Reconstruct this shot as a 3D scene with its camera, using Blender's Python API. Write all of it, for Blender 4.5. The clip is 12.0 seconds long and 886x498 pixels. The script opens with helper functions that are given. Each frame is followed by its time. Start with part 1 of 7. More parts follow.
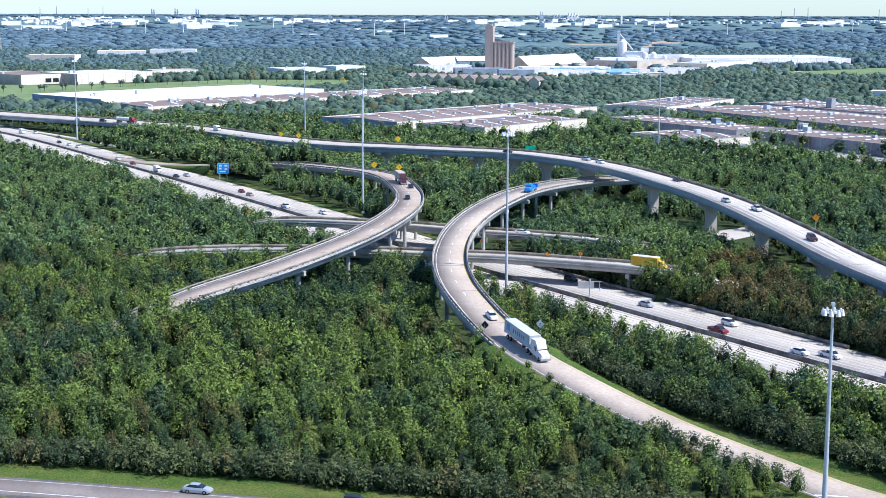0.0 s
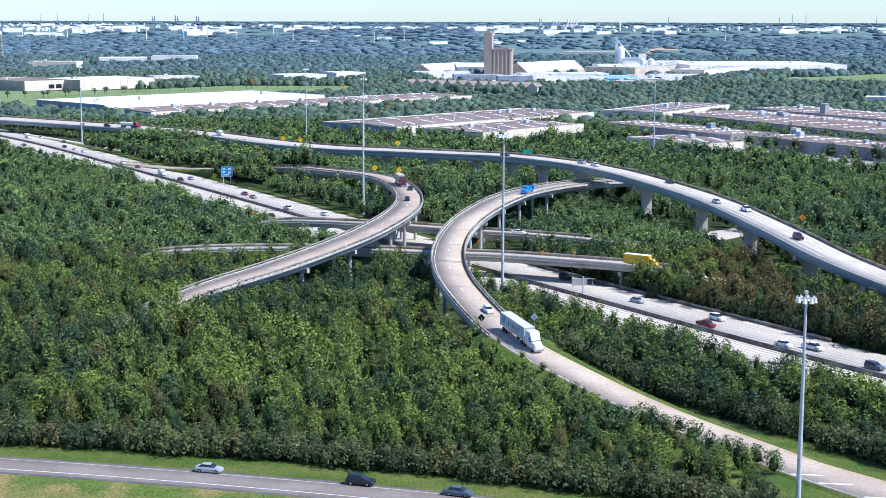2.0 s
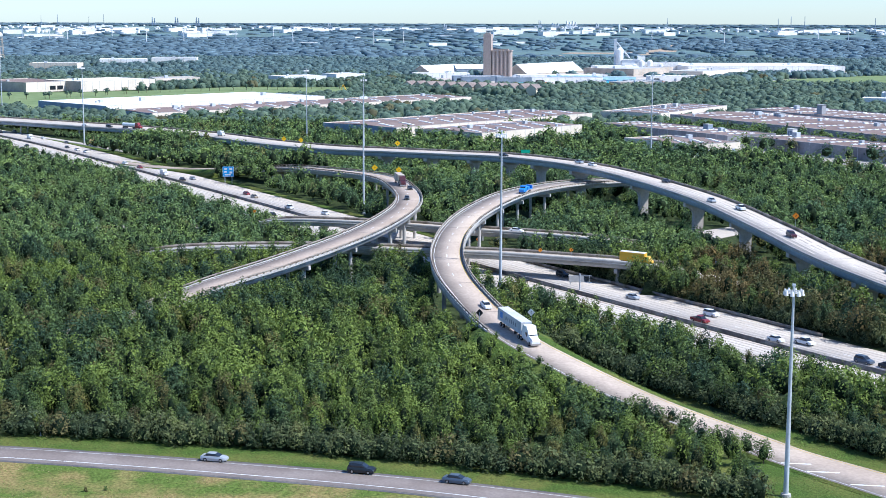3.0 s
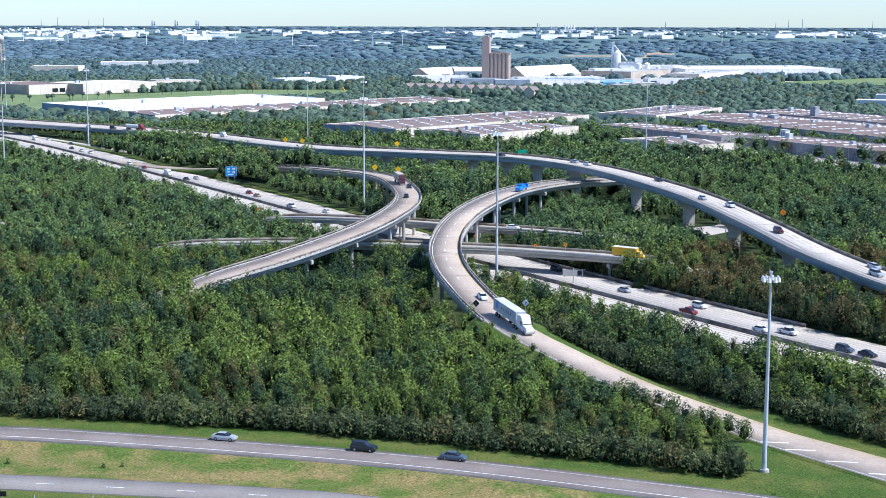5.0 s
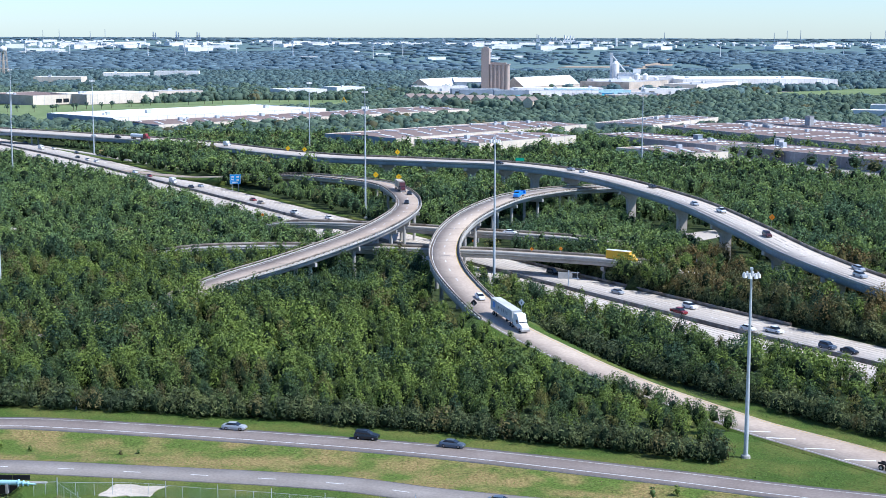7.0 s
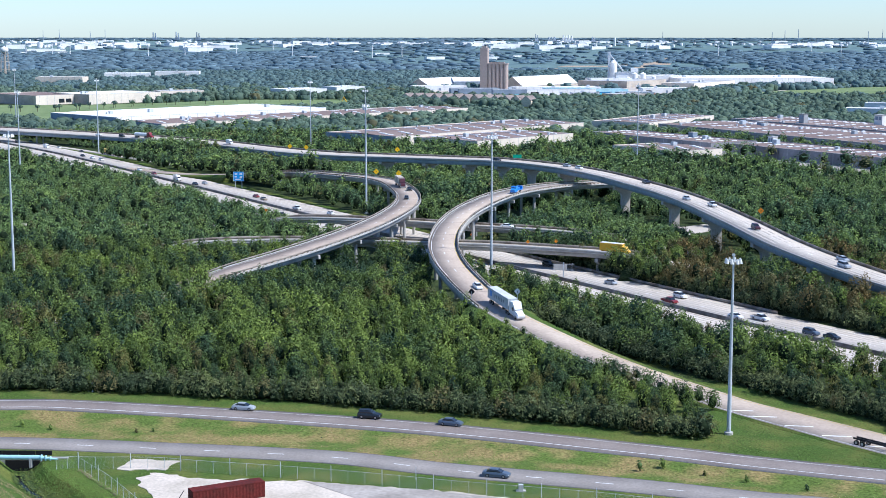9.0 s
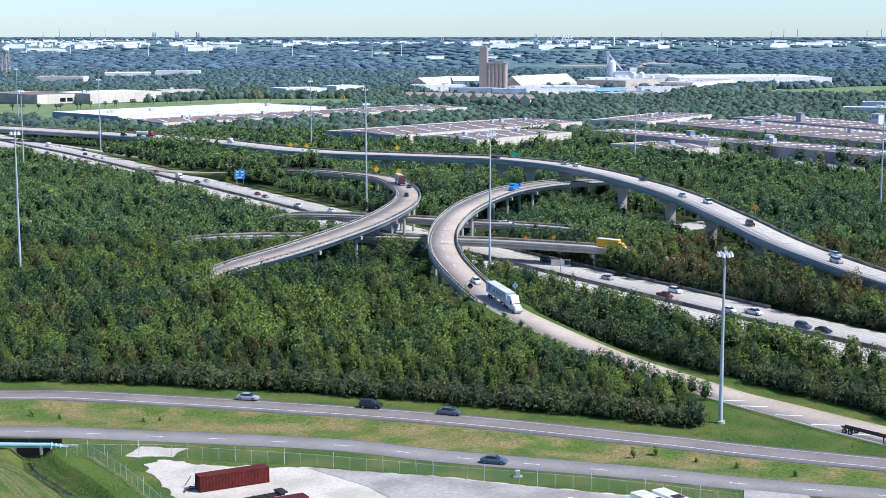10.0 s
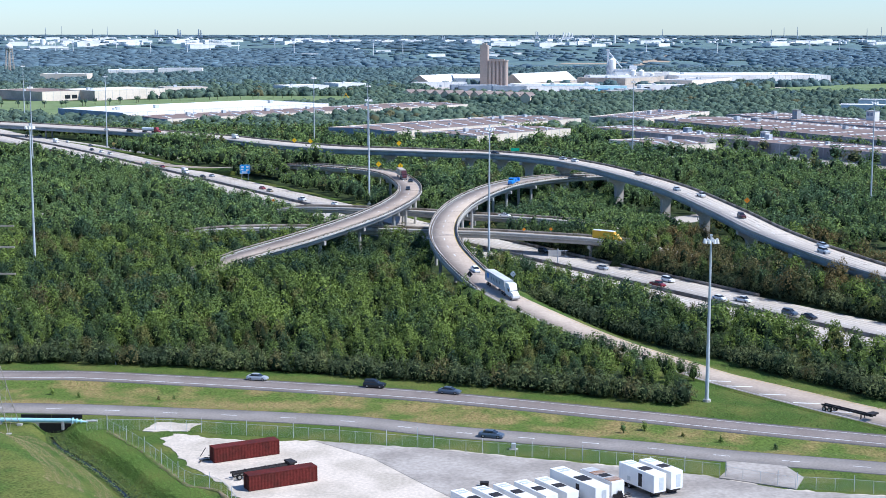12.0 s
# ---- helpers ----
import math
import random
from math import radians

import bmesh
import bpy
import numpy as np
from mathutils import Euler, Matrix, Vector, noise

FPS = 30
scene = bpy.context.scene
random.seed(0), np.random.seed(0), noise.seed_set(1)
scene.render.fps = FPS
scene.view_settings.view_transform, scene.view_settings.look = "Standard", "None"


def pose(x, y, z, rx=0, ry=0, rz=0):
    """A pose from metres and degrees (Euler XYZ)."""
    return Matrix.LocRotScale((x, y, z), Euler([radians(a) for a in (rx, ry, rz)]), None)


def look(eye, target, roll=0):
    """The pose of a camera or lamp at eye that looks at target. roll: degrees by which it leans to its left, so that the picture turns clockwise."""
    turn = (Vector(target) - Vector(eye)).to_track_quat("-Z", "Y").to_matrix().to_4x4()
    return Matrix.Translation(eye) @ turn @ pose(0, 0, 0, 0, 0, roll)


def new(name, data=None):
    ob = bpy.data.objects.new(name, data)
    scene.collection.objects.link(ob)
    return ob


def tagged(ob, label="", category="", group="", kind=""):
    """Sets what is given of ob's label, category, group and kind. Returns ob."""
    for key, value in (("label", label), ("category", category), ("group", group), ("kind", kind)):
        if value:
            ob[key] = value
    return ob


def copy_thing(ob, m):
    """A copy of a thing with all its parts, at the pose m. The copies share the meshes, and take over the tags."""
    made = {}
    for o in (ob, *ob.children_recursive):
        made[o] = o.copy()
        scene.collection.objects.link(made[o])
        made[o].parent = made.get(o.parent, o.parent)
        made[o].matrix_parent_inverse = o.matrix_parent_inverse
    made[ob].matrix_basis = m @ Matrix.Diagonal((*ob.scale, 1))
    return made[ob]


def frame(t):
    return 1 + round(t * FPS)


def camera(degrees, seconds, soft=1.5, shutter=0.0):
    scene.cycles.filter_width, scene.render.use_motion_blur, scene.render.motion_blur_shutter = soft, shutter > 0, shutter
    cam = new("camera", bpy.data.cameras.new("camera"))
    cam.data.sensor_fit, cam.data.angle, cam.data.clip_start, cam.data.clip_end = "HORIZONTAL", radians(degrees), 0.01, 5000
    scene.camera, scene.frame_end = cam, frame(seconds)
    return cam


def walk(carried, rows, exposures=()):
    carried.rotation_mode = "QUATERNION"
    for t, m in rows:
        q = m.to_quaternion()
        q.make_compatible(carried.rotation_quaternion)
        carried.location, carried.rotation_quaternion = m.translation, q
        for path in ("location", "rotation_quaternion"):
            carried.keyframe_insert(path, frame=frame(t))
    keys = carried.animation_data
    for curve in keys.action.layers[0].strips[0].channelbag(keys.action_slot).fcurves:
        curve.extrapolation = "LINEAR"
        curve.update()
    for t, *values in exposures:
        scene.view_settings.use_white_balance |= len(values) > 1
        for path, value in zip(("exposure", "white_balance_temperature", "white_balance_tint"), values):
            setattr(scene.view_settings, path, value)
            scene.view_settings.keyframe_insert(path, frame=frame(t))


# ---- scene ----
cam = camera(32.99, 12.0, soft=0.8)
ROWS = [  # seconds, x, y, z, pitch, roll, yaw
    (0.0, 0.00, -0.00, 75.50, -9.134, 0.175, 1.090),
    (0.5, 0.14, -3.55, 75.49, -9.118, 0.176, 1.080),
    (1.0, 0.29, -7.12, 75.48, -9.042, 0.175, 1.085),
    (1.5, 0.43, -10.70, 75.46, -8.936, 0.173, 1.080),
    (2.0, 0.57, -14.29, 75.45, -8.876, 0.170, 1.073),
    (2.5, 0.70, -17.90, 75.44, -8.838, 0.170, 1.060),
    (3.0, 0.84, -21.52, 75.43, -8.812, 0.173, 1.055),
    (5.0, 1.35, -36.14, 75.38, -8.696, 0.156, 1.017),
    (5.5, 1.47, -39.83, 75.37, -8.528, 0.152, 1.024),
    (6.0, 1.59, -43.53, 75.36, -8.329, 0.148, 1.016),
    (6.5, 1.71, -47.25, 75.35, -8.273, 0.143, 1.016),
    (7.0, 1.83, -50.98, 75.34, -8.276, 0.135, 1.020),
    (9.0, 2.28, -66.05, 75.29, -8.281, 0.013, 1.001),
    (9.5, 2.38, -69.85, 75.28, -8.277, 0.007, 0.993),
    (10.0, 2.49, -73.66, 75.27, -8.301, 0.008, 0.983),
    (10.5, 2.59, -77.49, 75.25, -8.322, 0.015, 0.977),
    (11.0, 2.69, -81.33, 75.24, -8.319, 0.026, 0.971),
    (11.5, 2.79, -85.19, 75.23, -8.339, 0.041, 0.984),
    (12.0, 2.88, -89.06, 75.22, -8.377, 0.057, 1.023),
]
walk(cam, [(t, pose(x, y, z, 90 + pitch, 0, yaw) @ pose(0, 0, 0, 0, 0, roll)) for t, x, y, z, pitch, roll, yaw in ROWS], exposures=((0.0, 0.65, 5740, 10), (12.0, 0.43, 5740, 10)))

# ---- light ----
SUN_AZ, SUN_EL = 106.0, 50.0  # degrees clockwise from +y, and up
world = bpy.data.worlds.new("sky")
scene.world = world
world.use_nodes = True
wn = world.node_tree.nodes
sky = wn.new("ShaderNodeTexSky")
sky.sky_type, sky.sun_disc = "NISHITA", False
sky.sun_elevation, sky.sun_rotation = radians(SUN_EL), radians(SUN_AZ)
sky.air_density, sky.dust_density, sky.ozone_density = 1.0, 0.2, 2.0
sky.altitude = 100
wn["Background"].inputs["Strength"].default_value = 0.105
cool = wn.new("ShaderNodeVectorMath")
cool.operation = "MULTIPLY"
cool.inputs[1].default_value = (0.76, 0.92, 1.16)
world.node_tree.links.new(sky.outputs[0], cool.inputs[0])
world.node_tree.links.new(cool.outputs[0], wn["Background"].inputs["Color"])
sun = new("sun", bpy.data.lights.new("sun", "SUN"))
sun.data.energy, sun.data.angle, sun.data.color = 4.5, radians(0.53), (1.0, 0.96, 0.90)
sa, se = radians(SUN_AZ), radians(SUN_EL)
sun.matrix_world = look((0, 0, 300), (-math.sin(sa) * math.cos(se) * 300, -math.cos(sa) * math.cos(se) * 300, 300 - math.sin(se) * 300))

# ---- materials ----


def material(name, color, rough=0.8, metal=0.0, grain=None, var=0.25, bump=0.0, wear=None, wear_scale=0.1, spec=0.1):
    """A procedural surface: base colour, fine grain (metres), broad stains towards wear, and bump."""
    m = bpy.data.materials.new(name)
    m.use_nodes = True
    nt = m.node_tree
    p = nt.nodes["Principled BSDF"]
    p.inputs["Roughness"].default_value, p.inputs["Metallic"].default_value = rough, metal
    p.inputs["Specular IOR Level"].default_value = spec
    p.inputs["Base Color"].default_value = (*color, 1)
    m.diffuse_color = (*color, 1)
    if grain is None:
        return m
    geo = nt.nodes.new("ShaderNodeNewGeometry")
    pos = geo.outputs["Position"]
    fine = nt.nodes.new("ShaderNodeTexNoise")
    fine.inputs["Scale"].default_value, fine.inputs["Detail"].default_value = 1.0 / grain, 6
    broad = nt.nodes.new("ShaderNodeTexNoise")
    broad.inputs["Scale"].default_value, broad.inputs["Detail"].default_value = wear_scale, 4
    nt.links.new(pos, fine.inputs["Vector"])
    nt.links.new(pos, broad.inputs["Vector"])
    ramp = nt.nodes.new("ShaderNodeMapRange")
    ramp.inputs["From Min"].default_value, ramp.inputs["From Max"].default_value = 0.3, 0.7
    ramp.inputs["To Min"].default_value, ramp.inputs["To Max"].default_value = 1 - var, 1 + var
    nt.links.new(fine.outputs["Fac"], ramp.inputs["Value"])
    mix = nt.nodes.new("ShaderNodeMix")
    mix.data_type = "RGBA"
    edge = nt.nodes.new("ShaderNodeMapRange")
    edge.inputs["From Min"].default_value, edge.inputs["From Max"].default_value = 0.42, 0.62
    nt.links.new(broad.outputs["Fac"], edge.inputs["Value"])
    nt.links.new(edge.outputs["Result"], mix.inputs["Factor"])
    mix.inputs["A"].default_value = (*color, 1)
    mix.inputs["B"].default_value = (*(wear or [c * 0.8 for c in color]), 1)
    mul = nt.nodes.new("ShaderNodeVectorMath")
    mul.operation = "SCALE"
    nt.links.new(mix.outputs["Result"], mul.inputs[0])
    nt.links.new(ramp.outputs["Result"], mul.inputs["Scale"])
    nt.links.new(mul.outputs["Vector"], p.inputs["Base Color"])
    if bump:
        b = nt.nodes.new("ShaderNodeBump")
        b.inputs["Strength"].default_value, b.inputs["Distance"].default_value = bump, grain * 0.4
        nt.links.new(fine.outputs["Fac"], b.inputs["Height"])
        nt.links.new(b.outputs["Normal"], p.inputs["Normal"])
    return m


def leaf_material(name, *tones, warm=(0.15, 0.115, 0.045), warm_share=0.03, through_light=0.16):
    """Foliage: a tone per tree (attribute, and Object Info's random), a shade per leaf clump, some turning trees."""
    m = bpy.data.materials.new(name)
    m.use_nodes = True
    nt = m.node_tree
    nt.nodes.remove(nt.nodes["Principled BSDF"])
    out = nt.nodes["Material Output"]
    att = nt.nodes.new("ShaderNodeAttribute")
    att.attribute_name = "tint"
    obj = nt.nodes.new("ShaderNodeObjectInfo")
    geo = nt.nodes.new("ShaderNodeNewGeometry")

    def math_node(op, a, b=None):
        n = nt.nodes.new("ShaderNodeMath")
        n.operation = op
        for i, v in enumerate((a, b)):
            if v is None:
                continue
            if isinstance(v, (int, float)):
                n.inputs[i].default_value = v
            else:
                nt.links.new(v, n.inputs[i])
        return n.outputs[0]

    tint = math_node("PINGPONG", math_node("ADD", att.outputs["Fac"], obj.outputs["Random"]), 1.0)
    leaf = geo.outputs["Random Per Island"]
    ramp = nt.nodes.new("ShaderNodeValToRGB")
    e = ramp.color_ramp.elements
    e[0].position, e[0].color = 0.0, (*tones[0], 1)
    e[1].position, e[1].color = 1.0, (*tones[-1], 1)
    for k, tone in enumerate(tones[1:-1]):
        mid = e.new((k + 1) / (len(tones) - 1))
        mid.color = (*tone, 1)
    shift = math_node("MULTIPLY", math_node("SUBTRACT", leaf, 0.5), 0.16)
    nt.links.new(math_node("ADD", tint, shift), ramp.inputs["Fac"])
    turning = math_node("GREATER_THAN", math_node("FRACT", math_node("MULTIPLY", tint, 7.31)), 1 - warm_share)
    mix = nt.nodes.new("ShaderNodeMix")
    mix.data_type = "RGBA"
    nt.links.new(math_node("MULTIPLY", turning, 0.65), mix.inputs["Factor"])
    nt.links.new(ramp.outputs["Color"], mix.inputs["A"])
    mix.inputs["B"].default_value = (*warm, 1)
    shade = nt.nodes.new("ShaderNodeVectorMath")
    shade.operation = "SCALE"
    nt.links.new(mix.outputs["Result"], shade.inputs[0])
    nt.links.new(math_node("ADD", math_node("MULTIPLY", leaf, 0.6), 0.7), shade.inputs["Scale"])
    dif = nt.nodes.new("ShaderNodeBsdfPrincipled")
    dif.inputs["Roughness"].default_value = 0.65
    dif.inputs["Specular IOR Level"].default_value = 0.12
    tra = nt.nodes.new("ShaderNodeBsdfTranslucent")
    add = nt.nodes.new("ShaderNodeMixShader")
    add.inputs["Fac"].default_value = through_light
    nt.links.new(shade.outputs["Vector"], dif.inputs["Base Color"])
    nt.links.new(shade.outputs["Vector"], tra.inputs["Color"])
    nt.links.new(dif.outputs[0], add.inputs[1])
    nt.links.new(tra.outputs[0], add.inputs[2])
    nt.links.new(add.outputs[0], out.inputs["Surface"])
    return m


M_LEAF = leaf_material("foliage", (0.022, 0.048, 0.032), (0.050, 0.088, 0.045), (0.083, 0.126, 0.043), (0.124, 0.172, 0.044), (0.180, 0.240, 0.049), warm_share=0.09)
M_TURN = leaf_material("turning foliage", (0.060, 0.082, 0.034), (0.100, 0.108, 0.042), (0.145, 0.125, 0.048), (0.19, 0.135, 0.05), warm_share=0.25)
M_SHRUB = leaf_material("shrub foliage", (0.064, 0.088, 0.044), (0.103, 0.128, 0.055), (0.154, 0.176, 0.068), warm_share=0.06)
# Same leaves as M_LEAF, cooler and paler: light haze put into the colour.
M_MID = leaf_material("haze-tinted foliage in the middle distance", (0.038, 0.072, 0.052), (0.066, 0.115, 0.066), (0.097, 0.158, 0.070), (0.140, 0.203, 0.070), (0.194, 0.266, 0.072), warm_share=0.04)
# Haze is painted into these three colours; extra translucency softens their shading.
M_WOOD_FAR = leaf_material("haze-tinted distant woods", (0.074, 0.122, 0.104), (0.102, 0.157, 0.122), (0.146, 0.203, 0.134), warm_share=0.03, through_light=0.35)
M_WOOD_FAR2 = leaf_material("distant woods paled for haze", (0.104, 0.170, 0.182), (0.130, 0.202, 0.204), (0.162, 0.236, 0.222), warm_share=0.0, through_light=0.42)
M_HAZE = leaf_material("haze-tinted woods on the horizon", (0.150, 0.230, 0.280), (0.178, 0.262, 0.312), (0.205, 0.295, 0.340), warm_share=0.0, through_light=0.48)
# Dark colour stands in for the shade inside tree crowns.
M_CROWN_SHADE = material("crown core painted dark as inner shade", (0.020, 0.033, 0.015), 0.95, grain=0.5, var=0.4)
M_BARK = material("bark", (0.11, 0.085, 0.06), 0.95, grain=0.2, var=0.4)
M_FLOOR = material("leafy undergrowth", (0.050, 0.068, 0.024), 0.95, grain=0.8, var=0.5, bump=0.6, wear=(0.030, 0.045, 0.018), wear_scale=0.25)
M_GRASS = material("rough grass", (0.098, 0.142, 0.030), 0.95, grain=0.5, var=0.45, bump=0.5, wear=(0.255, 0.195, 0.080), wear_scale=0.11)
M_LAWN = material("green grass", (0.066, 0.108, 0.022), 0.95, grain=0.4, var=0.45, bump=0.6, wear=(0.125, 0.138, 0.036), wear_scale=0.10)
# Far soil tinted pale blue-green, haze put into its colour.
M_FARLAND = material("haze-tinted distant land", (0.135, 0.198, 0.188), 0.95, grain=18, var=0.2, wear=(0.115, 0.175, 0.180), wear_scale=0.004)
M_FIELD = material("distant field", (0.185, 0.235, 0.105), 0.95, grain=8, var=0.15, wear=(0.155, 0.21, 0.09), wear_scale=0.02)
M_DECK = material("tan concrete pavement", (0.475, 0.39, 0.312), 0.85, grain=0.7, var=0.12, wear=(0.39, 0.315, 0.255), wear_scale=0.05)
M_DECK_TAN = material("brown-tan concrete pavement", (0.405, 0.325, 0.262), 0.85, grain=0.7, var=0.14, wear=(0.34, 0.27, 0.215), wear_scale=0.06)
M_PALE = material("pale concrete pavement", (0.505, 0.448, 0.385), 0.85, grain=0.7, var=0.12, wear=(0.445, 0.392, 0.335), wear_scale=0.04)
M_BARRIER = material("weathered concrete barrier", (0.30, 0.265, 0.22), 0.9, grain=0.5, var=0.25, wear=(0.16, 0.13, 0.105), wear_scale=0.25)
M_BEAM = material("grey concrete beam", (0.44, 0.42, 0.385), 0.85, grain=0.9, var=0.10, wear=(0.36, 0.345, 0.32), wear_scale=0.12)
M_STEEL = material("blue-grey steel girder", (0.31, 0.365, 0.42), 0.6, grain=1.2, var=0.12, wear=(0.26, 0.31, 0.36), wear_scale=0.1)
M_ASPHALT = material("worn grey asphalt", (0.226, 0.188, 0.166), 0.9, grain=0.5, var=0.12, wear=(0.265, 0.225, 0.20), wear_scale=0.12)
M_ASPHALT2 = material("blue-grey asphalt", (0.262, 0.233, 0.208), 0.9, grain=0.5, var=0.12, wear=(0.30, 0.268, 0.24), wear_scale=0.12)
M_TRACK = material("tyre-darkened concrete", (0.44, 0.386, 0.33), 0.85, grain=0.9, var=0.14, wear=(0.495, 0.44, 0.38), wear_scale=0.09)
M_SHOULDER = material("dark asphalt shoulder", (0.12, 0.115, 0.115), 0.92, grain=0.4, var=0.2, wear=(0.16, 0.15, 0.14), wear_scale=0.2)
M_PAINT = material("white road paint", (0.78, 0.78, 0.76), 0.7, grain=0.3, var=0.12)
M_YPAINT = material("yellow road paint", (0.62, 0.42, 0.08), 0.7, grain=0.3, var=0.12)
M_YARD = material("bleached gravel", (0.60, 0.52, 0.43), 0.95, grain=0.6, var=0.14, wear=(0.46, 0.40, 0.325), wear_scale=0.12)
M_SLAB = material("stained concrete slab", (0.40, 0.358, 0.315), 0.9, grain=0.8, var=0.16, wear=(0.29, 0.257, 0.225), wear_scale=0.12)
M_GALV = material("galvanised steel", (0.56, 0.59, 0.61), 0.5, metal=0.15, grain=0.5, var=0.08)
M_WHITE = material("white metal panels", (0.80, 0.79, 0.76), 0.6, grain=2.0, var=0.06, wear=(0.70, 0.68, 0.64), wear_scale=0.05)
M_CREAM = material("cream wall panels", (0.74, 0.64, 0.52), 0.8, grain=2.0, var=0.06, wear=(0.68, 0.59, 0.48), wear_scale=0.04)
M_TANWALL = material("tan wall panels", (0.50, 0.435, 0.36), 0.85, grain=2.0, var=0.08)
M_BROWN = material("brown gravel roofing", (0.205, 0.150, 0.132), 0.95, grain=1.5, var=0.15, wear=(0.25, 0.19, 0.165), wear_scale=0.03)
M_GREYROOF = material("grey roofing", (0.46, 0.46, 0.455), 0.9, grain=1.5, var=0.12, wear=(0.36, 0.36, 0.36), wear_scale=0.03)
M_BLUEWALL = material("blue-grey wall panels", (0.28, 0.34, 0.40), 0.7, grain=1.5, var=0.1)
M_GREYWALL = material("grey wall panels", (0.33, 0.325, 0.335), 0.8, grain=1.5, var=0.12, wear=(0.21, 0.205, 0.21), wear_scale=0.06)
M_LATTICE = material("weathered lattice steel", (0.36, 0.32, 0.27), 0.6, metal=0.2, grain=0.4, var=0.2)
M_DIRT = material("bare tan soil", (0.42, 0.33, 0.24), 0.95, grain=2.0, var=0.2, wear=(0.33, 0.26, 0.19), wear_scale=0.05)
M_SOIL = material("brown trodden soil", (0.25, 0.19, 0.125), 0.95, grain=0.5, var=0.3, wear=(0.13, 0.135, 0.05), wear_scale=0.4)
M_SKY = material("skylight plastic", (0.82, 0.82, 0.80), 0.4)
M_SILO = material("weathered silo concrete", (0.42, 0.335, 0.29), 0.9, grain=1.5, var=0.12, wear=(0.38, 0.325, 0.28), wear_scale=0.06)
M_RUST = material("rusty container paint", (0.115, 0.022, 0.018), 0.7, grain=0.4, var=0.25, wear=(0.08, 0.02, 0.016), wear_scale=0.5)
M_BLACK = material("black rubber", (0.02, 0.02, 0.02), 0.8, grain=0.2, var=0.2)
M_DARK = material("dark steel", (0.05, 0.045, 0.045), 0.6, metal=0.3, grain=0.3, var=0.3)
M_GLASS = material("dark vehicle glass", (0.02, 0.025, 0.03), 0.05, spec=0.8)
M_YELLOW = material("yellow sign sheeting", (0.85, 0.50, 0.02), 0.5)
M_ORANGE = material("orange sign sheeting", (0.85, 0.28, 0.03), 0.5)
M_BLUESIGN = material("blue sign sheeting", (0.03, 0.30, 0.68), 0.5)
M_GREENSIGN = material("green sign sheeting", (0.02, 0.32, 0.20), 0.5)
M_CYAN = material("pale blue painted pipe", (0.42, 0.68, 0.74), 0.5, grain=0.6, var=0.08)
M_WATER = material("ditch water", (0.025, 0.028, 0.02), 0.12, spec=0.4)
M_MESH = material("chain-link wire", (0.45, 0.46, 0.45), 0.5, metal=0.5)
M_HOUSE = material("buff house walls", (0.76, 0.66, 0.46), 0.85, grain=1.0, var=0.1)
M_SHINGLE = material("grey-brown shingles", (0.25, 0.205, 0.185), 0.95, grain=0.8, var=0.2)

# ---- building blocks ----


def part(name, bm, mat, parent=None, label=""):
    """Links a bmesh or a mesh as one object under a thing or a part."""
    if isinstance(bm, bmesh.types.BMesh):
        me = bpy.data.meshes.new(name)
        bm.to_mesh(me)
        bm.free()
    else:
        me = bm
    if not me.materials:
        for one in (mat if isinstance(mat, (list, tuple)) else [mat]):
            me.materials.append(one)
    ob = new(name, me)
    ob.parent = parent
    if label:
        ob["label"] = label
    return ob


def empty(name, at=(0, 0, 0), label="", category="", group="", kind=""):
    ob = new(name)
    ob.empty_display_size = 0.5
    ob.location = at
    return tagged(ob, label, category, group, kind)


def arrays_mesh(name, verts, faces, mat_index=None):
    """A mesh from arrays: verts (n, 3), faces (m, 3 or 4)."""
    me = bpy.data.meshes.new(name)
    verts, faces = np.asarray(verts, np.float32), np.asarray(faces, np.int32)
    k = faces.shape[1]
    me.vertices.add(len(verts))
    me.vertices.foreach_set("co", verts.ravel())
    me.loops.add(faces.size)
    me.loops.foreach_set("vertex_index", faces.ravel())
    me.polygons.add(len(faces))
    me.polygons.foreach_set("loop_start", np.arange(0, faces.size, k, dtype=np.int32))
    me.polygons.foreach_set("loop_total", np.full(len(faces), k, np.int32))
    if mat_index is not None:
        me.polygons.foreach_set("material_index", np.asarray(mat_index, np.int32))
    me.update(calc_edges=True)
    return me


def boxes(*specs):
    """A bmesh of boxes given as (centre, size) or (centre, size, turn about z in degrees)."""
    bm = bmesh.new()
    for c, s, *r in specs:
        bmesh.ops.create_cube(bm, size=1, matrix=pose(*c, 0, 0, r[0] if r else 0) @ Matrix.Diagonal((*s, 1)))
    return bm


def rod(bm, a, b, r1, r2=None, seg=8):
    a, b = Vector(a), Vector(b)
    m = Matrix.Translation((a + b) / 2) @ (b - a).to_track_quat("Z", "Y").to_matrix().to_4x4()
    bmesh.ops.create_cone(bm, cap_ends=True, segments=seg, radius1=r1, radius2=r1 if r2 is None else r2, depth=(b - a).length, matrix=m)
    return bm


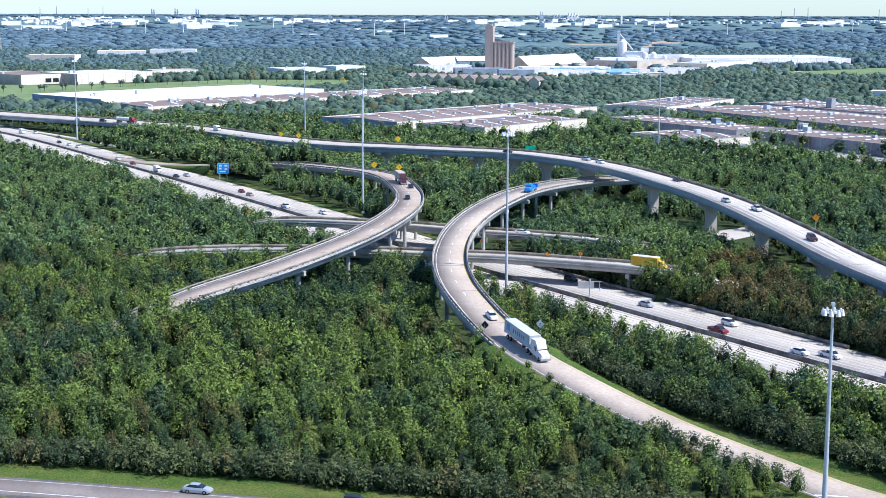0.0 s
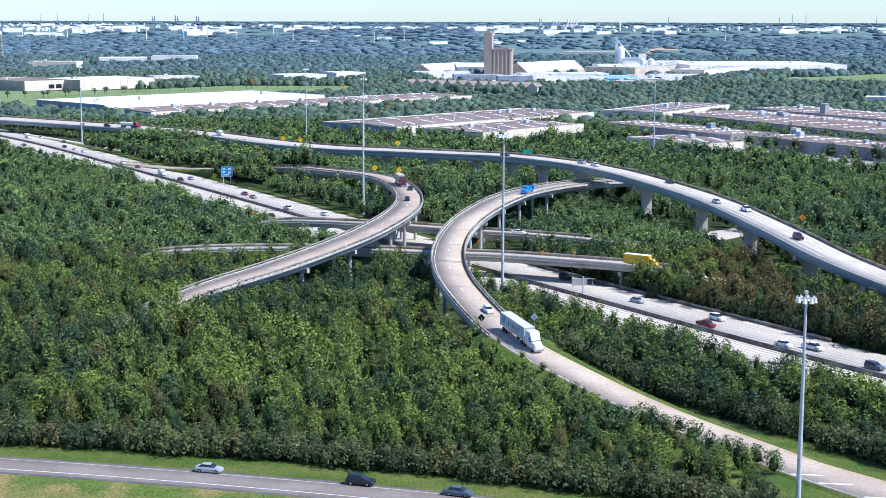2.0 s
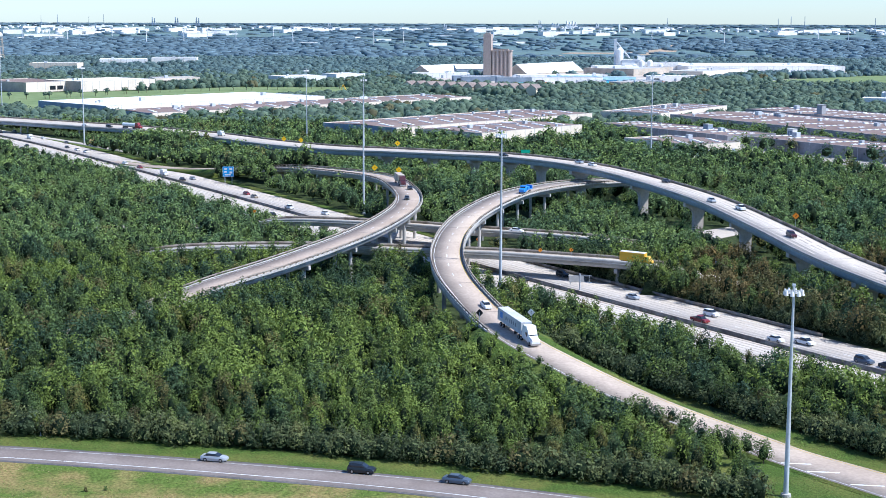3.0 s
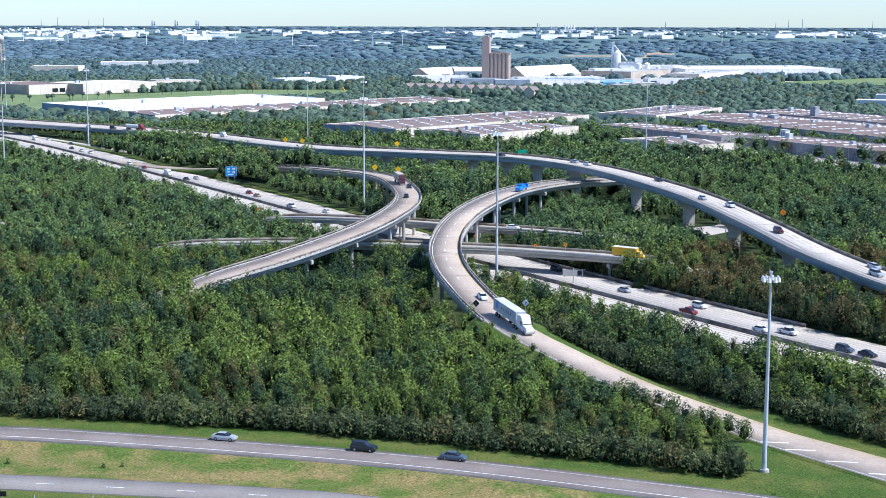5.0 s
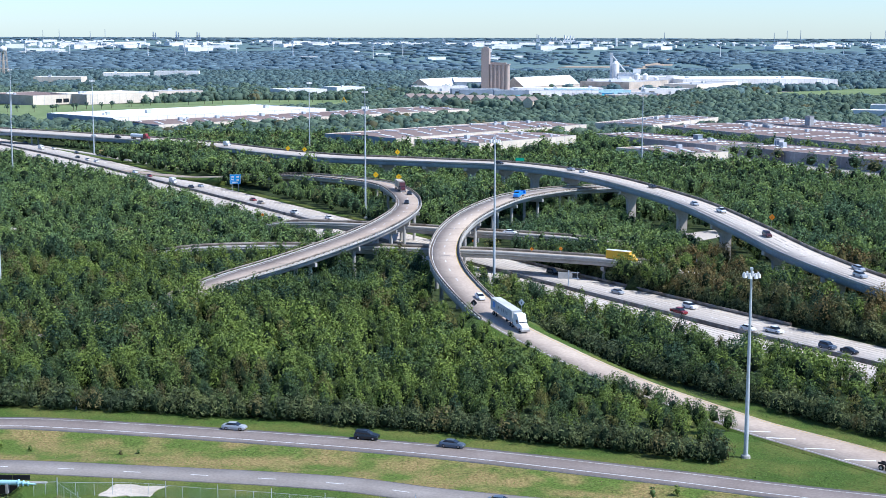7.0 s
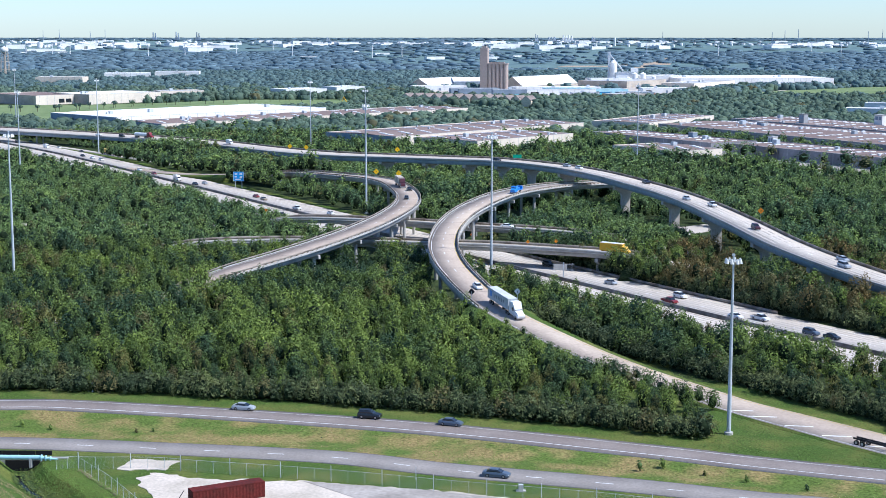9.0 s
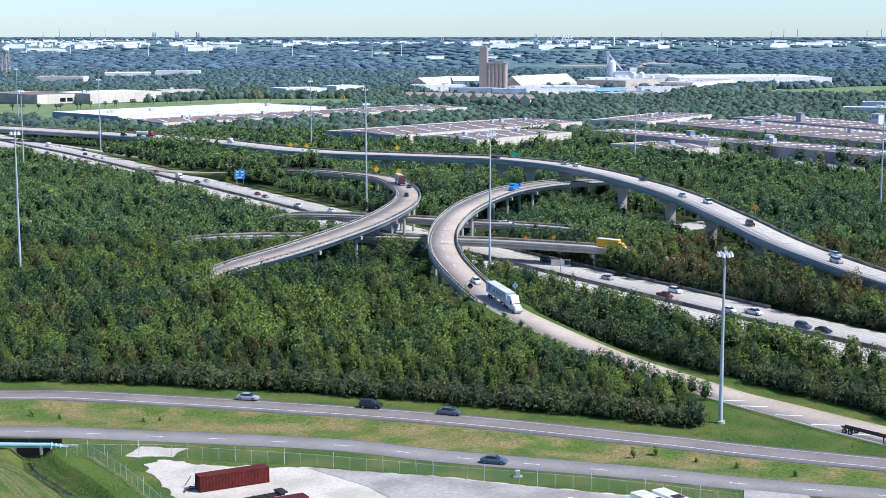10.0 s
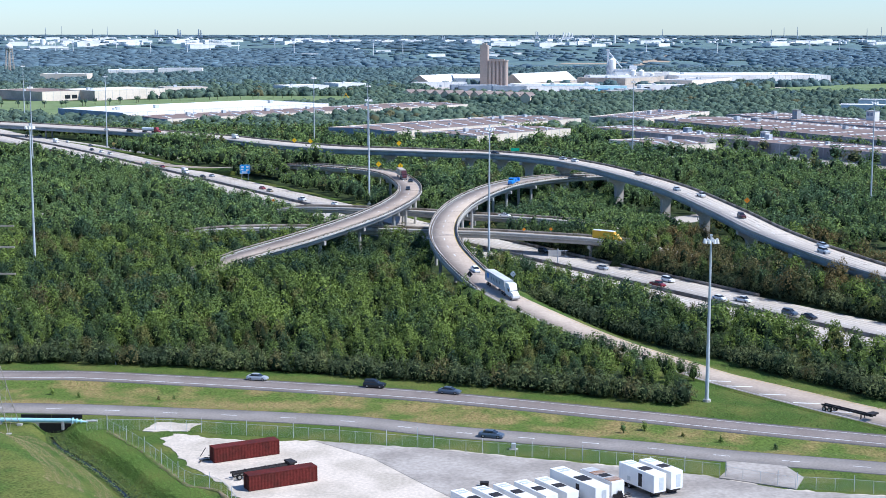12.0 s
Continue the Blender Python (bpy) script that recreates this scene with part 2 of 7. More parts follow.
def curve(points, step=4.0):
    """A smooth line through control points (rows of any width), in even steps."""
    p = np.asarray(points, float)
    p = np.vstack([2 * p[0] - p[1], p, 2 * p[-1] - p[-2]])
    out = []
    for i in range(1, len(p) - 2):
        t = np.linspace(0, 1, 24, endpoint=False)[:, None]
        a, b, c, d = p[i - 1], p[i], p[i + 1], p[i + 2]
        out.append(0.5 * (2 * b + (c - a) * t + (2 * a - 5 * b + 4 * c - d) * t ** 2 + (3 * b - a - 3 * c + d) * t ** 3))
    out = np.vstack(out + [p[-2:-1]])
    s = np.concatenate([[0], np.cumsum(np.hypot(*np.diff(out[:, :2], axis=0).T))])
    n = max(2, int(round(s[-1] / step)) + 1)
    u = np.linspace(0, s[-1], n)
    return np.stack([np.interp(u, s, out[:, k]) for k in range(out.shape[1])], 1)


def sides(path):
    """The unit vectors to the left of a path, in plan."""
    t = np.gradient(path[:, :2], axis=0)
    t /= np.linalg.norm(t, axis=1)[:, None]
    return np.stack([-t[:, 1], t[:, 0]], 1)


def sweep(name, path, profile, closed=True):
    """A mesh swept along a path (x, y, z): profile points (to the left, up); the offsets may be arrays along the path."""
    n, left = len(path), sides(path)
    ring = []
    for off, up in profile:
        off, up = np.broadcast_to(off, n), np.broadcast_to(up, n)
        ring.append(np.column_stack([path[:, :2] + left * off[:, None], path[:, 2] + up]))
    k = len(ring)
    verts = np.stack(ring, 1).reshape(-1, 3)
    i, j = np.meshgrid(np.arange(n - 1), np.arange(k if closed else k - 1), indexing="ij")
    i, j = i.ravel(), j.ravel()
    j2 = (j + 1) % k
    faces = np.stack([i * k + j, (i + 1) * k + j, (i + 1) * k + j2, i * k + j2], 1)
    me = arrays_mesh(name, verts, faces)
    if closed:
        bm = bmesh.new()
        bm.from_mesh(me)
        bm.verts.ensure_lookup_table()
        for r in (0, n - 1):
            try:
                bm.faces.new([bm.verts[r * k + q] for q in range(k)])
            except ValueError:
                pass
        bmesh.ops.recalc_face_normals(bm, faces=bm.faces)
        bm.to_mesh(me)
        bm.free()
    return me


def slab(half, top, depth):
    return [(half, top), (-half, top), (-half, top - depth), (half, top - depth)]


def strip(a, b, top, depth):
    return [(b, top), (a, top), (a, top - depth), (b, top - depth)]


# ---- the plan: centre lines (x, y, z, half width) ----
RAMP_A = curve([(112, 622, 0.2, 5.4), (92, 608, 3.0, 5.4), (75, 596, 7.5, 5.4), (64, 587.5, 9.6, 5.4), (54, 579, 10.2, 5.4), (40, 564, 10.9, 5.4), (29, 546, 11.5, 5.3), (18.5, 523, 12.1, 5.1), (10.8, 497, 12.6, 4.9), (3.6, 466, 12.9, 4.6), (-1.5, 437, 12.9, 4.3), (-4.6, 408, 12.6, 4.1), (-5.5, 379, 12, 4.1), (-3.8, 355, 11, 4.1), (0.2, 333.5, 9.6, 4.1), (6, 312, 7.7, 4.2), (12, 296.5, 6.1, 4.3), (21.9, 279.2, 4.3, 4.4), (30.8, 266.3, 2.6, 4.5), (40, 254.5, 1.2, 4.6), (49.6, 242, 0.4, 4.7), (56.7, 231, 0.12, 4.9), (65.5, 219.5, 0.12, 5.4), (82, 199, 0.12, 5.8), (112, 166, 0.12, 5.8), (160, 118, 0.12, 5.8)], 3.0)
RAMP_B = curve([(-190, 760, 0.1, 4.6), (-150, 722, 0.5, 4.6), (-120, 694, 3, 4.6), (-98, 670, 6, 4.6), (-79, 650, 8.2, 4.6), (-58, 623, 9.5, 4.6), (-41, 600, 10.2, 4.6), (-31, 574, 10.8, 4.5), (-24.8, 542, 11.3, 4.4), (-21.2, 510, 11.9, 4.3), (-21, 480, 12.3, 4.3), (-24.5, 448, 12.5, 4.3), (-31, 418, 12.2, 4.4), (-40, 393, 11.4, 4.5), (-51, 370, 10.2, 4.6), (-62, 354, 8.7, 4.6), (-69, 346.5, 7.0, 4.6), (-80, 335.5, 3.6, 4.6), (-98, 320, 0.7, 4.6), (-125, 302, 0.2, 4.6)], 3.0)
FLY = curve([(-519.5, 1090.9, 4, 5.4), (-419.5, 1030.8, 7, 5.4), (-321.4, 966.8, 8, 5.4), (-252.4, 920.8, 8, 5.4), (-187.3, 873.7, 8, 5.4), (-144.2, 821.6, 9, 5.4), (-102.2, 750, 11, 5.4), (-67.2, 697.6, 13, 5.4), (-36.8, 667.7, 14.5, 5.4), (-9.4, 644.8, 15.5, 5.4), (15.7, 625.7, 16.2, 5.4), (36.8, 598.6, 16.5, 5.4), (52.9, 569.4, 16.4, 5.4), (66, 534.3, 15.9, 5.4), (81, 481.7, 15, 5.4), (91, 426.2, 13.4, 5.4), (98.5, 385.2, 11.4, 5.4), (108.9, 355.4, 9.2, 5.4), (122.9, 325.5, 7, 5.4), (145.8, 290.6, 4, 5.4), (190.7, 240.7, 0.3, 5.4)], 4.0)
CROSS_1 = curve([(-190, 408, 0.1, 3.6), (-140, 416, 1.5, 3.6), (-108, 422, 3.2, 3.6), (-85, 425, 6.0, 3.6), (-47, 429, 6.2, 3.6), (-1, 421, 6.2, 3.6), (12.2, 417.8, 6.2, 3.6), (28.6, 410.9, 6.2, 3.6), (45, 403.2, 6.2, 3.6), (58, 397, 5.4, 3.6), (75, 388, 2.6, 3.6), (97, 376, 0.1, 3.6)], 4.0)
CROSS_2 = curve([(-190, 515, 0.1, 3.6), (-110, 506, 0.8, 3.6), (-85, 499.5, 1.6, 3.6), (-70, 495, 4.6, 3.6), (-58, 491.5, 5.9, 3.6), (-24, 480.5, 6.2, 3.6), (2.4, 467.5, 6.2, 3.6), (20.5, 460, 6.2, 3.6), (40, 451.5, 5.8, 3.6), (60, 442, 4, 3.6), (85, 430, 0.1, 3.6)], 4.0)
FREEWAY = curve([(-640, 1470, 0), (-480, 1210, 0), (-330, 968, 0), (-244, 841, 0), (-144, 678, 0), (-64, 545, 0), (-12, 455, 0), (38, 373, 0), (85, 299, 0), (140, 222, 0), (210, 132, 0)], 5.0)
ROAD_1 = curve([(-260, 232, 0), (-180, 231, 0), (-100, 229.3, 0), (-75, 228.2, 0), (-12.4, 214.3, 0), (33, 198.2, 0), (53.6, 189.7, 0), (80, 180, 0), (120, 165, 0), (190, 140, 0)], 3.0)
ROAD_2 = curve([(-260, 202, 0), (-180, 202, 0), (-91, 201, 0), (-56, 197.8, 0), (-22, 192.5, 0), (-2, 185.4, 0), (31, 176.1, 0), (50, 169.5, 0), (75, 162.6, 0), (120, 149, 0), (190, 125, 0)], 3.0)


def near_line(points, line):
    """For each point in plan: the distance to a line, the signed offset to its left, and the index along it."""
    d = np.full(len(points), 1e9)
    idx = np.zeros(len(points), int)
    for s in range(0, len(points), 4000):
        q = points[s:s + 4000, None, :] - line[None, :, :2]
        dd = (q ** 2).sum(2)
        idx[s:s + 4000] = dd.argmin(1)
        d[s:s + 4000] = np.sqrt(dd.min(1))
    left = sides(line)[idx]
    off = ((points - line[idx, :2]) * left).sum(1)
    return d, off, idx


FIELDS = [
    [(-700, 1200), (-372, 1175), (-345, 1160), (-160, 1345), (-120, 1420), (-110, 1600), (-260, 1590), (-325, 1512), (-400, 1468), (-700, 1466)],
    [(300, 1660), (450, 1640), (640, 1650), (640, 2010), (540, 1990), (390, 1850), (300, 1700)],
]


def inside(p, outline):
    """Which points in plan lie inside an outline."""
    hit_ = np.zeros(len(p), bool)
    for (x0, y0), (x1, y1) in zip(outline, outline[1:] + outline[:1]):
        cross = (y0 > p[:, 1]) != (y1 > p[:, 1])
        at = (x1 - x0) * (p[:, 1] - y0) / ((y1 - y0) or 1e-9) + x0
        hit_ ^= cross & (p[:, 0] < at)
    return hit_


# ---- ground: one sheet, finer near the camera, drawn together and raised towards the horizon to fit the view ----
MOUND = (-104.0, 150.0)
DITCH = curve([(-77.8, 193, 0), (-76, 186, 0), (-72.6, 179.4, 0), (-66.2, 170.8, 0), (-61.6, 164, 0), (-57, 156.5, 0), (-53, 149.6, 0), (-48.5, 143, 0), (-40, 127, 0), (-30, 100, 0)], 1.5)


FAR_SPAN = 2250.0 / 0.92


def far_spot(u, far):
    """A place on the land towards the horizon: u the slope of its bearing, far its distance before it is squeezed to
    fit the camera's view. Returns x, y and its scale.
    """
    y = 2600.0 + FAR_SPAN * (1 - 2600.0 / far)
    return u * y, y, y / far


def ground_z(p):
    # Beyond 2600 the land is squeezed and lifted to fit the camera's view.
    y = np.maximum(p[:, 1], 2600.0)
    far = 2600.0 / (1 - np.minimum((y - 2600.0) / FAR_SPAN, 0.9215))
    z = 75.46 - y * (75.0 / far + far / 1.46e7)
    near = (p[:, 1] < 300) & (p[:, 1] > -260) & (np.abs(p[:, 0]) < 300)
    q = p[near]
    d, off, _ = near_line(q, DITCH)
    zn = np.zeros(len(q))
    zn -= 2.3 * np.clip(1.25 - (d / 3.4) ** 1.5, 0, 1) * (q[:, 1] < 191)
    m = np.clip((-off - 3.2) / 15.0, 0, 1) * np.clip((186 - q[:, 1]) / 14.0, 0, 1) * (q[:, 1] < 190)
    zn += 5.0 * m * m * (3 - 2 * m)
    grass = ((q[:, 1] < 240) & (zn > -0.05))
    w = np.array([noise.noise((x * 0.13, y * 0.13, 0)) for x, y in q]) if len(q) else zn
    zn += np.where(grass, 0.12 * w, 0)
    d1, _, _ = near_line(q, ROAD_1)
    d2, _, _ = near_line(q, ROAD_2)
    yard = (off > 9.5) & (q[:, 1] < 188)
    zn = np.where(yard, -0.06, zn)
    flat = np.clip((np.minimum(d1, d2) - 6.0) / 3.0, 0, 1)
    zn *= flat
    mid = (d1 + d2 < 34) & (d1 > 6) & (d2 > 5)
    zn -= np.where(mid, 0.5 * np.clip((np.minimum(d1, d2) - 5) / 6, 0, 1), 0)
    z[near] = zn
    z -= np.where(near, 0, 0)
    return z


def spaced(*stretches):
    v = []
    for a, b, st in stretches:
        v += list(np.arange(a, b, st))
    return np.array(v + [stretches[-1][1]])


gx = spaced((-3200, -800, 200), (-800, -300, 50), (-300, -112, 12), (-112, 92, 1.15), (92, 300, 12), (300, 800, 50), (800, 3200, 200))
gy = spaced((-400, 60, 40), (60, 130, 7), (130, 252, 1.15), (252, 700, 28), (700, 2600, 95), (2600, 4900, 100))
GX, GY = np.meshgrid(gx, gy, indexing="ij")
gp = np.column_stack([GX.ravel(), GY.ravel()])
gz = ground_z(gp)
ny = len(gy)
i, j = np.meshgrid(np.arange(len(gx) - 1), np.arange(ny - 1), indexing="ij")
i, j = i.ravel(), j.ravel()
gf = np.stack([i * ny + j, (i + 1) * ny + j, (i + 1) * ny + j + 1, i * ny + j + 1], 1)
gc = gp[gf].mean(1)
d1, o1, _ = near_line(gc, ROAD_1)
d2, o2, _ = near_line(gc, ROAD_2)
gm = np.full(len(gf), 2)  # forest floor
gm[(o1 < 13) & (np.abs(gc[:, 0]) < 400)] = 1
gm[(o1 < 0) & (o2 > 0) & (np.abs(gc[:, 0]) < 400)] = 0
da, oa, ka = near_line(gc, RAMP_A)
low = RAMP_A[ka, 1] < 308
gm[low & (da < 13) & (gc[:, 1] < 310)] = 1
gm[(gc[:, 0] > 43) & (gc[:, 0] < 200) & (o1 > 0) & (oa < 0) & low] = 1
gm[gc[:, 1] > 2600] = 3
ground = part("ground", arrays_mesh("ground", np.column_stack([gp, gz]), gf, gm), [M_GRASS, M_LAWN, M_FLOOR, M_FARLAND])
tagged(ground, "coastal plain of grass and woodland soil, raised far off to fit the view", "ground", kind="structure")
for poly in ground.data.polygons:
    poly.use_smooth = True

# ---- roads on the ground ----


def dashes(road, path, offset, gap=12.2, length=3.05, width=0.15, lift=0.006, start=0, stop=None, mat=None):
    """Broken lane lines: one object for each dash, on one mesh."""
    line = curve(path[:, :3], 1.0)
    left = sides(line)
    me = None
    for k in range(start, stop or len(line) - 4, max(1, int(round(gap)))):
        tang = Vector((left[k, 1], -left[k, 0], (line[min(k + 2, len(line) - 1), 2] - line[k, 2]) / 2))
        if me is None:
            ob = part("lane_dash", boxes(((0, 0, 0.002), (length, width, 0.004))), mat or M_PAINT, road)
            me = ob.data
        else:
            ob = part("lane_dash", me, None, road)
        p = line[k, :2] + left[k] * offset
        ob.matrix_basis = Matrix.Translation((p[0], p[1], line[k, 2] + lift)) @ tang.to_track_quat("X", "Z").to_matrix().to_4x4()


def edge_line(road, path, offset, width=0.16, lift=0.004, mat=None):
    return part("edge_line", sweep("edge_line", path[:, :3], strip(offset - width / 2, offset + width / 2, lift + 0.004, 0.004)), mat or M_PAINT, road)


def wheel_tracks(road, path, offsets, top, width=0.55, tilt=0.0):
    """Pairs of darker, worn wheel tracks along the middle of each lane."""
    path, tilt = path[::2], np.broadcast_to(tilt, len(path))[::2]
    for o in offsets:
        for s in (-0.85, 0.85):
            ragged = 0.12 * np.sin(np.arange(len(path)) * 0.9 + 3 * o) + width / 2
            a, b = o + s - ragged, o + s + ragged
            za, zb = top + tilt * a, top + tilt * b
            part("wheel_track", sweep("wheel_track", path[:, :3], [(b, zb + 0.004), (a, za + 0.004), (a, za - 0.06), (b, zb - 0.06)]), M_TRACK, road)


def ground_road(name, path, half, mat, label, shoulder=0.0):
    road = empty(name, label=label, category="road", kind="structure")
    part("pavement", sweep(name, path[:, :3], slab(half, 0.10, 0.4)), mat, road)
    if shoulder:
        for s in (-1, 1):
            a, b = sorted((s * half, s * (half + shoulder)))
            part("shoulder", sweep("shoulder", path[:, :3], strip(a, b, 0.09, 0.4)), M_SHOULDER, road)
    return road


road_1 = ground_road("road_front", ROAD_1, 3.8, M_ASPHALT, "worn grey asphalt frontage road with white edge line", 0.7)
edge_line(road_1, ROAD_1, 3.2, 0.12, 0.1)
edge_line(road_1, ROAD_1, -2.2, 0.22, 0.1)
road_2 = ground_road("road_near", ROAD_2, 3.6, M_ASPHALT2, "blue-grey asphalt two-lane road with broken centre line", 0.3)
dashes(road_2, ROAD_2, -0.2, lift=0.104, width=0.2)

freeway = empty("freeway", label="pale concrete freeway, two carriageways with a median barrier", category="road", kind="structure")
for s in (-1, 1):
    a, b = sorted((s * 0.6, s * 17.2))
    part("carriageway", sweep("carriageway", FREEWAY, strip(a, b, 0.10, 0.4)), M_PALE, freeway)
    for lane in (4.2, 7.9, 11.6):
        dashes(freeway, FREEWAY, s * lane, gap=12, lift=0.104, start=300, stop=1560)
    edge_line(freeway, FREEWAY, s * 15.2, 0.16, 0.1)
    edge_line(freeway, FREEWAY, s * 1.5, 0.16, 0.1, M_YPAINT)
wheel_tracks(freeway, FREEWAY, [s * o for s in (-1, 1) for o in (2.4, 6.05, 9.75, 13.4)], 0.1)
part("median_barrier", sweep("median_barrier", FREEWAY, [(0.5, 0), (0.2, 0.4), (0.12, 1.1), (-0.12, 1.1), (-0.2, 0.4), (-0.5, 0)]), M_BARRIER, freeway, "dark weathered concrete median barrier")
wall_edge = FREEWAY[(FREEWAY[:, 1] < 440) & (FREEWAY[:, 1] > 318)]
part("side_barrier", sweep("side_barrier", wall_edge, strip(17.3, 17.7, 0.95, 0.95)), M_BARRIER, freeway)
lane = FREEWAY[(FREEWAY[:, 1] < 965) & (FREEWAY[:, 1] > 745)]
away = np.interp(-lane[:, 1], [-960, -907, -874, -822, -792, -750], [14.8, 20, 23, 27, 31, 37])
exit_path = np.column_stack([lane[:, :2] + sides(lane) * away[:, None], np.interp(-lane[:, 1], [-960, -930], [-0.05, 0.0])])
exit_road = ground_road("exit_lane", exit_path, 2.6, M_PALE, "pale concrete exit lane beside the freeway")
wide = FREEWAY[(FREEWAY[:, 1] < 930) & (FREEWAY[:, 1] > 470)]
part("verge", sweep("verge", wide, strip(17.3, np.interp(-wide[:, 1], [-930, -900, -800, -470], [17.6, 19, 24, 21]), 0.07, 0.4)), M_LAWN, freeway, "mown grass verge")

# ---- bridges ----


def bridge(name, path, half, label, deck_mat, girder_mat, rail, first, last, girder=1.5, barrier_mat=None, low_side=0.85, tilt=0.0):
    """A road on a deck between the indices first and last, on an earth bank before and after."""
    b = empty(name, label=label, category="bridge", kind="structure")
    on = path[first:last + 1]
    h = half if np.isscalar(half) else half[first:last + 1]
    hf = half
    tf = np.broadcast_to(tilt, len(path))
    t = tf[first:last + 1]
    part("pavement", sweep("pavement", path[:, :3], [(hf, tf), (-hf, -tf), (-hf, -0.25 - tf), (hf, tf - 0.25)]), deck_mat, b)
    part("deck", sweep("deck", on[:, :3], [(h + 0.55, t - 0.02), (h + 0.004, t - 0.02), (h + 0.004, t - 0.254), (-h - 0.004, -0.254 - t), (-h - 0.004, -0.02 - t), (-h - 0.55, -0.02 - t), (-h - 0.55, -0.34 - t), (h + 0.55, t - 0.34)]), M_BEAM, b)
    hm = float(np.mean(h))
    for o in np.linspace(-hm + 0.6, hm - 0.6, 4):
        part("girder", sweep("girder", on[:, :3], strip(o - 0.25, o + 0.25, -0.34 + t * o / hm, girder)), girder_mat, b)
    for s in (-1, 1):
        if rail == "solid":
            top = 0.85 if s > 0 else low_side
            part("parapet", sweep("parapet", on[:, :3], [(s * (h + 0.5), s * t - 0.02), (s * (h + 0.45), s * t + top), (s * (h + 0.2), s * t + top), (s * (h + 0.06), s * t - 0.02)]), M_BARRIER if s > 0 else M_BEAM, b)
        else:
            part("kerb", sweep("kerb", on[:, :3], [(s * (h + 0.5), -0.02), (s * (h + 0.5), 0.22), (s * (h + 0.06), 0.22), (s * (h + 0.06), -0.02)]), M_BEAM, b)
            part("rail_beam", sweep("rail_beam", on[:, :3], [(s * (h + 0.46), 0.55), (s * (h + 0.46), 0.9), (s * (h + 0.16), 0.9), (s * (h + 0.16), 0.55)]), barrier_mat or M_BARRIER, b)
            line = curve(np.column_stack([on[:, :3], np.broadcast_to(h, len(on))]), 2.6)
            left = sides(line)
            me = None
            for k in range(len(line)):
                p = line[k, :2] + left[k] * s * (line[k, 3] + 0.31)
                if me is None:
                    ob = part("rail_post", boxes(((0, 0, 0.385), (0.5, 0.24, 0.34))), M_BARRIER, b)
                    me = ob.data
                else:
                    ob = part("rail_post", me, None, b)
                ob.matrix_basis = pose(p[0], p[1], line[k, 2], 0, 0, math.degrees(math.atan2(-left[k, 0], left[k, 1])))
    return b


def bank(path, half, label, mat=None):
    """A grassed earth bank under a road that comes down to the ground."""
    z = path[:, 2]
    me = sweep("embankment", np.column_stack([path[:, :2], z * 0]), [(half + 1.4, z - 0.03), (-half - 1.4, z - 0.03), (-half - 1.4 - z * 2.1, -0.3), (half + 1.4 + z * 2.1, -0.3)])
    return tagged(part("embankment", me, mat or M_LAWN), label, "embankment", kind="structure")


def round_piers(b, path, half, indices, cap=True, radius=0.55):
    """Bents: round columns under a cap beam across the deck."""
    left = sides(path)
    for k in indices:
        x, y, z = path[k, :3]
        turn = math.degrees(math.atan2(left[k, 1], left[k, 0]))
        h = half if np.isscalar(half) else half[k]
        top = z - 0.34 - 1.5
        bm = boxes(((x, y, top - 0.6), (2 * h, 1.1, 1.2), turn))
        bmesh.ops.bevel(bm, geom=bm.edges[:], offset=0.08, segments=1, affect="EDGES")
        part("pier_cap", bm, M_BEAM, b)
        for o in (-0.55, 0.55):
            cx, cy = x + left[k, 0] * h * o, y + left[k, 1] * h * o
            part("column", rod(bmesh.new(), (cx, cy, -0.3), (cx, cy, top - 1.15), radius, seg=14), M_BEAM, b)


def hammer_pier(b, path, k, half):
    """A flared single-column pier with a hammerhead cap."""
    left = sides(path)
    x, y, z = path[k, :3]
    turn = math.atan2(left[k, 1], left[k, 0])
    top = z - 0.34 - 2.0
    prof = [(-1.7, -0.3), (1.7, -0.3), (1.7, top - 4.4), (2.1, top - 3.0), (3.4, top - 1.9), (half * 0.93, top - 1.35), (half * 0.93, top), (-half * 0.93, top), (-half * 0.93, top - 1.35), (-3.4, top - 1.9), (-2.1, top - 3.0), (-1.7, top - 4.4)]
    bm = bmesh.new()
    rings = [[bm.verts.new((u, s, w)) for u, w in prof] for s in (-1.0, 1.0)]
    bm.faces.new(rings[0][::-1])
    bm.faces.new(rings[1])
    n = len(prof)
    for q in range(n):
        bm.faces.new((rings[0][q], rings[0][(q + 1) % n], rings[1][(q + 1) % n], rings[1][q]))
    bmesh.ops.transform(bm, matrix=pose(x, y, 0, 0, 0, math.degrees(turn)), verts=bm.verts)
    bmesh.ops.recalc_face_normals(bm, faces=bm.faces)
    part("hammerhead_pier", bm, M_PALE, b, "pale concrete hammerhead pier")


def at_y(path, y, after=0):
    return after + int(np.argmin(np.abs(path[after:, 1] - y)))


A0, A1 = 0, at_y(RAMP_A, 303)
ramp_a = bridge("ramp_bridge", RAMP_A, RAMP_A[:, 3], "curving tan concrete ramp bridge with open rails on round columns", M_DECK, M_BEAM, "posts", A0, A1)
bank(RAMP_A[A1 - 1:], RAMP_A[A1 - 1:, 3], "grassed embankment under the end of the curving ramp")
round_piers(ramp_a, RAMP_A, RAMP_A[:, 3], [at_y(RAMP_A, y) for y in (590, 566, 540, 512, 484, 454, 434, 386, 352, 324)])
dashes(ramp_a, RAMP_A, 0.0, lift=0.004, width=0.2, stop=330)
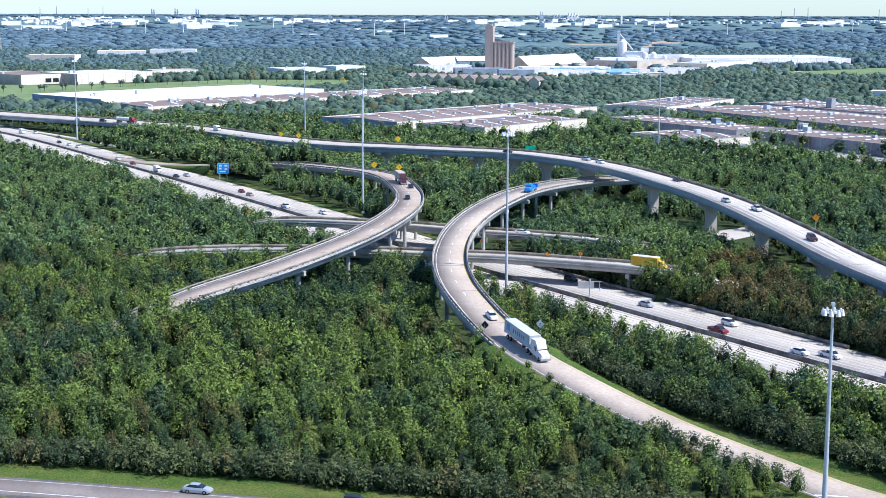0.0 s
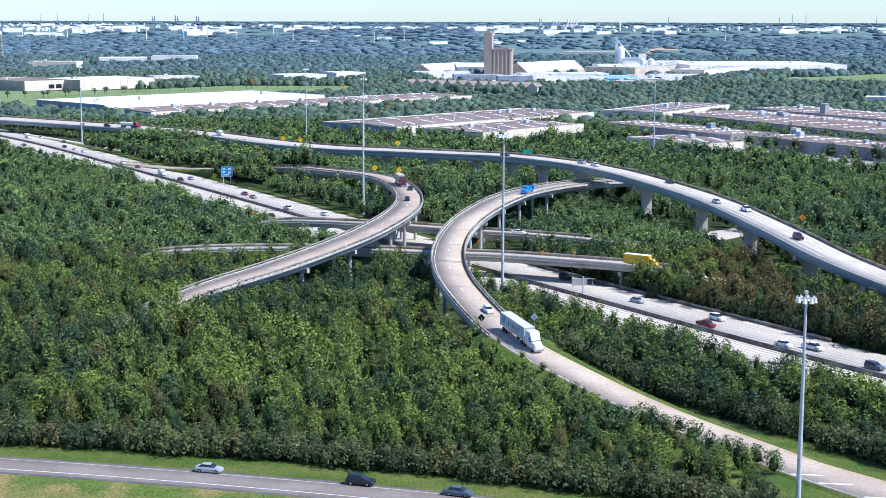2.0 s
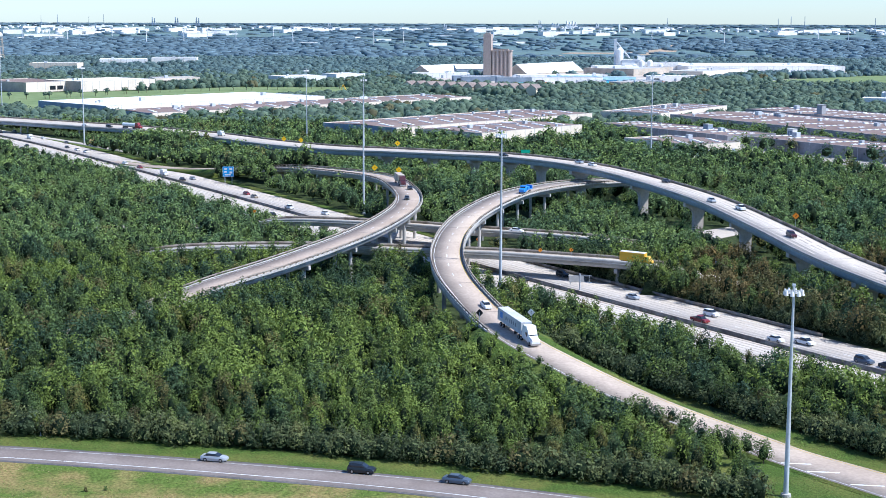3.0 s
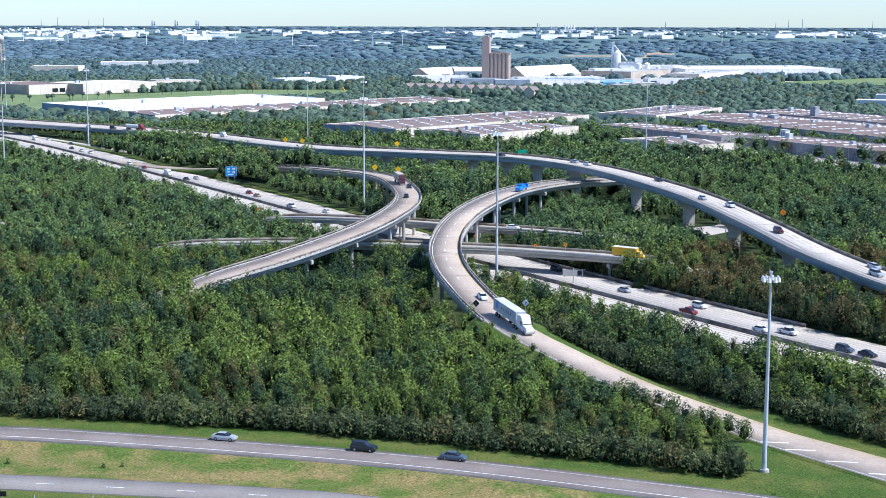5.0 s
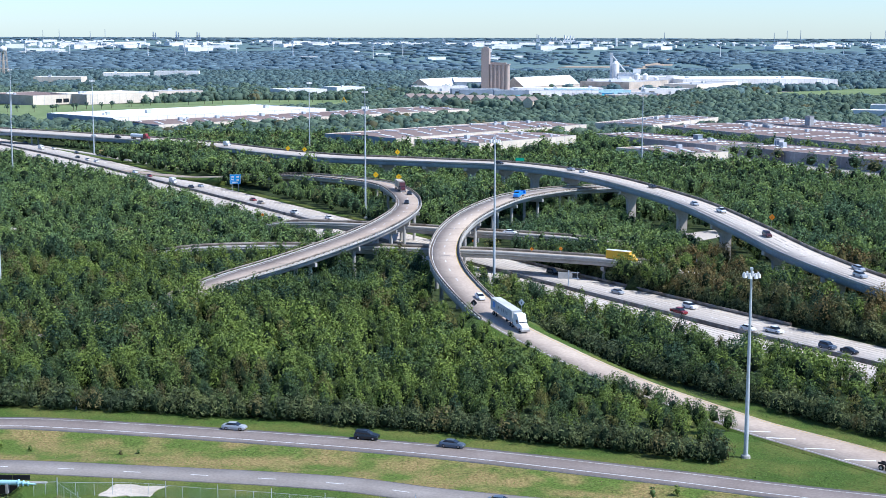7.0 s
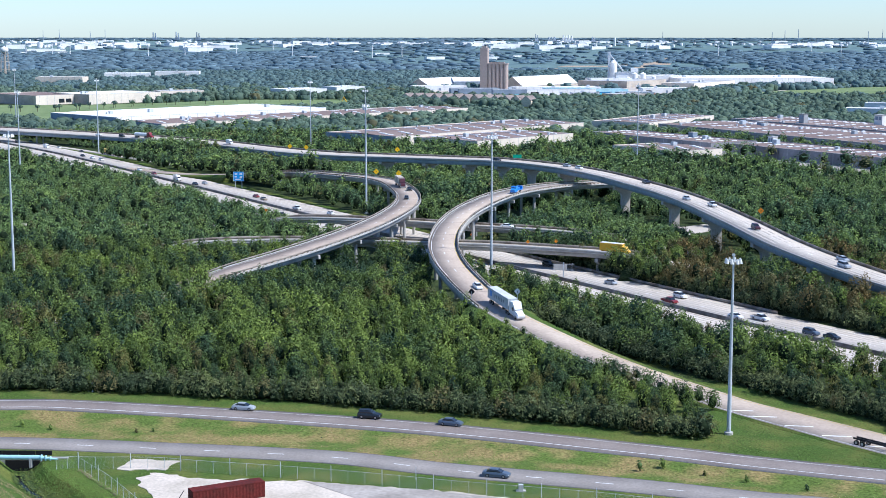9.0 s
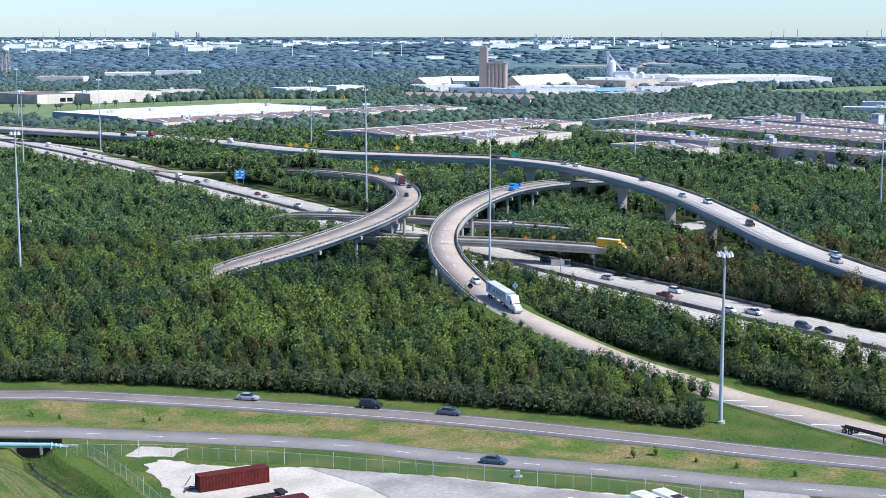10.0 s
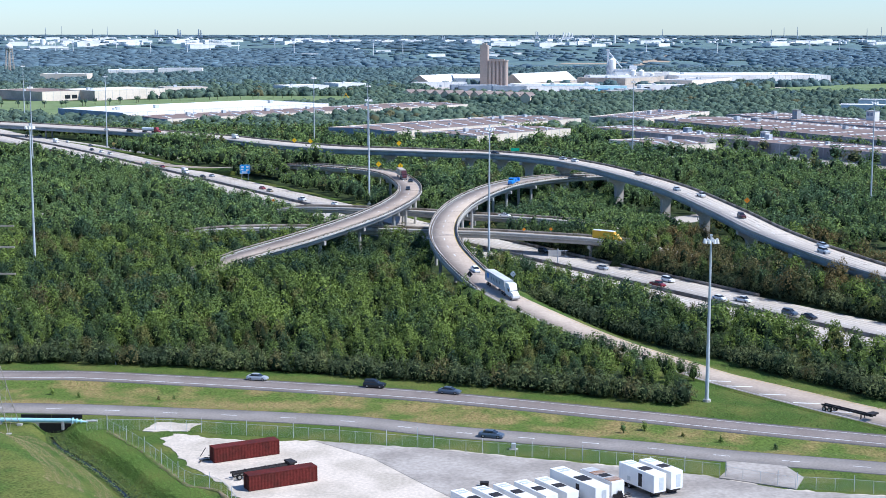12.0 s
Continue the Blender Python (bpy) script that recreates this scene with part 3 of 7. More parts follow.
for s in (-1, 1):
    edge_line(ramp_a, RAMP_A, RAMP_A[:, 3] * s - s * 0.6, 0.14, 0.002, M_PAINT if s < 0 else M_YPAINT)

def joints(b, path, half, every, first, last):
    """Dark expansion joints across a deck."""
    left = sides(path)
    for k in range(first, last, every):
        ob = part("expansion_joint", boxes(((0, 0, 0.004), (2 * float(half[k]) - 0.1, 0.28, 0.004))), M_SHOULDER, b)
        ob.matrix_basis = pose(path[k, 0], path[k, 1], path[k, 2], 0, 0, math.degrees(math.atan2(left[k, 1], left[k, 0])))


joints(ramp_a, RAMP_A, RAMP_A[:, 3], 9, 8, A1)
B0, B1 = at_y(RAMP_B, 690), at_y(RAMP_B, 338)
ramp_b = bridge("ramp_bridge", RAMP_B, RAMP_B[:, 3], "looping tan concrete ramp bridge with open rails on round columns", M_DECK_TAN, M_BEAM, "posts", B0, B1)
bank(RAMP_B[:B0 + 2], RAMP_B[:B0 + 2, 3], "grassed embankment at the far end of the looping ramp")
bank(RAMP_B[B1 - 1:], RAMP_B[B1 - 1:, 3], "grassed embankment at the near end of the looping ramp")
round_piers(ramp_b, RAMP_B, RAMP_B[:, 3], [at_y(RAMP_B, y) for y in (660, 630, 600, 570, 540, 514, 490, 458, 438, 404, 378, 355)])
dashes(ramp_b, RAMP_B, 0.0, lift=0.004, width=0.2, start=60, stop=400)
for s in (-1, 1):
    edge_line(ramp_b, RAMP_B, RAMP_B[:, 3] * s - s * 0.6, 0.14, 0.002, M_PAINT)

joints(ramp_b, RAMP_B, RAMP_B[:, 3], 9, B0 + 2, B1)
F0, F1 = at_y(FLY, 1010), at_y(FLY, 300)
FLY_TILT = 0.6 * np.clip((FLY[:, 1] - 600) / 150, 0, 1)  # the outer edge of the bend stands higher
fly = bridge("flyover_bridge", FLY, 5.4, "long pale concrete flyover with steel girders on hammerhead piers", M_PALE, M_STEEL, "solid", F0, F1, girder=2.0, low_side=0.4, tilt=FLY_TILT)
bank(FLY[:F0 + 2], 5.4, "grassed embankment at the far end of the flyover")
bank(FLY[F1 - 1:], 5.4, "grassed embankment at the near end of the flyover")
for y in (790, 745, 705, 668.6, 650.5, 636, 624, 607, 583, 536, 488.5, 446, 401, 363, 330):
    hammer_pier(fly, FLY, at_y(FLY, y), 5.4)
for y in (985, 945, 915, 885, 850):
    round_piers(fly, FLY, 5.0, [at_y(FLY, y)])
wheel_tracks(fly, FLY, (-2.2, 2.2), 0.0, tilt=FLY_TILT / 5.4)
joints(fly, FLY, np.full(len(FLY), 5.4), 11, at_y(FLY, 590), F1)
dashes(fly, FLY, 0.0, lift=0.004, width=0.2, start=130, stop=1000)

for path, lab in ((CROSS_1, "grey concrete overpass carrying a two-lane cross road"), (CROSS_2, "grey concrete overpass of the second cross road")):
    c0, c1 = int(np.argmin(np.abs(path[:, 0] + 105))), int(np.argmin(np.abs(path[:, 0] - 58)))
    ob = bridge("overpass", path, 3.6, lab, M_PALE, M_BEAM, "solid", c0, c1, girder=1.3)
    bank(path[:c0 + 2], 3.6, "earth embankment of the overpass", M_FLOOR)
    bank(path[c1 - 1:], 3.6, "earth embankment of the overpass", M_FLOOR)
    round_piers(ob, path, 3.6, [int(np.argmin(np.abs(path[:, 0] - x))) for x in (-88, -62, -48, 45)], radius=0.5)
    dashes(ob, path, 0.0, lift=0.004)

# ---- buildings ----


def frame_of(at, turn):
    return pose(at[0], at[1], at[2] if len(at) > 2 else 0, 0, 0, turn)


def warehouse(at, turn, length, width, height, wall, roof, label, skylights=0, windows=(), docks=0, parapet=0.6, side=None):
    """A flat-roofed shed: walls with a parapet, a roof, rows of skylights and dock doors. at: its near corner. side: a
    darker left end wall, its shade put into the colour.
    """
    b = empty("warehouse", label=label, category="building")
    b.matrix_basis = frame_of(at, turn)
    t = 0.4
    part("wall", boxes(((length / 2, t / 2, height / 2), (length, t, height))), wall, b)
    part("wall", boxes(((length / 2, width - t / 2, height / 2), (length, t, height))), wall, b)
    # A side material puts this end wall's shade into its colour.
    part("wall", boxes(((t / 2, width / 2, height / 2), (t, width - 2 * t, height))), side or wall, b)
    part("wall", boxes(((length - t / 2, width / 2, height / 2), (t, width - 2 * t, height))), wall, b)
    pitch = 0.035 if skylights else 0.0
    low = height - parapet
    bm = bmesh.new()
    rings = [[bm.verts.new((x, y, z)) for y, z in ((t, low + 0.2), (width / 2, low + 0.2 + pitch * width / 2), (width - t, low + 0.2), (width - t, low - 0.3), (t, low - 0.3))] for x in (t, length - t)]
    bm.faces.new(rings[0])
    bm.faces.new(rings[1][::-1])
    for k in range(5):
        bm.faces.new((rings[0][k], rings[1][k], rings[1][(k + 1) % 5], rings[0][(k + 1) % 5]))
    bmesh.ops.recalc_face_normals(bm, faces=bm.faces)
    part("roof", bm, roof, b)
    rng = random.Random(int(length * 7 + width))
    me = None
    for k in range(skylights):
        for mid in ((0.27, 0.73) if width > 45 else (0.45,)):
            for q in range(4):
                x, y = (k + 0.5) * length / skylights + (q - 1.5) * 1.4, width * mid + (q - 1.5) * 4.2
                if me is None:
                    ob = part("skylight", boxes(((0, 0, 0.2), (1.9, 3.6, 0.4))), M_SKY, b)
                    me = ob.data
                else:
                    ob = part("skylight", me, None, b)
                ob.location = (x, y, low + 0.2 + pitch * min(y, width - y))
    for k in range(2 * skylights // 3):
        u = rng.uniform(0.8, 1.6)
        ob = part("roof_vent", boxes(((0, 0, u * 0.4), (u, u, u * 0.8))), M_GALV, b)
        y = rng.uniform(4, width - 4)
        ob.location = (rng.uniform(5, length - 5), y, low + 0.2 + pitch * min(y, width - y))
    for k in range(max(1, int(length / 45))):
        s = rng.uniform(2, 4)
        ob = part("rooftop_unit", boxes(((0, 0, s * 0.35), (s, s * 0.8, s * 0.7))), M_GALV, b)
        ob.location = (rng.uniform(8, length - 8), width * 0.5, low + 0.15 + pitch * width * 0.5)
    for u in windows:
        part("window_band", boxes(((u * length, -0.04, height * 0.38), (length * 0.11, 0.08, height * 0.4))), M_GLASS, b)
    if length > 60:
        for k in range(int(length // 9)):
            part("wall_joint", boxes((((k + 0.5) * 9.0, -0.02, height * 0.5), (0.3, 0.04, height))), M_GREYROOF, b)
    part("coping", boxes(((length / 2, t / 2, height + 0.06), (length + 0.1, t + 0.1, 0.12))), M_GREYROOF, b)
    for k in range(docks):
        part("dock_door", boxes((((k + 0.5) * length / docks, -0.03, 1.9), (3.0, 0.06, 3.4))), M_BLUEWALL, b)
    return b


def gable(at, turn, length, width, eave, ridge, wall, roof, label, name="storage_shed"):
    b = empty(name, label=label, category="building")
    b.matrix_basis = frame_of(at, turn)
    bm = bmesh.new()
    v = [bm.verts.new(c) for x in (0, length) for c in ((x, 0, 0), (x, width, 0), (x, width, eave), (x, width / 2, ridge), (x, 0, eave))]
    bm.faces.new(v[:5])
    bm.faces.new(v[5:][::-1])
    for a, c in ((0, 1), (1, 2), (4, 0)):
        bm.faces.new((v[a], v[c], v[c + 5], v[a + 5]))
    bmesh.ops.recalc_face_normals(bm, faces=bm.faces)
    part("wall", bm, wall, b)
    for s in (0, 1):
        y0 = -0.4 if s == 0 else width + 0.4
        bm = bmesh.new()
        q = [(-0.5, y0, eave + 0.02), (length + 0.5, y0, eave + 0.02), (length + 0.5, width / 2, ridge + 0.22), (-0.5, width / 2, ridge + 0.22)]
        top = [bm.verts.new(c) for c in q]
        low = [bm.verts.new((c[0], c[1], c[2] - 0.2)) for c in q]
        bm.faces.new(top)
        bm.faces.new(low[::-1])
        for k in range(4):
            bm.faces.new((top[k], low[k], low[(k + 1) % 4], top[(k + 1) % 4]))
        bmesh.ops.recalc_face_normals(bm, faces=bm.faces)
        part("roof", bm, roof, b)
    return b


# The blue-grey and tan end walls below have their shade painted in.
warehouse((-270, 1087), 46.5, 214, 96, 9.5, M_WHITE, M_WHITE, "long white warehouse with a white membrane roof", 0, side=M_BLUEWALL)
warehouse((-226, 1042), 46.5, 330, 60, 7.2, M_CREAM, M_BROWN, "long low warehouse wing with a brown roof and skylights", 15, side=M_BLUEWALL)
warehouse((-441, 1463), 50, 62, 90, 10, M_CREAM, M_BROWN, "cream panelled industrial building beside a mown field", windows=(0.5, 0.64), side=M_TANWALL)
warehouse((-391, 1482), 50, 93, 64, 10.5, M_CREAM, M_WHITE, "cream panelled factory with a pale flat roof", side=M_TANWALL)
warehouse((-520, 1490), 46, 26, 22, 6, M_CREAM, M_BROWN, "small cream annex beside the factories")
warehouse((-352, 1650), 26, 52, 30, 7.5, M_CREAM, M_GREYROOF, "cream office block with a parking court", windows=(0.2, 0.45, 0.7))
warehouse((-45, 900), 49, 202, 66, 8, M_CREAM, M_BROWN, "pink-beige warehouse with a brown roof and skylights", 11, docks=10, side=M_BLUEWALL)
warehouse((7.4, 860.6), 49, 98, 54, 8, M_CREAM, M_BROWN, "pink-beige warehouse with a brown roof among trees", 6, docks=8)
warehouse((136, 1050), 58, 122, 48, 8, M_CREAM, M_BROWN, "pale warehouse with a brown roof and skylights", 7)
warehouse((141.6, 1041), -62, 320, 82, 8, M_GREYWALL, M_BROWN, "long brown-roofed warehouse with skylight rows", 17)
warehouse((86, 958), -58, 122, 38, 7.5, M_GREYWALL, M_BROWN, "low brown-roofed warehouse with skylight rows", 8)
warehouse((163, 856), -58, 180, 40, 7, M_GREYWALL, M_BROWN, "low brown-roofed warehouse behind a clump of trees", 11)
warehouse((121, 796), 33, 36, 58, 7, M_CREAM, M_BROWN, "small pale warehouse with a brown roof", 3, docks=4)
warehouse((207, 1109), -62, 300, 60, 8, M_GREYWALL, M_BROWN, "brown-roofed warehouse behind the yard", 15)
warehouse((291, 1872), 60, 150, 45, 9, M_CREAM, M_GREYROOF, "pale grey warehouse with a flat roof")
warehouse((300, 2060), 8, 225, 150, 9.5, M_WHITE, M_WHITE, "very long white distribution warehouse", docks=16)
warehouse((213, 1951), 56, 115, 75, 9, M_TANWALL, M_GREYROOF, "tan industrial shed near the grain silo")
warehouse((-212, 1690), 35, 55, 40, 8, M_WHITE, M_WHITE, "white flat-roofed shed at the wood's edge")
warehouse((-160, 1770), 35, 40, 35, 8, M_WHITE, M_WHITE, "white flat-roofed shed among trees")
warehouse((-567, 2270), 12, 72, 60, 10, M_WHITE, M_WHITE, "white commercial building far among trees")
warehouse((-500, 2330), 8, 70, 60, 11, M_WHITE, M_GREYROOF, "white commercial building far among trees")
warehouse((-640, 2150), 0, 70, 36, 8, M_CREAM, M_WHITE, "pale commercial building far among trees")
for k, (x, y, L, W, mat, roof) in enumerate(((-20, 1760, 60, 25, M_BLUEWALL, M_GREYROOF), (70, 1720, 85, 26, M_WHITE, M_GREYROOF), (150, 1740, 45, 25, M_CYAN, M_GREYROOF), (120, 1640, 30, 20, M_WHITE, M_GREYROOF), (175, 1650, 40, 25, M_BLUEWALL, M_WHITE), (60, 1800, 110, 30, M_WHITE, M_WHITE), (215, 1780, 60, 25, M_WHITE, M_WHITE), (-70, 1850, 70, 24, M_WHITE, M_WHITE))):
    warehouse((x, y), 6 + 3 * (k % 3), L, W, 6.5, mat, roof, "low workshop building in the industrial estate", docks=3, windows=(0.12, 0.88))
gable((73, 1934), 57, 150, 32, 3, 15, M_TANWALL, M_WHITE, "white-roofed bulk storage shed with a grey gable end")
gable((-50, 1925), 57, 90, 36, 3, 13, M_TANWALL, M_WHITE, "white-roofed storage shed beside the silo")
gable((-19, 1975), 8, 62, 40, 8, 13, M_BLUEWALL, M_WHITE, "blue-walled storage shed with a white roof")

for x, y, turn, L, W, h, wall, roof, lab in ((-10, 1700, 4, 34, 20, 8, M_BLUEWALL, M_GREYROOF, "blue metal workshop with a grey roof"), (30, 1690, 4, 40, 22, 8, M_BLUEWALL, M_WHITE, "blue metal workshop with a pale roof"), (95, 1760, 8, 55, 22, 7, M_CYAN, M_WHITE, "turquoise-trimmed workshop with a white roof"), (160, 1590, 24, 46, 24, 7, M_TANWALL, M_GREYROOF, "tan workshop at the estate's edge"), (340, 1290, -20, 46, 26, 7, M_WHITE, M_WHITE, "white shed beside a scrap yard"), (372, 1345, -20, 60, 26, 9, M_WHITE, M_GREYROOF, "white shed behind the scrap yard"), (170, 2010, 14, 60, 26, 11, M_WHITE, M_WHITE, "white low shed of the cement works"), (235, 2110, 8, 70, 18, 13, M_WHITE, M_WHITE, "white tall shed of the cement works")):
    warehouse((x, y), turn, L, W, h, wall, roof, lab)

# tall plant rooms standing on and beside the long roofs
for x, y, z, w, h, mat, lab in ((250, 1050, 0, 5.5, 14.5, M_GREYROOF, "tall grey plant room rising above the long roof"), (302, 1030, 0, 8, 15, M_WHITE, "white louvred plant room beside the long roof"), (212, 1010, 0, 6.5, 11, M_GREYROOF, "grey plant room on the brown roof"), (147, 905, 0, 5, 10.5, M_BLUEWALL, "blue-grey plant room on the low roof"), (191, 868, 0, 5, 10.5, M_WHITE, "white cooling unit beside the low roof")):
    b = empty("plant_room", (x, y, z), lab, "building", "plant rooms")
    b.rotation_euler = (0, 0, radians(-62))
    part("wall", boxes(((0, 0, h / 2), (w, w * 0.7, h))), mat, b)
    part("roof", boxes(((0, 0, h + 0.15), (w + 0.5, w * 0.7 + 0.5, 0.3))), M_GREYROOF, b)
    for q in (-1, 1):
        part("louvre", boxes(((q * w * 0.22, -w * 0.35 - 0.03, h - 2.2), (w * 0.34, 0.06, 2.6))), M_BLUEWALL, b)

# grain elevator
elevator = empty("grain_elevator", (16, 1905, 0), "weathered concrete grain elevator with a tall headhouse", "silo")
elevator.rotation_euler = (0, 0, radians(-12))
part("headhouse", boxes(((5, 6, 27), (10, 11, 54)), ((5, 6, 55.0), (6, 8, 2.0)), ((3, 4, 57.2), (0.5, 0.5, 3)), ((7, 8, 57.0), (0.4, 0.4, 2.5))), M_SILO, elevator, "tall square concrete headhouse")
for c in range(5):
    for r in range(2):
        part("silo_bin", rod(bmesh.new(), (12.8 + c * 5.2, 3.2 + r * 5.4, 0), (12.8 + c * 5.2, 3.2 + r * 5.4, 32.5), 2.7, seg=20), M_SILO, elevator)
part("gallery", boxes(((23.2, 6, 33.2), (27, 11.5, 1.4)), ((22, 6, 34.6), (20, 5, 1.8))), M_SILO, elevator)

# cement works beyond the sheds
tower = empty("process_tower", (207, 2080, 0), "pale grey process tower with a sloping conveyor", "tower")
bm = rod(bmesh.new(), (0, 0, 0), (0, 0, 31), 5.2, seg=20)
rod(bm, (0, 0, 31), (0, 0, 34.5), 4.4, 1.6, 16)
part("vessel", bm, M_WHITE, tower)
part("elevator_shaft", boxes(((-6.2, 0, 22), (3.4, 3.4, 44)), ((-6.2, 0, 45), (4.4, 4.4, 2.4))), M_GALV, tower)
part("annex", boxes(((16, 0, 9), (26, 14, 18)), ((42, 4, 7), (60, 16, 12)), ((30, 0, 20), (10, 8, 6))), M_WHITE, tower)
part("conveyor", rod(bmesh.new(), (-5, 0, 42), (14, 2, 20), 1.1, seg=8), M_GALV, tower)
part("walkway", boxes(((20, -7.5, 18.6), (32, 1.2, 0.3)), ((20, -8, 19.4), (32, 0.1, 0.1))), M_GALV, tower)
for x, y, r, h in ((236, 2066, 4, 16), (248, 2070, 4, 16), (262, 2058, 3, 12), (225, 2052, 3, 11)):
    t = empty("storage_silo", (x, y, 0), "small white storage silo at the cement works", "silo", "silos at the cement works")
    part("shell", rod(bmesh.new(), (0, 0, 0), (0, 0, h), r, seg=16), M_WHITE, t)
    part("cone", rod(bmesh.new(), (0, 0, h), (0, 0, h + r * 0.5), r, 0.5, 16), M_WHITE, t)

# terraced houses
for k in range(13):
    u = k / 12
    x, y = -60 + 124 * u, 1506 - 66 * u + (4 if k % 2 else 0)
    gable((x, y), 62 - (k % 3) * 3, 15, 11.0, 6.6, 11.0, M_HOUSE, M_SHINGLE, "buff terraced house with a grey-brown shingle roof", "terraced_house")

# containers and machines in the estate's yards
CARGO = [material(n_ + " container paint", c_, 0.6, grain=0.6, var=0.12) for n_, c_ in (("red", (0.42, 0.05, 0.04)), ("orange", (0.62, 0.20, 0.05)), ("blue", (0.06, 0.22, 0.42)), ("pale", (0.62, 0.62, 0.60)), ("turquoise", (0.10, 0.42, 0.48)))]
yard_rng = random.Random(5)
for k in range(46):
    if k < 12:
        x, y, mat = 224 + yard_rng.uniform(0, 40), 1800 + yard_rng.uniform(0, 50), CARGO[0 if k % 3 else 3]
    else:
        x, y, mat = yard_rng.uniform(-30, 235), yard_rng.uniform(1610, 1690), yard_rng.choice(CARGO)
    high = yard_rng.choice((1, 1, 2))
    b = empty("storage_container", (x, y, 0.25), "painted storage container in the industrial yard", "container", "containers in the industrial yard")
    b.rotation_euler = (0, 0, radians(yard_rng.choice((6, 96, 40))))
    for q in range(high):
        part("shell", boxes(((0, 0, 1.3 + q * 2.62), (12.2, 2.44, 2.6))), mat, b)
        part("door", boxes(((-6.12, 0, 1.3 + q * 2.62), (0.06, 2.2, 2.3))), M_GREYROOF, b)

# ---- trees ----
rs = np.random.RandomState(7)


def clump_quads(centres, outward, size, tri=False):
    """Leaf clumps: bent four-sided blades round the given centres, facing roughly outward."""
    n = len(centres)
    nrm = outward + rs.normal(0, 0.42, (n, 3))
    nrm /= np.linalg.norm(nrm, axis=1)[:, None] + 1e-9
    a = np.cross(nrm, rs.normal(0, 1, (n, 3)))
    a /= np.linalg.norm(a, axis=1)[:, None] + 1e-9
    b = np.cross(nrm, a)
    s = size * rs.uniform(0.6, 1.35, (n, 1))
    r = rs.uniform(0.55, 1.0, (n, 1))
    if tri:
        v = np.stack([centres - a * s, centres + a * s * rs.uniform(0.5, 1.0, (n, 1)), centres + b * s * rs.uniform(0.9, 1.6, (n, 1)) + nrm * s * 0.2], 1)
        f = np.arange(3 * n).reshape(-1, 3)
        return v.reshape(-1, 3), np.column_stack([f, f[:, 0]])
    v = np.stack([centres - a * s, centres - b * s * r - nrm * s * 0.15, centres + a * s * rs.uniform(0.7, 1.1, (n, 1)), centres + b * s * r - nrm * s * 0.15], 1)
    return v.reshape(-1, 3), np.arange(4 * n).reshape(-1, 4)


ICO = bmesh.new()
bmesh.ops.create_icosphere(ICO, subdivisions=1, radius=1)
ICO_V = np.array([v.co[:] for v in ICO.verts])
ICO_F = np.array([[v.index for v in f.verts] + [f.verts[0].index] for f in ICO.faces])[:, :3]
ICO.free()


def crown(height, radius, base, lobes, clumps, size, core=0.5, tri=False):
    """A low bush of lobes of leaf clumps over a dark, rough core. Returns quads (and the core, as folded quads)."""
    V, F, n0 = [], [], 0
    span = height - base
    for k in range(lobes):
        u = (k + 0.5) / lobes
        prof = 0.9 - 0.3 * u
        ang = k * 2.4 + rs.uniform(-0.4, 0.4)
        rr = radius * prof
        lr = max(radius * 0.34, rr * rs.uniform(0.48, 0.66))
        d = max(0, rr - lr) * rs.uniform(0.75, 1.1)
        c = np.array([math.cos(ang) * d, math.sin(ang) * d, base + span * u * 0.94 + span * 0.02])
        sc = np.array([lr, lr, lr * rs.uniform(0.75, 1.15)])
        m = max(4, int(clumps / lobes * (lr / (radius * 0.5)) ** 1.5))
        q = rs.normal(0, 1, (m, 3))
        q /= np.linalg.norm(q, axis=1)[:, None]
        q[:, 2] = np.where(q[:, 2] < -0.5, -q[:, 2], q[:, 2])
        rad = rs.uniform(0.55, 1.15, (m, 1)) ** 0.7
        whole = (c + q * sc - np.array([0, 0, base + span * 0.35])) / np.array([radius, radius, span * 0.6])
        v, f = clump_quads(c + q * sc * rad, q * 0.6 + whole * 0.5, size, tri)
        V.append(v)
        F.append(f + n0)
        n0 += len(v)
    if core:
        v = ICO_V * np.array([radius * core, radius * core, span * 0.38]) * rs.uniform(0.75, 1.1, (len(ICO_V), 1))
        V.append(v + np.array([0, 0, base + span * 0.48]))
        F.append(np.column_stack([ICO_F, ICO_F[:, 0]]) + n0)
        n0 += len(v)
    return np.vstack(V), np.vstack(F)


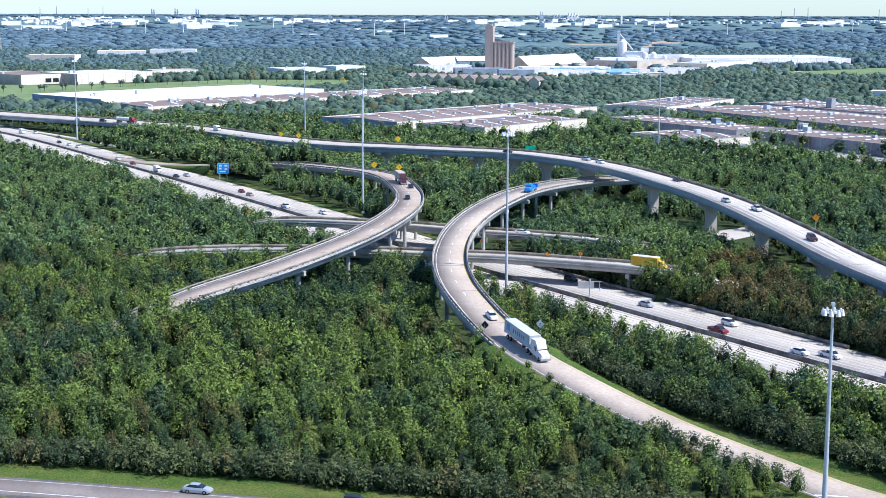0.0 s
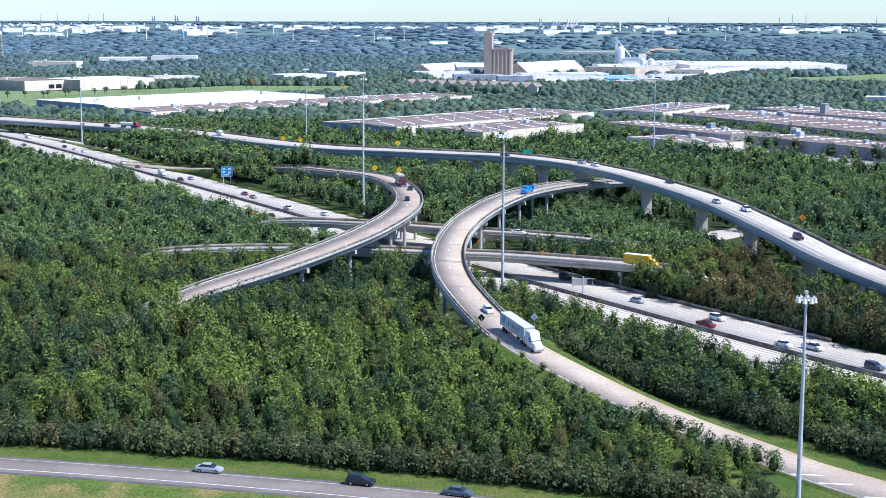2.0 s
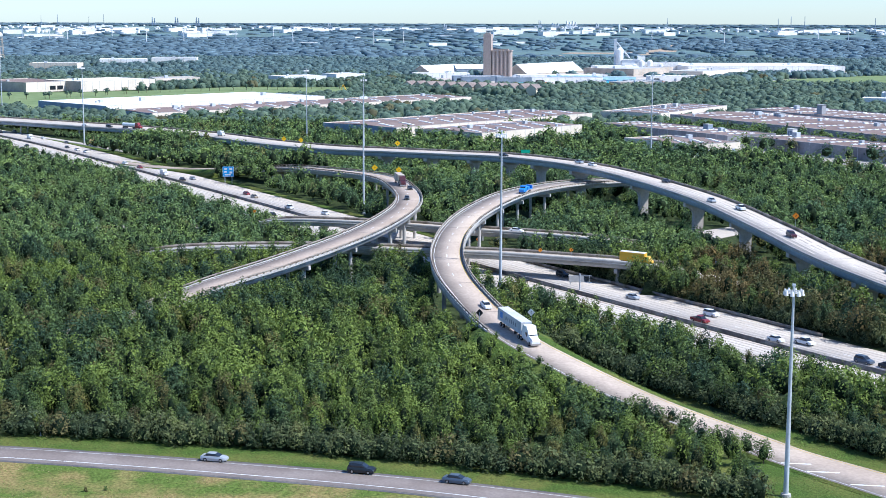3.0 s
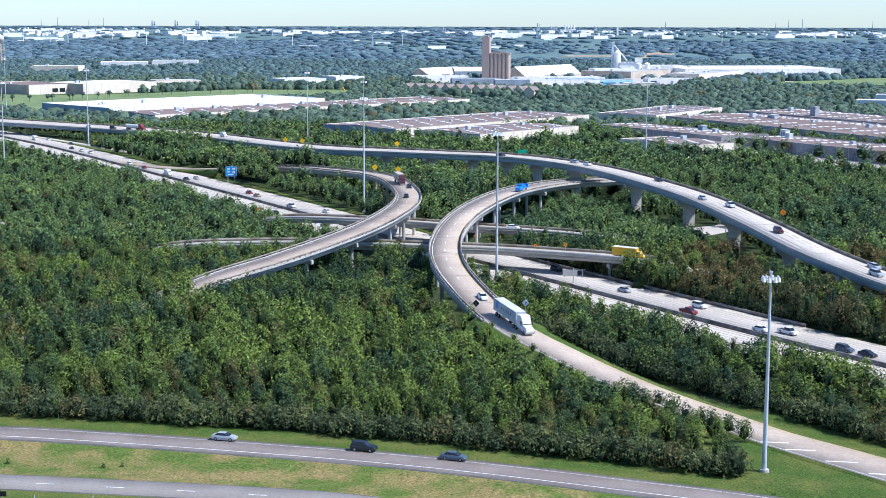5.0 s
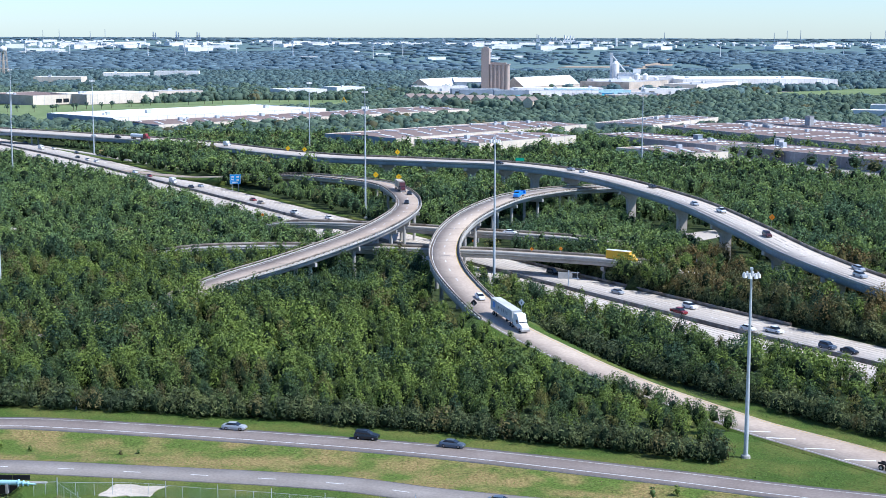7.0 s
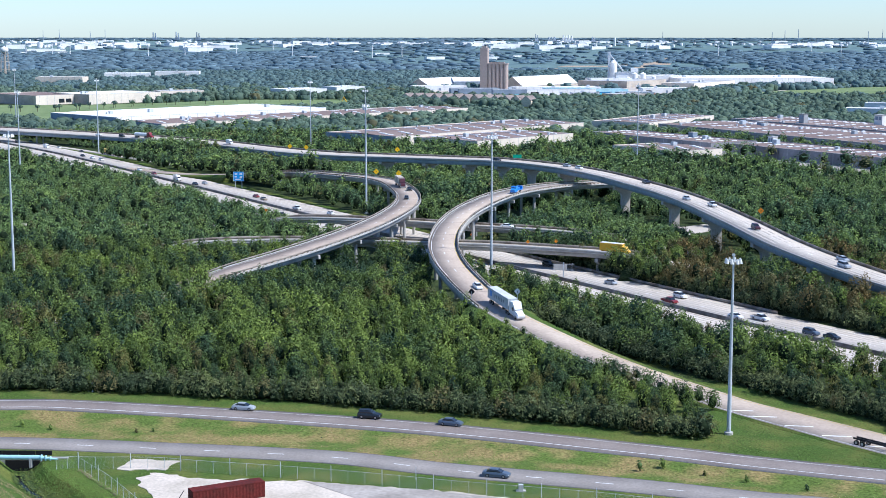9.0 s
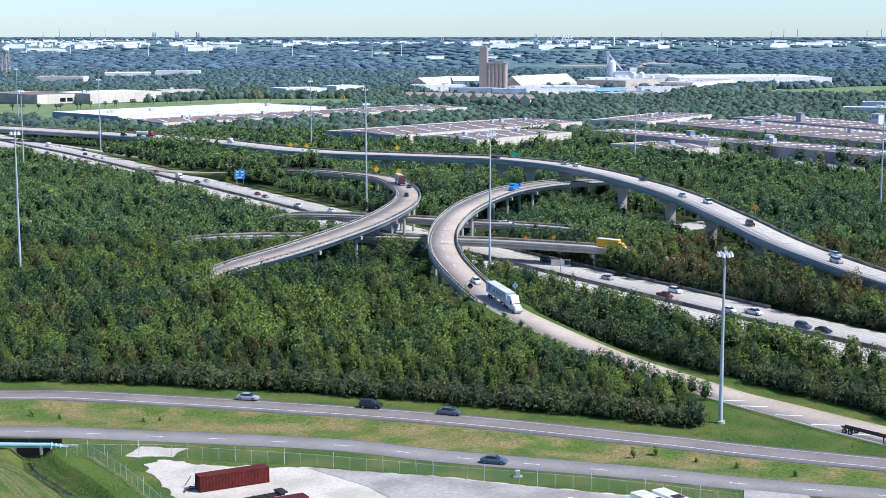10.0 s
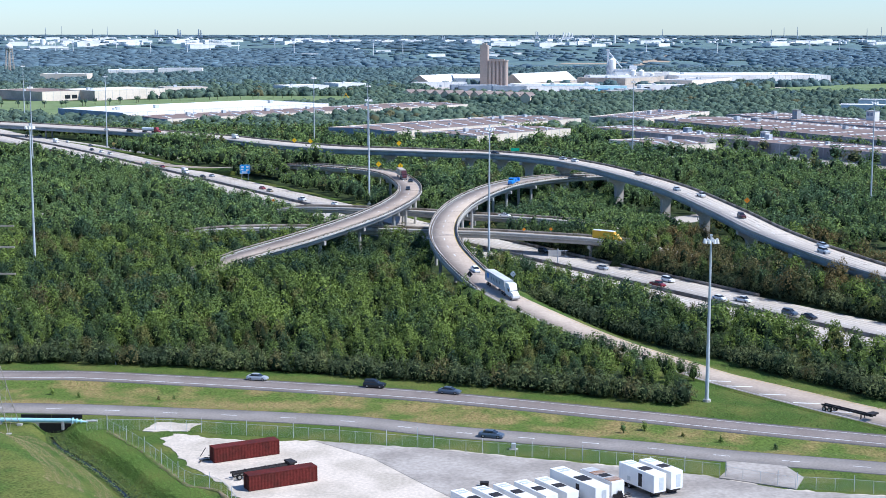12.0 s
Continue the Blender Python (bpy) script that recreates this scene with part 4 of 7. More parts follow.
def dome(height, radius, base, lobes, clumps, size, point=0.0, core=True):
    """A crown: uneven lobes spread over a dome, coarse clumps within and fine leaf sprays outside, over a core mostly
    painted dark as inner shade.
    """
    V, F, n0 = [], [], 0
    span = height - base
    z0 = base + span * 0.38
    for k in range(lobes):
        w = 1.0 - 1.3 * (k + 0.5) / lobes
        ring = math.sqrt(max(0, 1 - w * w)) * (1 - point * 0.55 * max(w, 0))
        ang = k * 2.4 + rs.uniform(-0.6, 0.6)
        lr = radius * rs.uniform(0.26, 0.46) * (1 - point * 0.35 * max(w, 0))
        reach = radius * rs.uniform(0.78, 1.16) - lr
        c = np.array([math.cos(ang) * ring * reach, math.sin(ang) * ring * reach, z0 + w * (span * 0.62 - lr * 0.6) * rs.uniform(0.82, 1.08)])
        out = np.array([math.cos(ang) * ring, math.sin(ang) * ring, w + 0.25])
        share = clumps / lobes * (lr / (radius * 0.36)) ** 1.6
        for part_, near, far_, big in ((0.34, 0.4, 0.85, 1.55), (0.66, 0.75, 1.22, 1.0)):
            m = max(3, int(share * part_))
            q = rs.normal(0, 1, (m, 3)) + out * 0.6
            q /= np.linalg.norm(q, axis=1)[:, None]
            rad = rs.uniform(near, far_, (m, 1))
            v, f = clump_quads(c + q * lr * rad * np.array([1, 1, 1.2]), q * 0.75 + out * 0.35, size * big, True)
            V.append(v)
            F.append(f + n0)
            n0 += len(v)
    if not core:
        return np.vstack(V), np.vstack(F)
    v = ICO_V * np.array([radius * 0.58, radius * 0.58, span * 0.42]) * rs.uniform(0.7, 1.05, (len(ICO_V), 1))
    v[:, :2] *= 1 - point * 0.4 * np.clip(v[:, 2:] / span, 0, 1)
    V.append(v + np.array([0, 0, z0]))
    F.append(np.column_stack([ICO_F, ICO_F[:, 0]]) + n0)
    return np.vstack(V), np.vstack(F)


def far_crown(height, radius, lobes, sprays, flat=0.85):
    """A crown seen from far off: rough lobes of foliage with loose sprays on their outline."""
    V, F, n0 = [], [], 0
    for k in range(lobes):
        ang = k * 2.4 + rs.uniform(-0.5, 0.5)
        lr = radius * rs.uniform(0.42, 0.62)
        up = 0.35 + 0.5 * (1 - k / lobes)
        d = (radius - lr) * (0.25 if k == 0 else rs.uniform(0.7, 1.15))
        sc = np.array([lr, lr, min(lr * flat, height * (1 - up) + height * 0.12)])
        v = ICO_V * sc * rs.uniform(0.7, 1.2, (len(ICO_V), 1))
        # Feet spread and tops kept low so little shade shows, as in haze.
        v[:, :2] *= np.where(ICO_V[:, 2:] < -0.1, 1.35, 1.0)
        v += np.array([math.cos(ang) * d, math.sin(ang) * d, height * up])
        v[:, 2] = np.where(ICO_V[:, 2] < -0.1, height * 0.1, v[:, 2])
        V.append(v)
        F.append(np.column_stack([ICO_F, ICO_F[:, 0]]) + n0)
        n0 += len(v)
        if sprays:
            q = rs.normal(0, 1, (sprays, 3)) + np.array([0, 0, 0.5])
            q /= np.linalg.norm(q, axis=1)[:, None]
            v, f = clump_quads(q * sc * 1.05 + np.array([math.cos(ang) * d, math.sin(ang) * d, height * up]), q, radius * 0.15, True)
            V.append(v)
            F.append(f + n0)
            n0 += len(v)
    return np.vstack(V), np.vstack(F)


def split_core(F):
    """Quads proper, and the core's triangles."""
    tri = F[:, 0] == F[:, 3]
    return F[~tri], F[tri][:, :3]


def mixed_mesh(name, V, Q, T, tint=None, core_faces=0, trees=1):
    """A mesh of quads and triangles, with a tint for each vertex."""
    me = bpy.data.meshes.new(name)
    me.vertices.add(len(V))
    me.vertices.foreach_set("co", np.asarray(V, np.float32).ravel())
    loops = np.concatenate([Q.ravel(), T.ravel()]).astype(np.int32)
    me.loops.add(len(loops))
    me.loops.foreach_set("vertex_index", loops)
    tot = np.concatenate([np.full(len(Q), 4), np.full(len(T), 3)]).astype(np.int32)
    me.polygons.add(len(tot))
    me.polygons.foreach_set("loop_start", np.concatenate([[0], np.cumsum(tot)[:-1]]).astype(np.int32))
    me.polygons.foreach_set("loop_total", tot)
    if tint is not None:
        at = me.attributes.new("tint", "FLOAT", "POINT")
        at.data.foreach_set("value", np.asarray(tint, np.float32))
    if core_faces:
        index = np.zeros(len(tot), np.int32)
        n_tree = len(T) // trees
        index[len(Q):].reshape(trees, n_tree)[:, n_tree - core_faces:] = 1
        me.polygons.foreach_set("material_index", index)
    me.update(calc_edges=True)
    return me


def forest(name, spots, heights, templates, mat, label, category="trees", core=True, widths=None):
    """Many trees in one mesh of kind stuff: spots (x, y, z); each takes a template, a turn, a size and a tint."""
    Vs, Qs, Ts, tints, cores, n0 = [], [], [], [], [], 0
    pick = rs.randint(0, len(templates), len(spots))
    turn = rs.uniform(0, 2 * math.pi, len(spots))
    drift = np.array([noise.noise((x * 0.03, y * 0.018, 1.7)) for x, y in spots[:, :2]])
    tint = np.clip(drift * 0.6 + rs.beta(1.1, 1.4, len(spots)), 0.01, 0.99)
    for k, t in enumerate(templates):
        sel = np.nonzero(pick == k)[0]
        if not len(sel):
            continue
        V, F, h = t
        Q, T = split_core(F)
        s = heights[sel] / h
        wide = s ** 0.7 * rs.uniform(0.82, 1.22, len(sel)) if widths is None else widths[sel] * rs.uniform(0.8, 1.25, len(sel))
        c, d = np.cos(turn[sel]) * wide, np.sin(turn[sel]) * wide
        X = c[:, None] * V[None, :, 0] - d[:, None] * V[None, :, 1] + spots[sel, 0][:, None]
        Y = d[:, None] * V[None, :, 0] + c[:, None] * V[None, :, 1] + spots[sel, 1][:, None]
        Z = s[:, None] * V[None, :, 2] + spots[sel, 2][:, None]
        Vs.append(np.stack([X, Y, Z], 2).reshape(-1, 3))
        step = (np.arange(len(sel)) * len(V) + n0)[:, None, None]
        Qs.append((Q[None] + step).reshape(-1, 4))
        Ts.append((T[None] + step).reshape(-1, 3))
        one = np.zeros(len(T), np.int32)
        # Core faces take the painted inner shade.
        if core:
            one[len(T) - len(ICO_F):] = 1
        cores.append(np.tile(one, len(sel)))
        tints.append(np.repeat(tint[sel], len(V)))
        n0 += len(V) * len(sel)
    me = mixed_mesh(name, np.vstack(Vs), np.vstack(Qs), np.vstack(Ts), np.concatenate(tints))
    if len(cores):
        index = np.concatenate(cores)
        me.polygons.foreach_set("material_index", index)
    ob = part(name, me, [mat, M_CROWN_SHADE])
    return tagged(ob, label, category, kind="stuff")


def crown_set(specs):
    return [(*dome(*s), s[0]) for s in specs]


EDGE_SET = crown_set([(8.0, 2.6, 0.6, 20, 900, 0.17, 0.3), (9.0, 2.4, 0.6, 22, 900, 0.17, 0.8), (7.2, 2.9, 0.5, 20, 900, 0.18, 0.1), (9.4, 2.6, 0.6, 22, 900, 0.17, 0.6)])
NEAR_SET = crown_set([(8.0, 2.6, 1.6, 16, 510, 0.192, 0.3), (9.2, 2.2, 1.6, 18, 490, 0.188, 0.9), (7.0, 3.0, 1.4, 16, 525, 0.198, 0.0), (9.4, 2.5, 1.8, 18, 510, 0.192, 0.6), (7.4, 2.1, 1.4, 14, 440, 0.182, 0.4)])
MID_SET = crown_set([(9.0, 3.3, 2.4, 13, 198, 0.32, 0.2), (10.4, 2.8, 2.4, 14, 190, 0.31, 0.8), (8.0, 3.7, 2.2, 13, 206, 0.33, 0.0), (9.2, 3.0, 2.2, 13, 190, 0.31, 0.5)])
BACK_SET = crown_set([(9.0, 3.6, 1.4, 9, 96, 0.46, 0.2), (10.2, 3.2, 1.4, 9, 92, 0.45, 0.7), (8.2, 4.0, 1.2, 9, 100, 0.48, 0.0)])
FAR_SET = [(*far_crown(h, r, n, 8), h) for h, r, n in ((10, 6.0, 4), (11, 5.2, 4), (9, 6.8, 4), (10.5, 7.2, 5))]
PALE_SET = [(*far_crown(h, r, n, 5, 0.6), h) for h, r, n in ((10, 6.6, 3), (11, 6.0, 3), (9, 7.4, 3))]
HORIZON_SET = [(*far_crown(h, r, n, 1, 0.3), h) for h, r, n in ((10, 11, 2), (12, 9, 2), (9, 13, 2))]
SHRUB_SET = crown_set([(4.6, 2.4, 0.0, 14, 400, 0.178, 0.0), (4.0, 2.7, 0.0, 14, 400, 0.178, 0.0), (5.2, 2.3, 0.0, 14, 400, 0.188, 0.3)])

# where no tree stands: along roads, in fields, on roofs
FLAT_ROADS = [(FREEWAY, 18.8, 99), (exit_path, 5.0, 99), (ROAD_1, 13.0, 99)]
BRIDGES = [(RAMP_A, 6.4), (RAMP_B, 6.4), (FLY, 7.2), (CROSS_1, 5.2), (CROSS_2, 5.2)]
CLEAR = []  # turned rectangles (matrix inverse, length, width, margin)
for ob in scene.objects:
    if ob.name.startswith("warehouse") or ob.name.startswith("storage_shed"):
        roof = [c for c in ob.children if c.name.startswith("roof")][0]
        xs = [v.co for v in roof.data.vertices]
        CLEAR.append((ob.matrix_basis.inverted(), max(v.x for v in xs), max(v.y for v in xs), 5.0 if ob.matrix_basis.translation.y < 1200 else 22.0))


def clearing(at, turn, length, width):
    CLEAR.append((frame_of(at, turn).inverted(), length, width, 0.0))


clearing((-40, 1605), 5, 300, 275)
clearing((40, 1880), 20, 420, 180)
clearing((-75, 1395), -27, 165, 80)
clearing((86, 900), -60, 300, 70)
clearing((-640, 2060), 5, 230, 90)
clearing((-25, 883), 49, 100, 24)
clearing((25.5, 845), 49, 98, 24)
clearing((131, 781), 33, 36, 18)
clearing((80, 470), 30, 34, 42)
clearing((-360, 1590), 20, 70, 60)
clearing((380, 1990), 10, 170, 70)


def free(p, margin=0.0):
    ok = np.ones(len(p), bool)
    for line, clear, _ in FLAT_ROADS:
        d, _, _ = near_line(p, line)
        ok &= d > clear + margin
    for line, clear in BRIDGES:
        d, _, k = near_line(p, line)
        ok &= d > np.where(line[k, 2] < 7.5, line[k, 3] + 0.6, clear) + margin
    d, off, k = near_line(p, RAMP_A)  # the grass slope beside the ramp's low end
    ok &= ~((off > 0) & (d < 12.5) & (RAMP_A[k, 1] < 306))
    _, off, _ = near_line(p, ROAD_1)
    ok &= off > 0
    for inv, L, W, m in CLEAR:
        x = inv[0][0] * p[:, 0] + inv[0][1] * p[:, 1] + inv[0][3]
        y = inv[1][0] * p[:, 0] + inv[1][1] * p[:, 1] + inv[1][3]
        ok &= ~((x > -m) & (x < L + m) & (y > -m) & (y < W + m))
    for outline in FIELDS:
        ok &= ~inside(p, outline)
    return ok


def scatter(x0, x1, y0, y1, step, wedge=None):
    """Jittered places on a grid; wedge keeps those within that slope either side of the view's axis."""
    gx_, gy_ = np.meshgrid(np.arange(x0, x1, step), np.arange(y0, y1, step * 0.9), indexing="ij")
    p = np.column_stack([gx_.ravel(), gy_.ravel()]) + rs.uniform(-0.48, 0.48, (gx_.size, 2)) * step
    if wedge:
        mid = -0.018 * (p[:, 1] + 90)
        p = p[np.abs(p[:, 0] - mid) < (p[:, 1] + 90) * wedge + 14]
    return p


def wander(p, scale, seed):
    return np.array([noise.noise((x * scale, y * scale, seed)) for x, y in p]) if len(p) else np.zeros(0)


def grown(p, h):
    """Tree heights: low along the freeway and the ramp's foot, tall beside the flyover's far end."""
    d, off, k = near_line(p, FREEWAY)
    clump = np.clip(wander(p, 0.035, 4.2) * 4, -0.2, 1)
    far_limit = np.maximum(3.2, 4.0 + 0.14 * (d - 18)) + np.where(FREEWAY[k, 1] < 560, 1.6, 3.4 * clump)
    far_limit = np.where(FREEWAY[k, 1] > 760, 0.085 * (d - 19) + 5.5 * np.clip(clump * 2 - 0.7, 0, 1), far_limit)
    near_limit = 7.0 + 0.2 * (d - 19) + 1.4 * clump
    h = np.where(off < 0, np.minimum(h, np.where(FREEWAY[k, 1] > 430, far_limit, near_limit)), h)
    d, off, k = near_line(p, FLY)
    h = np.where((off < 0) & (d < 45) & (FLY[k, 1] > 650) & (FLY[k, 1] < 868), np.maximum(h, np.where(FLY[k, 1] > 812, 11.4 + 1.6 * clump, 9.4 + 1.4 * clump)), h)
    h = np.where((off < 0) & (d < 60) & (FLY[k, 1] > 868), np.minimum(h, 4.6 + 0.04 * d), h)
    h = np.where((off < 0) & (d < 24) & (FLY[k, 1] > 380) & (FLY[k, 1] < 600), np.minimum(h, 8.2 + clump), h)
    h = np.where((off < 0) & (d < 30) & (FLY[k, 1] > 600) & (FLY[k, 1] < 700) & (p[:, 0] < 22), 11.0 + 2.0 * clump, h)
    for line, x in ((CROSS_1, 46), (CROSS_2, 42)):
        d, off, k = near_line(p, line)
        h = np.where((off < 2) & (d < 16) & (line[k, 0] > x), 8.6 + 1.5 * clump, h)
    d, off, k = near_line(p, RAMP_B)
    h = np.where((off > 0) & (d < 24) & (RAMP_B[k, 0] < -54) & (RAMP_B[k, 1] < 366), 9.8 + 2.2 * wander(p, 0.2, 2.0), h)
    return h


def with_z(p):
    q = flat_z(p)
    for line, ends in ((CROSS_1, (-105, 58)), (CROSS_2, (-105, 58)), (RAMP_B, (-74, 900))):
        d, _, k = near_line(p, line)
        rise = np.clip(line[k, 2] - 0.3 - np.maximum(0, d - line[k, 3] - 1.4) / 2.1, 0, 9)
        q[:, 2] += np.where((line[k, 0] < ends[0]) | (line[k, 0] > ends[1]), rise, 0)
    d, _, k = near_line(p, RAMP_A)
    rise = np.clip(RAMP_A[k, 2] - 0.15 - np.maximum(0, d - RAMP_A[k, 3] - 1.4) / 2.1, 0, 9)
    q[:, 2] += np.where(RAMP_A[k, 1] < 303, rise, 0)
    return q


def flat_z(p):
    return np.column_stack([p, ground_z(p) - 0.1])


near_p = scatter(-170, 130, 205, 430, 4.5, 0.32)
near_p = near_p[free(near_p)]
_, off, _ = near_line(near_p, ROAD_1)
tip, _, _ = near_line(near_p, RAMP_A)
grass_wedge = (near_p[:, 0] > 47) & (near_p[:, 0] + 0.0 < 90) & (near_p[:, 1] < 222) & (off < 40)
near_p = near_p[~grass_wedge]
_, off, _ = near_line(near_p, ROAD_1)
hn = (7.2 + 1.6 * wander(near_p, 0.05, 7.0) + rs.normal(0, 1.9, len(near_p))) * np.where(rs.uniform(0, 1, len(near_p)) < 0.12, 1.25, 1.0)
hn = np.clip(hn, 3.8, 11.0)
da, oa, ia = near_line(near_p, RAMP_A)
hn = np.where((da < 24) & (RAMP_A[ia, 1] < 330), np.minimum(hn, 4.2 + RAMP_A[ia, 2] * np.where(oa < 0, 0.7, 0.5) + 0.12 * da), hn)
hn = grown(near_p, hn)
foot_z = RAMP_A[ia, 2]
rise = np.clip(foot_z - 0.15 - np.maximum(0, da - RAMP_A[ia, 3] - 1.4) / 2.1, 0, 9)
hn = np.where((oa < 0) & (da < 24) & (RAMP_A[ia, 1] < 303), np.minimum(hn, np.maximum(2.4, foot_z + 0.36 * (da - 4.4) + np.where(RAMP_A[ia, 1] < 256, 3.4, 1.3) - rise)), hn)
hn = np.minimum(hn, 4.6 + 0.24 * np.maximum(off - 13, 0))
single = (off < 36) & (near_p[:, 0] > -104) & (near_p[:, 0] < 60)
turning = ~single & (near_p[:, 0] > 60) & (near_line(near_p, FREEWAY)[1] > 0) & (wander(near_p, 0.05, 3.3) + rs.normal(0, 0.2, len(near_p)) > 0.0)
forest("woodland", with_z(near_p[~single & ~turning]), hn[~single & ~turning], NEAR_SET, M_LEAF, "dense young broadleaf woodland of mixed greens")
forest("turning_woodland", with_z(near_p[turning]), hn[turning], NEAR_SET, M_TURN, "broadleaf trees turning brown and yellow beside the flyover")

# the nearest trees, each a thing of its own
models = []
for k, (V, F, h) in enumerate(EDGE_SET):
    t = empty("tree", label="young broadleaf tree with a dense green crown", category="tree", group="trees at the wood's edge")
    bm = rod(bmesh.new(), (0, 0, -0.3), (0.1, 0, h * 0.45), 0.14, 0.09, 7)
    rod(bm, (0.1, 0, h * 0.45), (0, 0.1, h * 0.85), 0.09, 0.03, 6)
    for q in range(4):
        z = h * (0.25 + 0.13 * q)
        rod(bm, (0.05, 0, z), (math.cos(q * 2.4) * 1.3, math.sin(q * 2.4) * 1.3, z + 1.1), 0.05, 0.02, 5)
    part("trunk", bm, M_BARK, t)
    Q, T = split_core(F)
    # The second material darkens the core in place of crown shade.
    part("crown", mixed_mesh("crown", V, Q, T, np.full(len(V), 0.22), len(ICO_F)), [M_LEAF, M_CROWN_SHADE], t)
    models.append((t, h))
used = [False] * len(models)
for (x, y), h in zip(near_p[single], hn[single]):
    k = rs.randint(len(models))
    t, h0 = models[k]
    s = h / h0
    m = pose(x, y, 0, 0, 0, rs.uniform(0, 360))
    if used[k]:
        t = copy_thing(t, m)
    used[k] = True
    t.matrix_basis = m @ Matrix.Diagonal((s * rs.uniform(0.9, 1.15), s * rs.uniform(0.9, 1.15), s, 1))

# hedge of shrubs along the wood's edge
edge = curve(ROAD_1[:, :3], 2.6)
left = sides(edge)
shrubs = []
for k in range(len(edge)):
    for o in (12.2, 14.6):
        x, y = edge[k, :2] + left[k] * (o + rs.uniform(-0.9, 0.9))
        if -150 < x < 47:
            shrubs.append((x, y))
foot = curve(RAMP_A[:, :3], 2.6)
right = sides(foot)
for k in range(len(foot)):
    if foot[k, 1] < 330 and foot[k, 0] < 140:
        for o in (12.8, 15.0):
            shrubs.append(tuple(foot[k, :2] + right[k] * (o + rs.uniform(-0.9, 0.9))))
verge_line = curve(FREEWAY, 3.0)
far_side = sides(verge_line)
for k in range(len(verge_line)):
    if 215 < verge_line[k, 1] < 425:
        for o in (20.2, 22.6, 25.2):
            shrubs.append(tuple(verge_line[k, :2] + far_side[k] * (o + rs.uniform(-0.9, 0.9))))
shrubs = np.array(shrubs)
forest("shrub_hedge", with_z(shrubs), rs.uniform(3.0, 5.4, len(shrubs)), SHRUB_SET, M_SHRUB, "grey-green shrubs along the wood's edge", "shrubs")

mid_p = np.vstack([scatter(-420, 420, 425, 660, 5.6, 0.31), scatter(-420, 420, 660, 1000, 6.3, 0.31)])
under = scatter(-20, 140, 425, 645, 7.0)
d, _, k = near_line(under, FLY)
under = under[(d < 26) & (FLY[k, 1] < 645)]
mid_p = np.vstack([mid_p, under])
mid_p = mid_p[free(mid_p)]
mid_h = grown(mid_p, np.clip(7.6 + 2.2 * wander(mid_p, 0.03, 7.0) + rs.normal(0, 1.8, len(mid_p)), 4.0, 12.5))
mid_p, mid_h = mid_p[mid_h > 2.2], mid_h[mid_h > 2.2]
back = mid_p[:, 1] > 660
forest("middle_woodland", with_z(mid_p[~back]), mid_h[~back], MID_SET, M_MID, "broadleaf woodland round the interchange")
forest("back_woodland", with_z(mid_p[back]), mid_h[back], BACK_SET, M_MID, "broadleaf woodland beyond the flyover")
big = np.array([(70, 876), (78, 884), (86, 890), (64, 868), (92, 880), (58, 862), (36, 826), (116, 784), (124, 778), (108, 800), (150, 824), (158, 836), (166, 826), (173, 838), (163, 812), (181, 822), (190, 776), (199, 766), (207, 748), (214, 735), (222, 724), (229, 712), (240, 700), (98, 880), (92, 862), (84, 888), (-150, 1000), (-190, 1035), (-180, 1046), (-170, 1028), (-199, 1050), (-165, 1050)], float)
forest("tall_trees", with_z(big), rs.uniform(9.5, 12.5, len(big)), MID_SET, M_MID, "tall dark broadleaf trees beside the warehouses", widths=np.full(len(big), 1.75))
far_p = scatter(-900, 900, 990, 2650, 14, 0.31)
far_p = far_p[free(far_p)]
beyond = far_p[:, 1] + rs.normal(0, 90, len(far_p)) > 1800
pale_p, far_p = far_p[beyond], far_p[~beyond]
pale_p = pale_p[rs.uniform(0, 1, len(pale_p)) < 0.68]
# Both woods carry painted haze, stronger in the farther one.
for wood, shapes, mat, name, lab in ((far_p, FAR_SET, M_WOOD_FAR, "far_woodland", "distant broadleaf woods between the industrial sites"), (pale_p, PALE_SET, M_WOOD_FAR2, "pale_woodland", "distant woods beyond the factories, haze painted into their colour")):
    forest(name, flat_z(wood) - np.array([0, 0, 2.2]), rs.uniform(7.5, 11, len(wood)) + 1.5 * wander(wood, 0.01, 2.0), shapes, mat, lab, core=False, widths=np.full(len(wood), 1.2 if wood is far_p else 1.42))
spots, tall, wide_ = [], [], []
for near_d, far_d, row, gap, h, w in ((2650, 5000, 46, 32, 10, 1.25), (5000, 12000, 190, 76, 13, 2.9), (12000, 28000, 800, 230, 16, 8.0)):
    for dist in np.arange(near_d, far_d, row):
        for u in np.arange(-0.345, 0.315, gap / dist):
            u2, d2 = u + rs.uniform(-0.5, 0.5) * gap / dist, dist + rs.uniform(-0.5, 0.5) * row
            if d2 > 5400 and d2 < 13500 and (u2 < -0.12 or u2 > 0.0) and rs.uniform() < 0.86:
                continue
            open_ = (-0.07 < u2 < 0.09 and 3300 < d2 < 5200) or (0.08 < u2 < 0.2 and 2900 < d2 < 3500)
            if rs.uniform() < (0.82 if open_ else 0.0) or noise.noise((u2 * 9, d2 * 0.0011, 3)) < -0.45:
                continue
            x, y, k = far_spot(u2, d2)
            spots.append((x, y))
            tall.append(k * h * rs.uniform(0.4, 0.75))
            wide_.append(k * w * 1.35)
forest("horizon_woods", flat_z(np.array(spots)), np.array(tall), HORIZON_SET, M_HAZE, "woods reaching the horizon, haze painted into their colour", core=False, widths=np.array(wide_))

# ---- fields, yards and banks of the far country ----
rng = random.Random(11)


def far_z(x, y):
    return float(ground_z(np.array([[x, y]], float))[0])



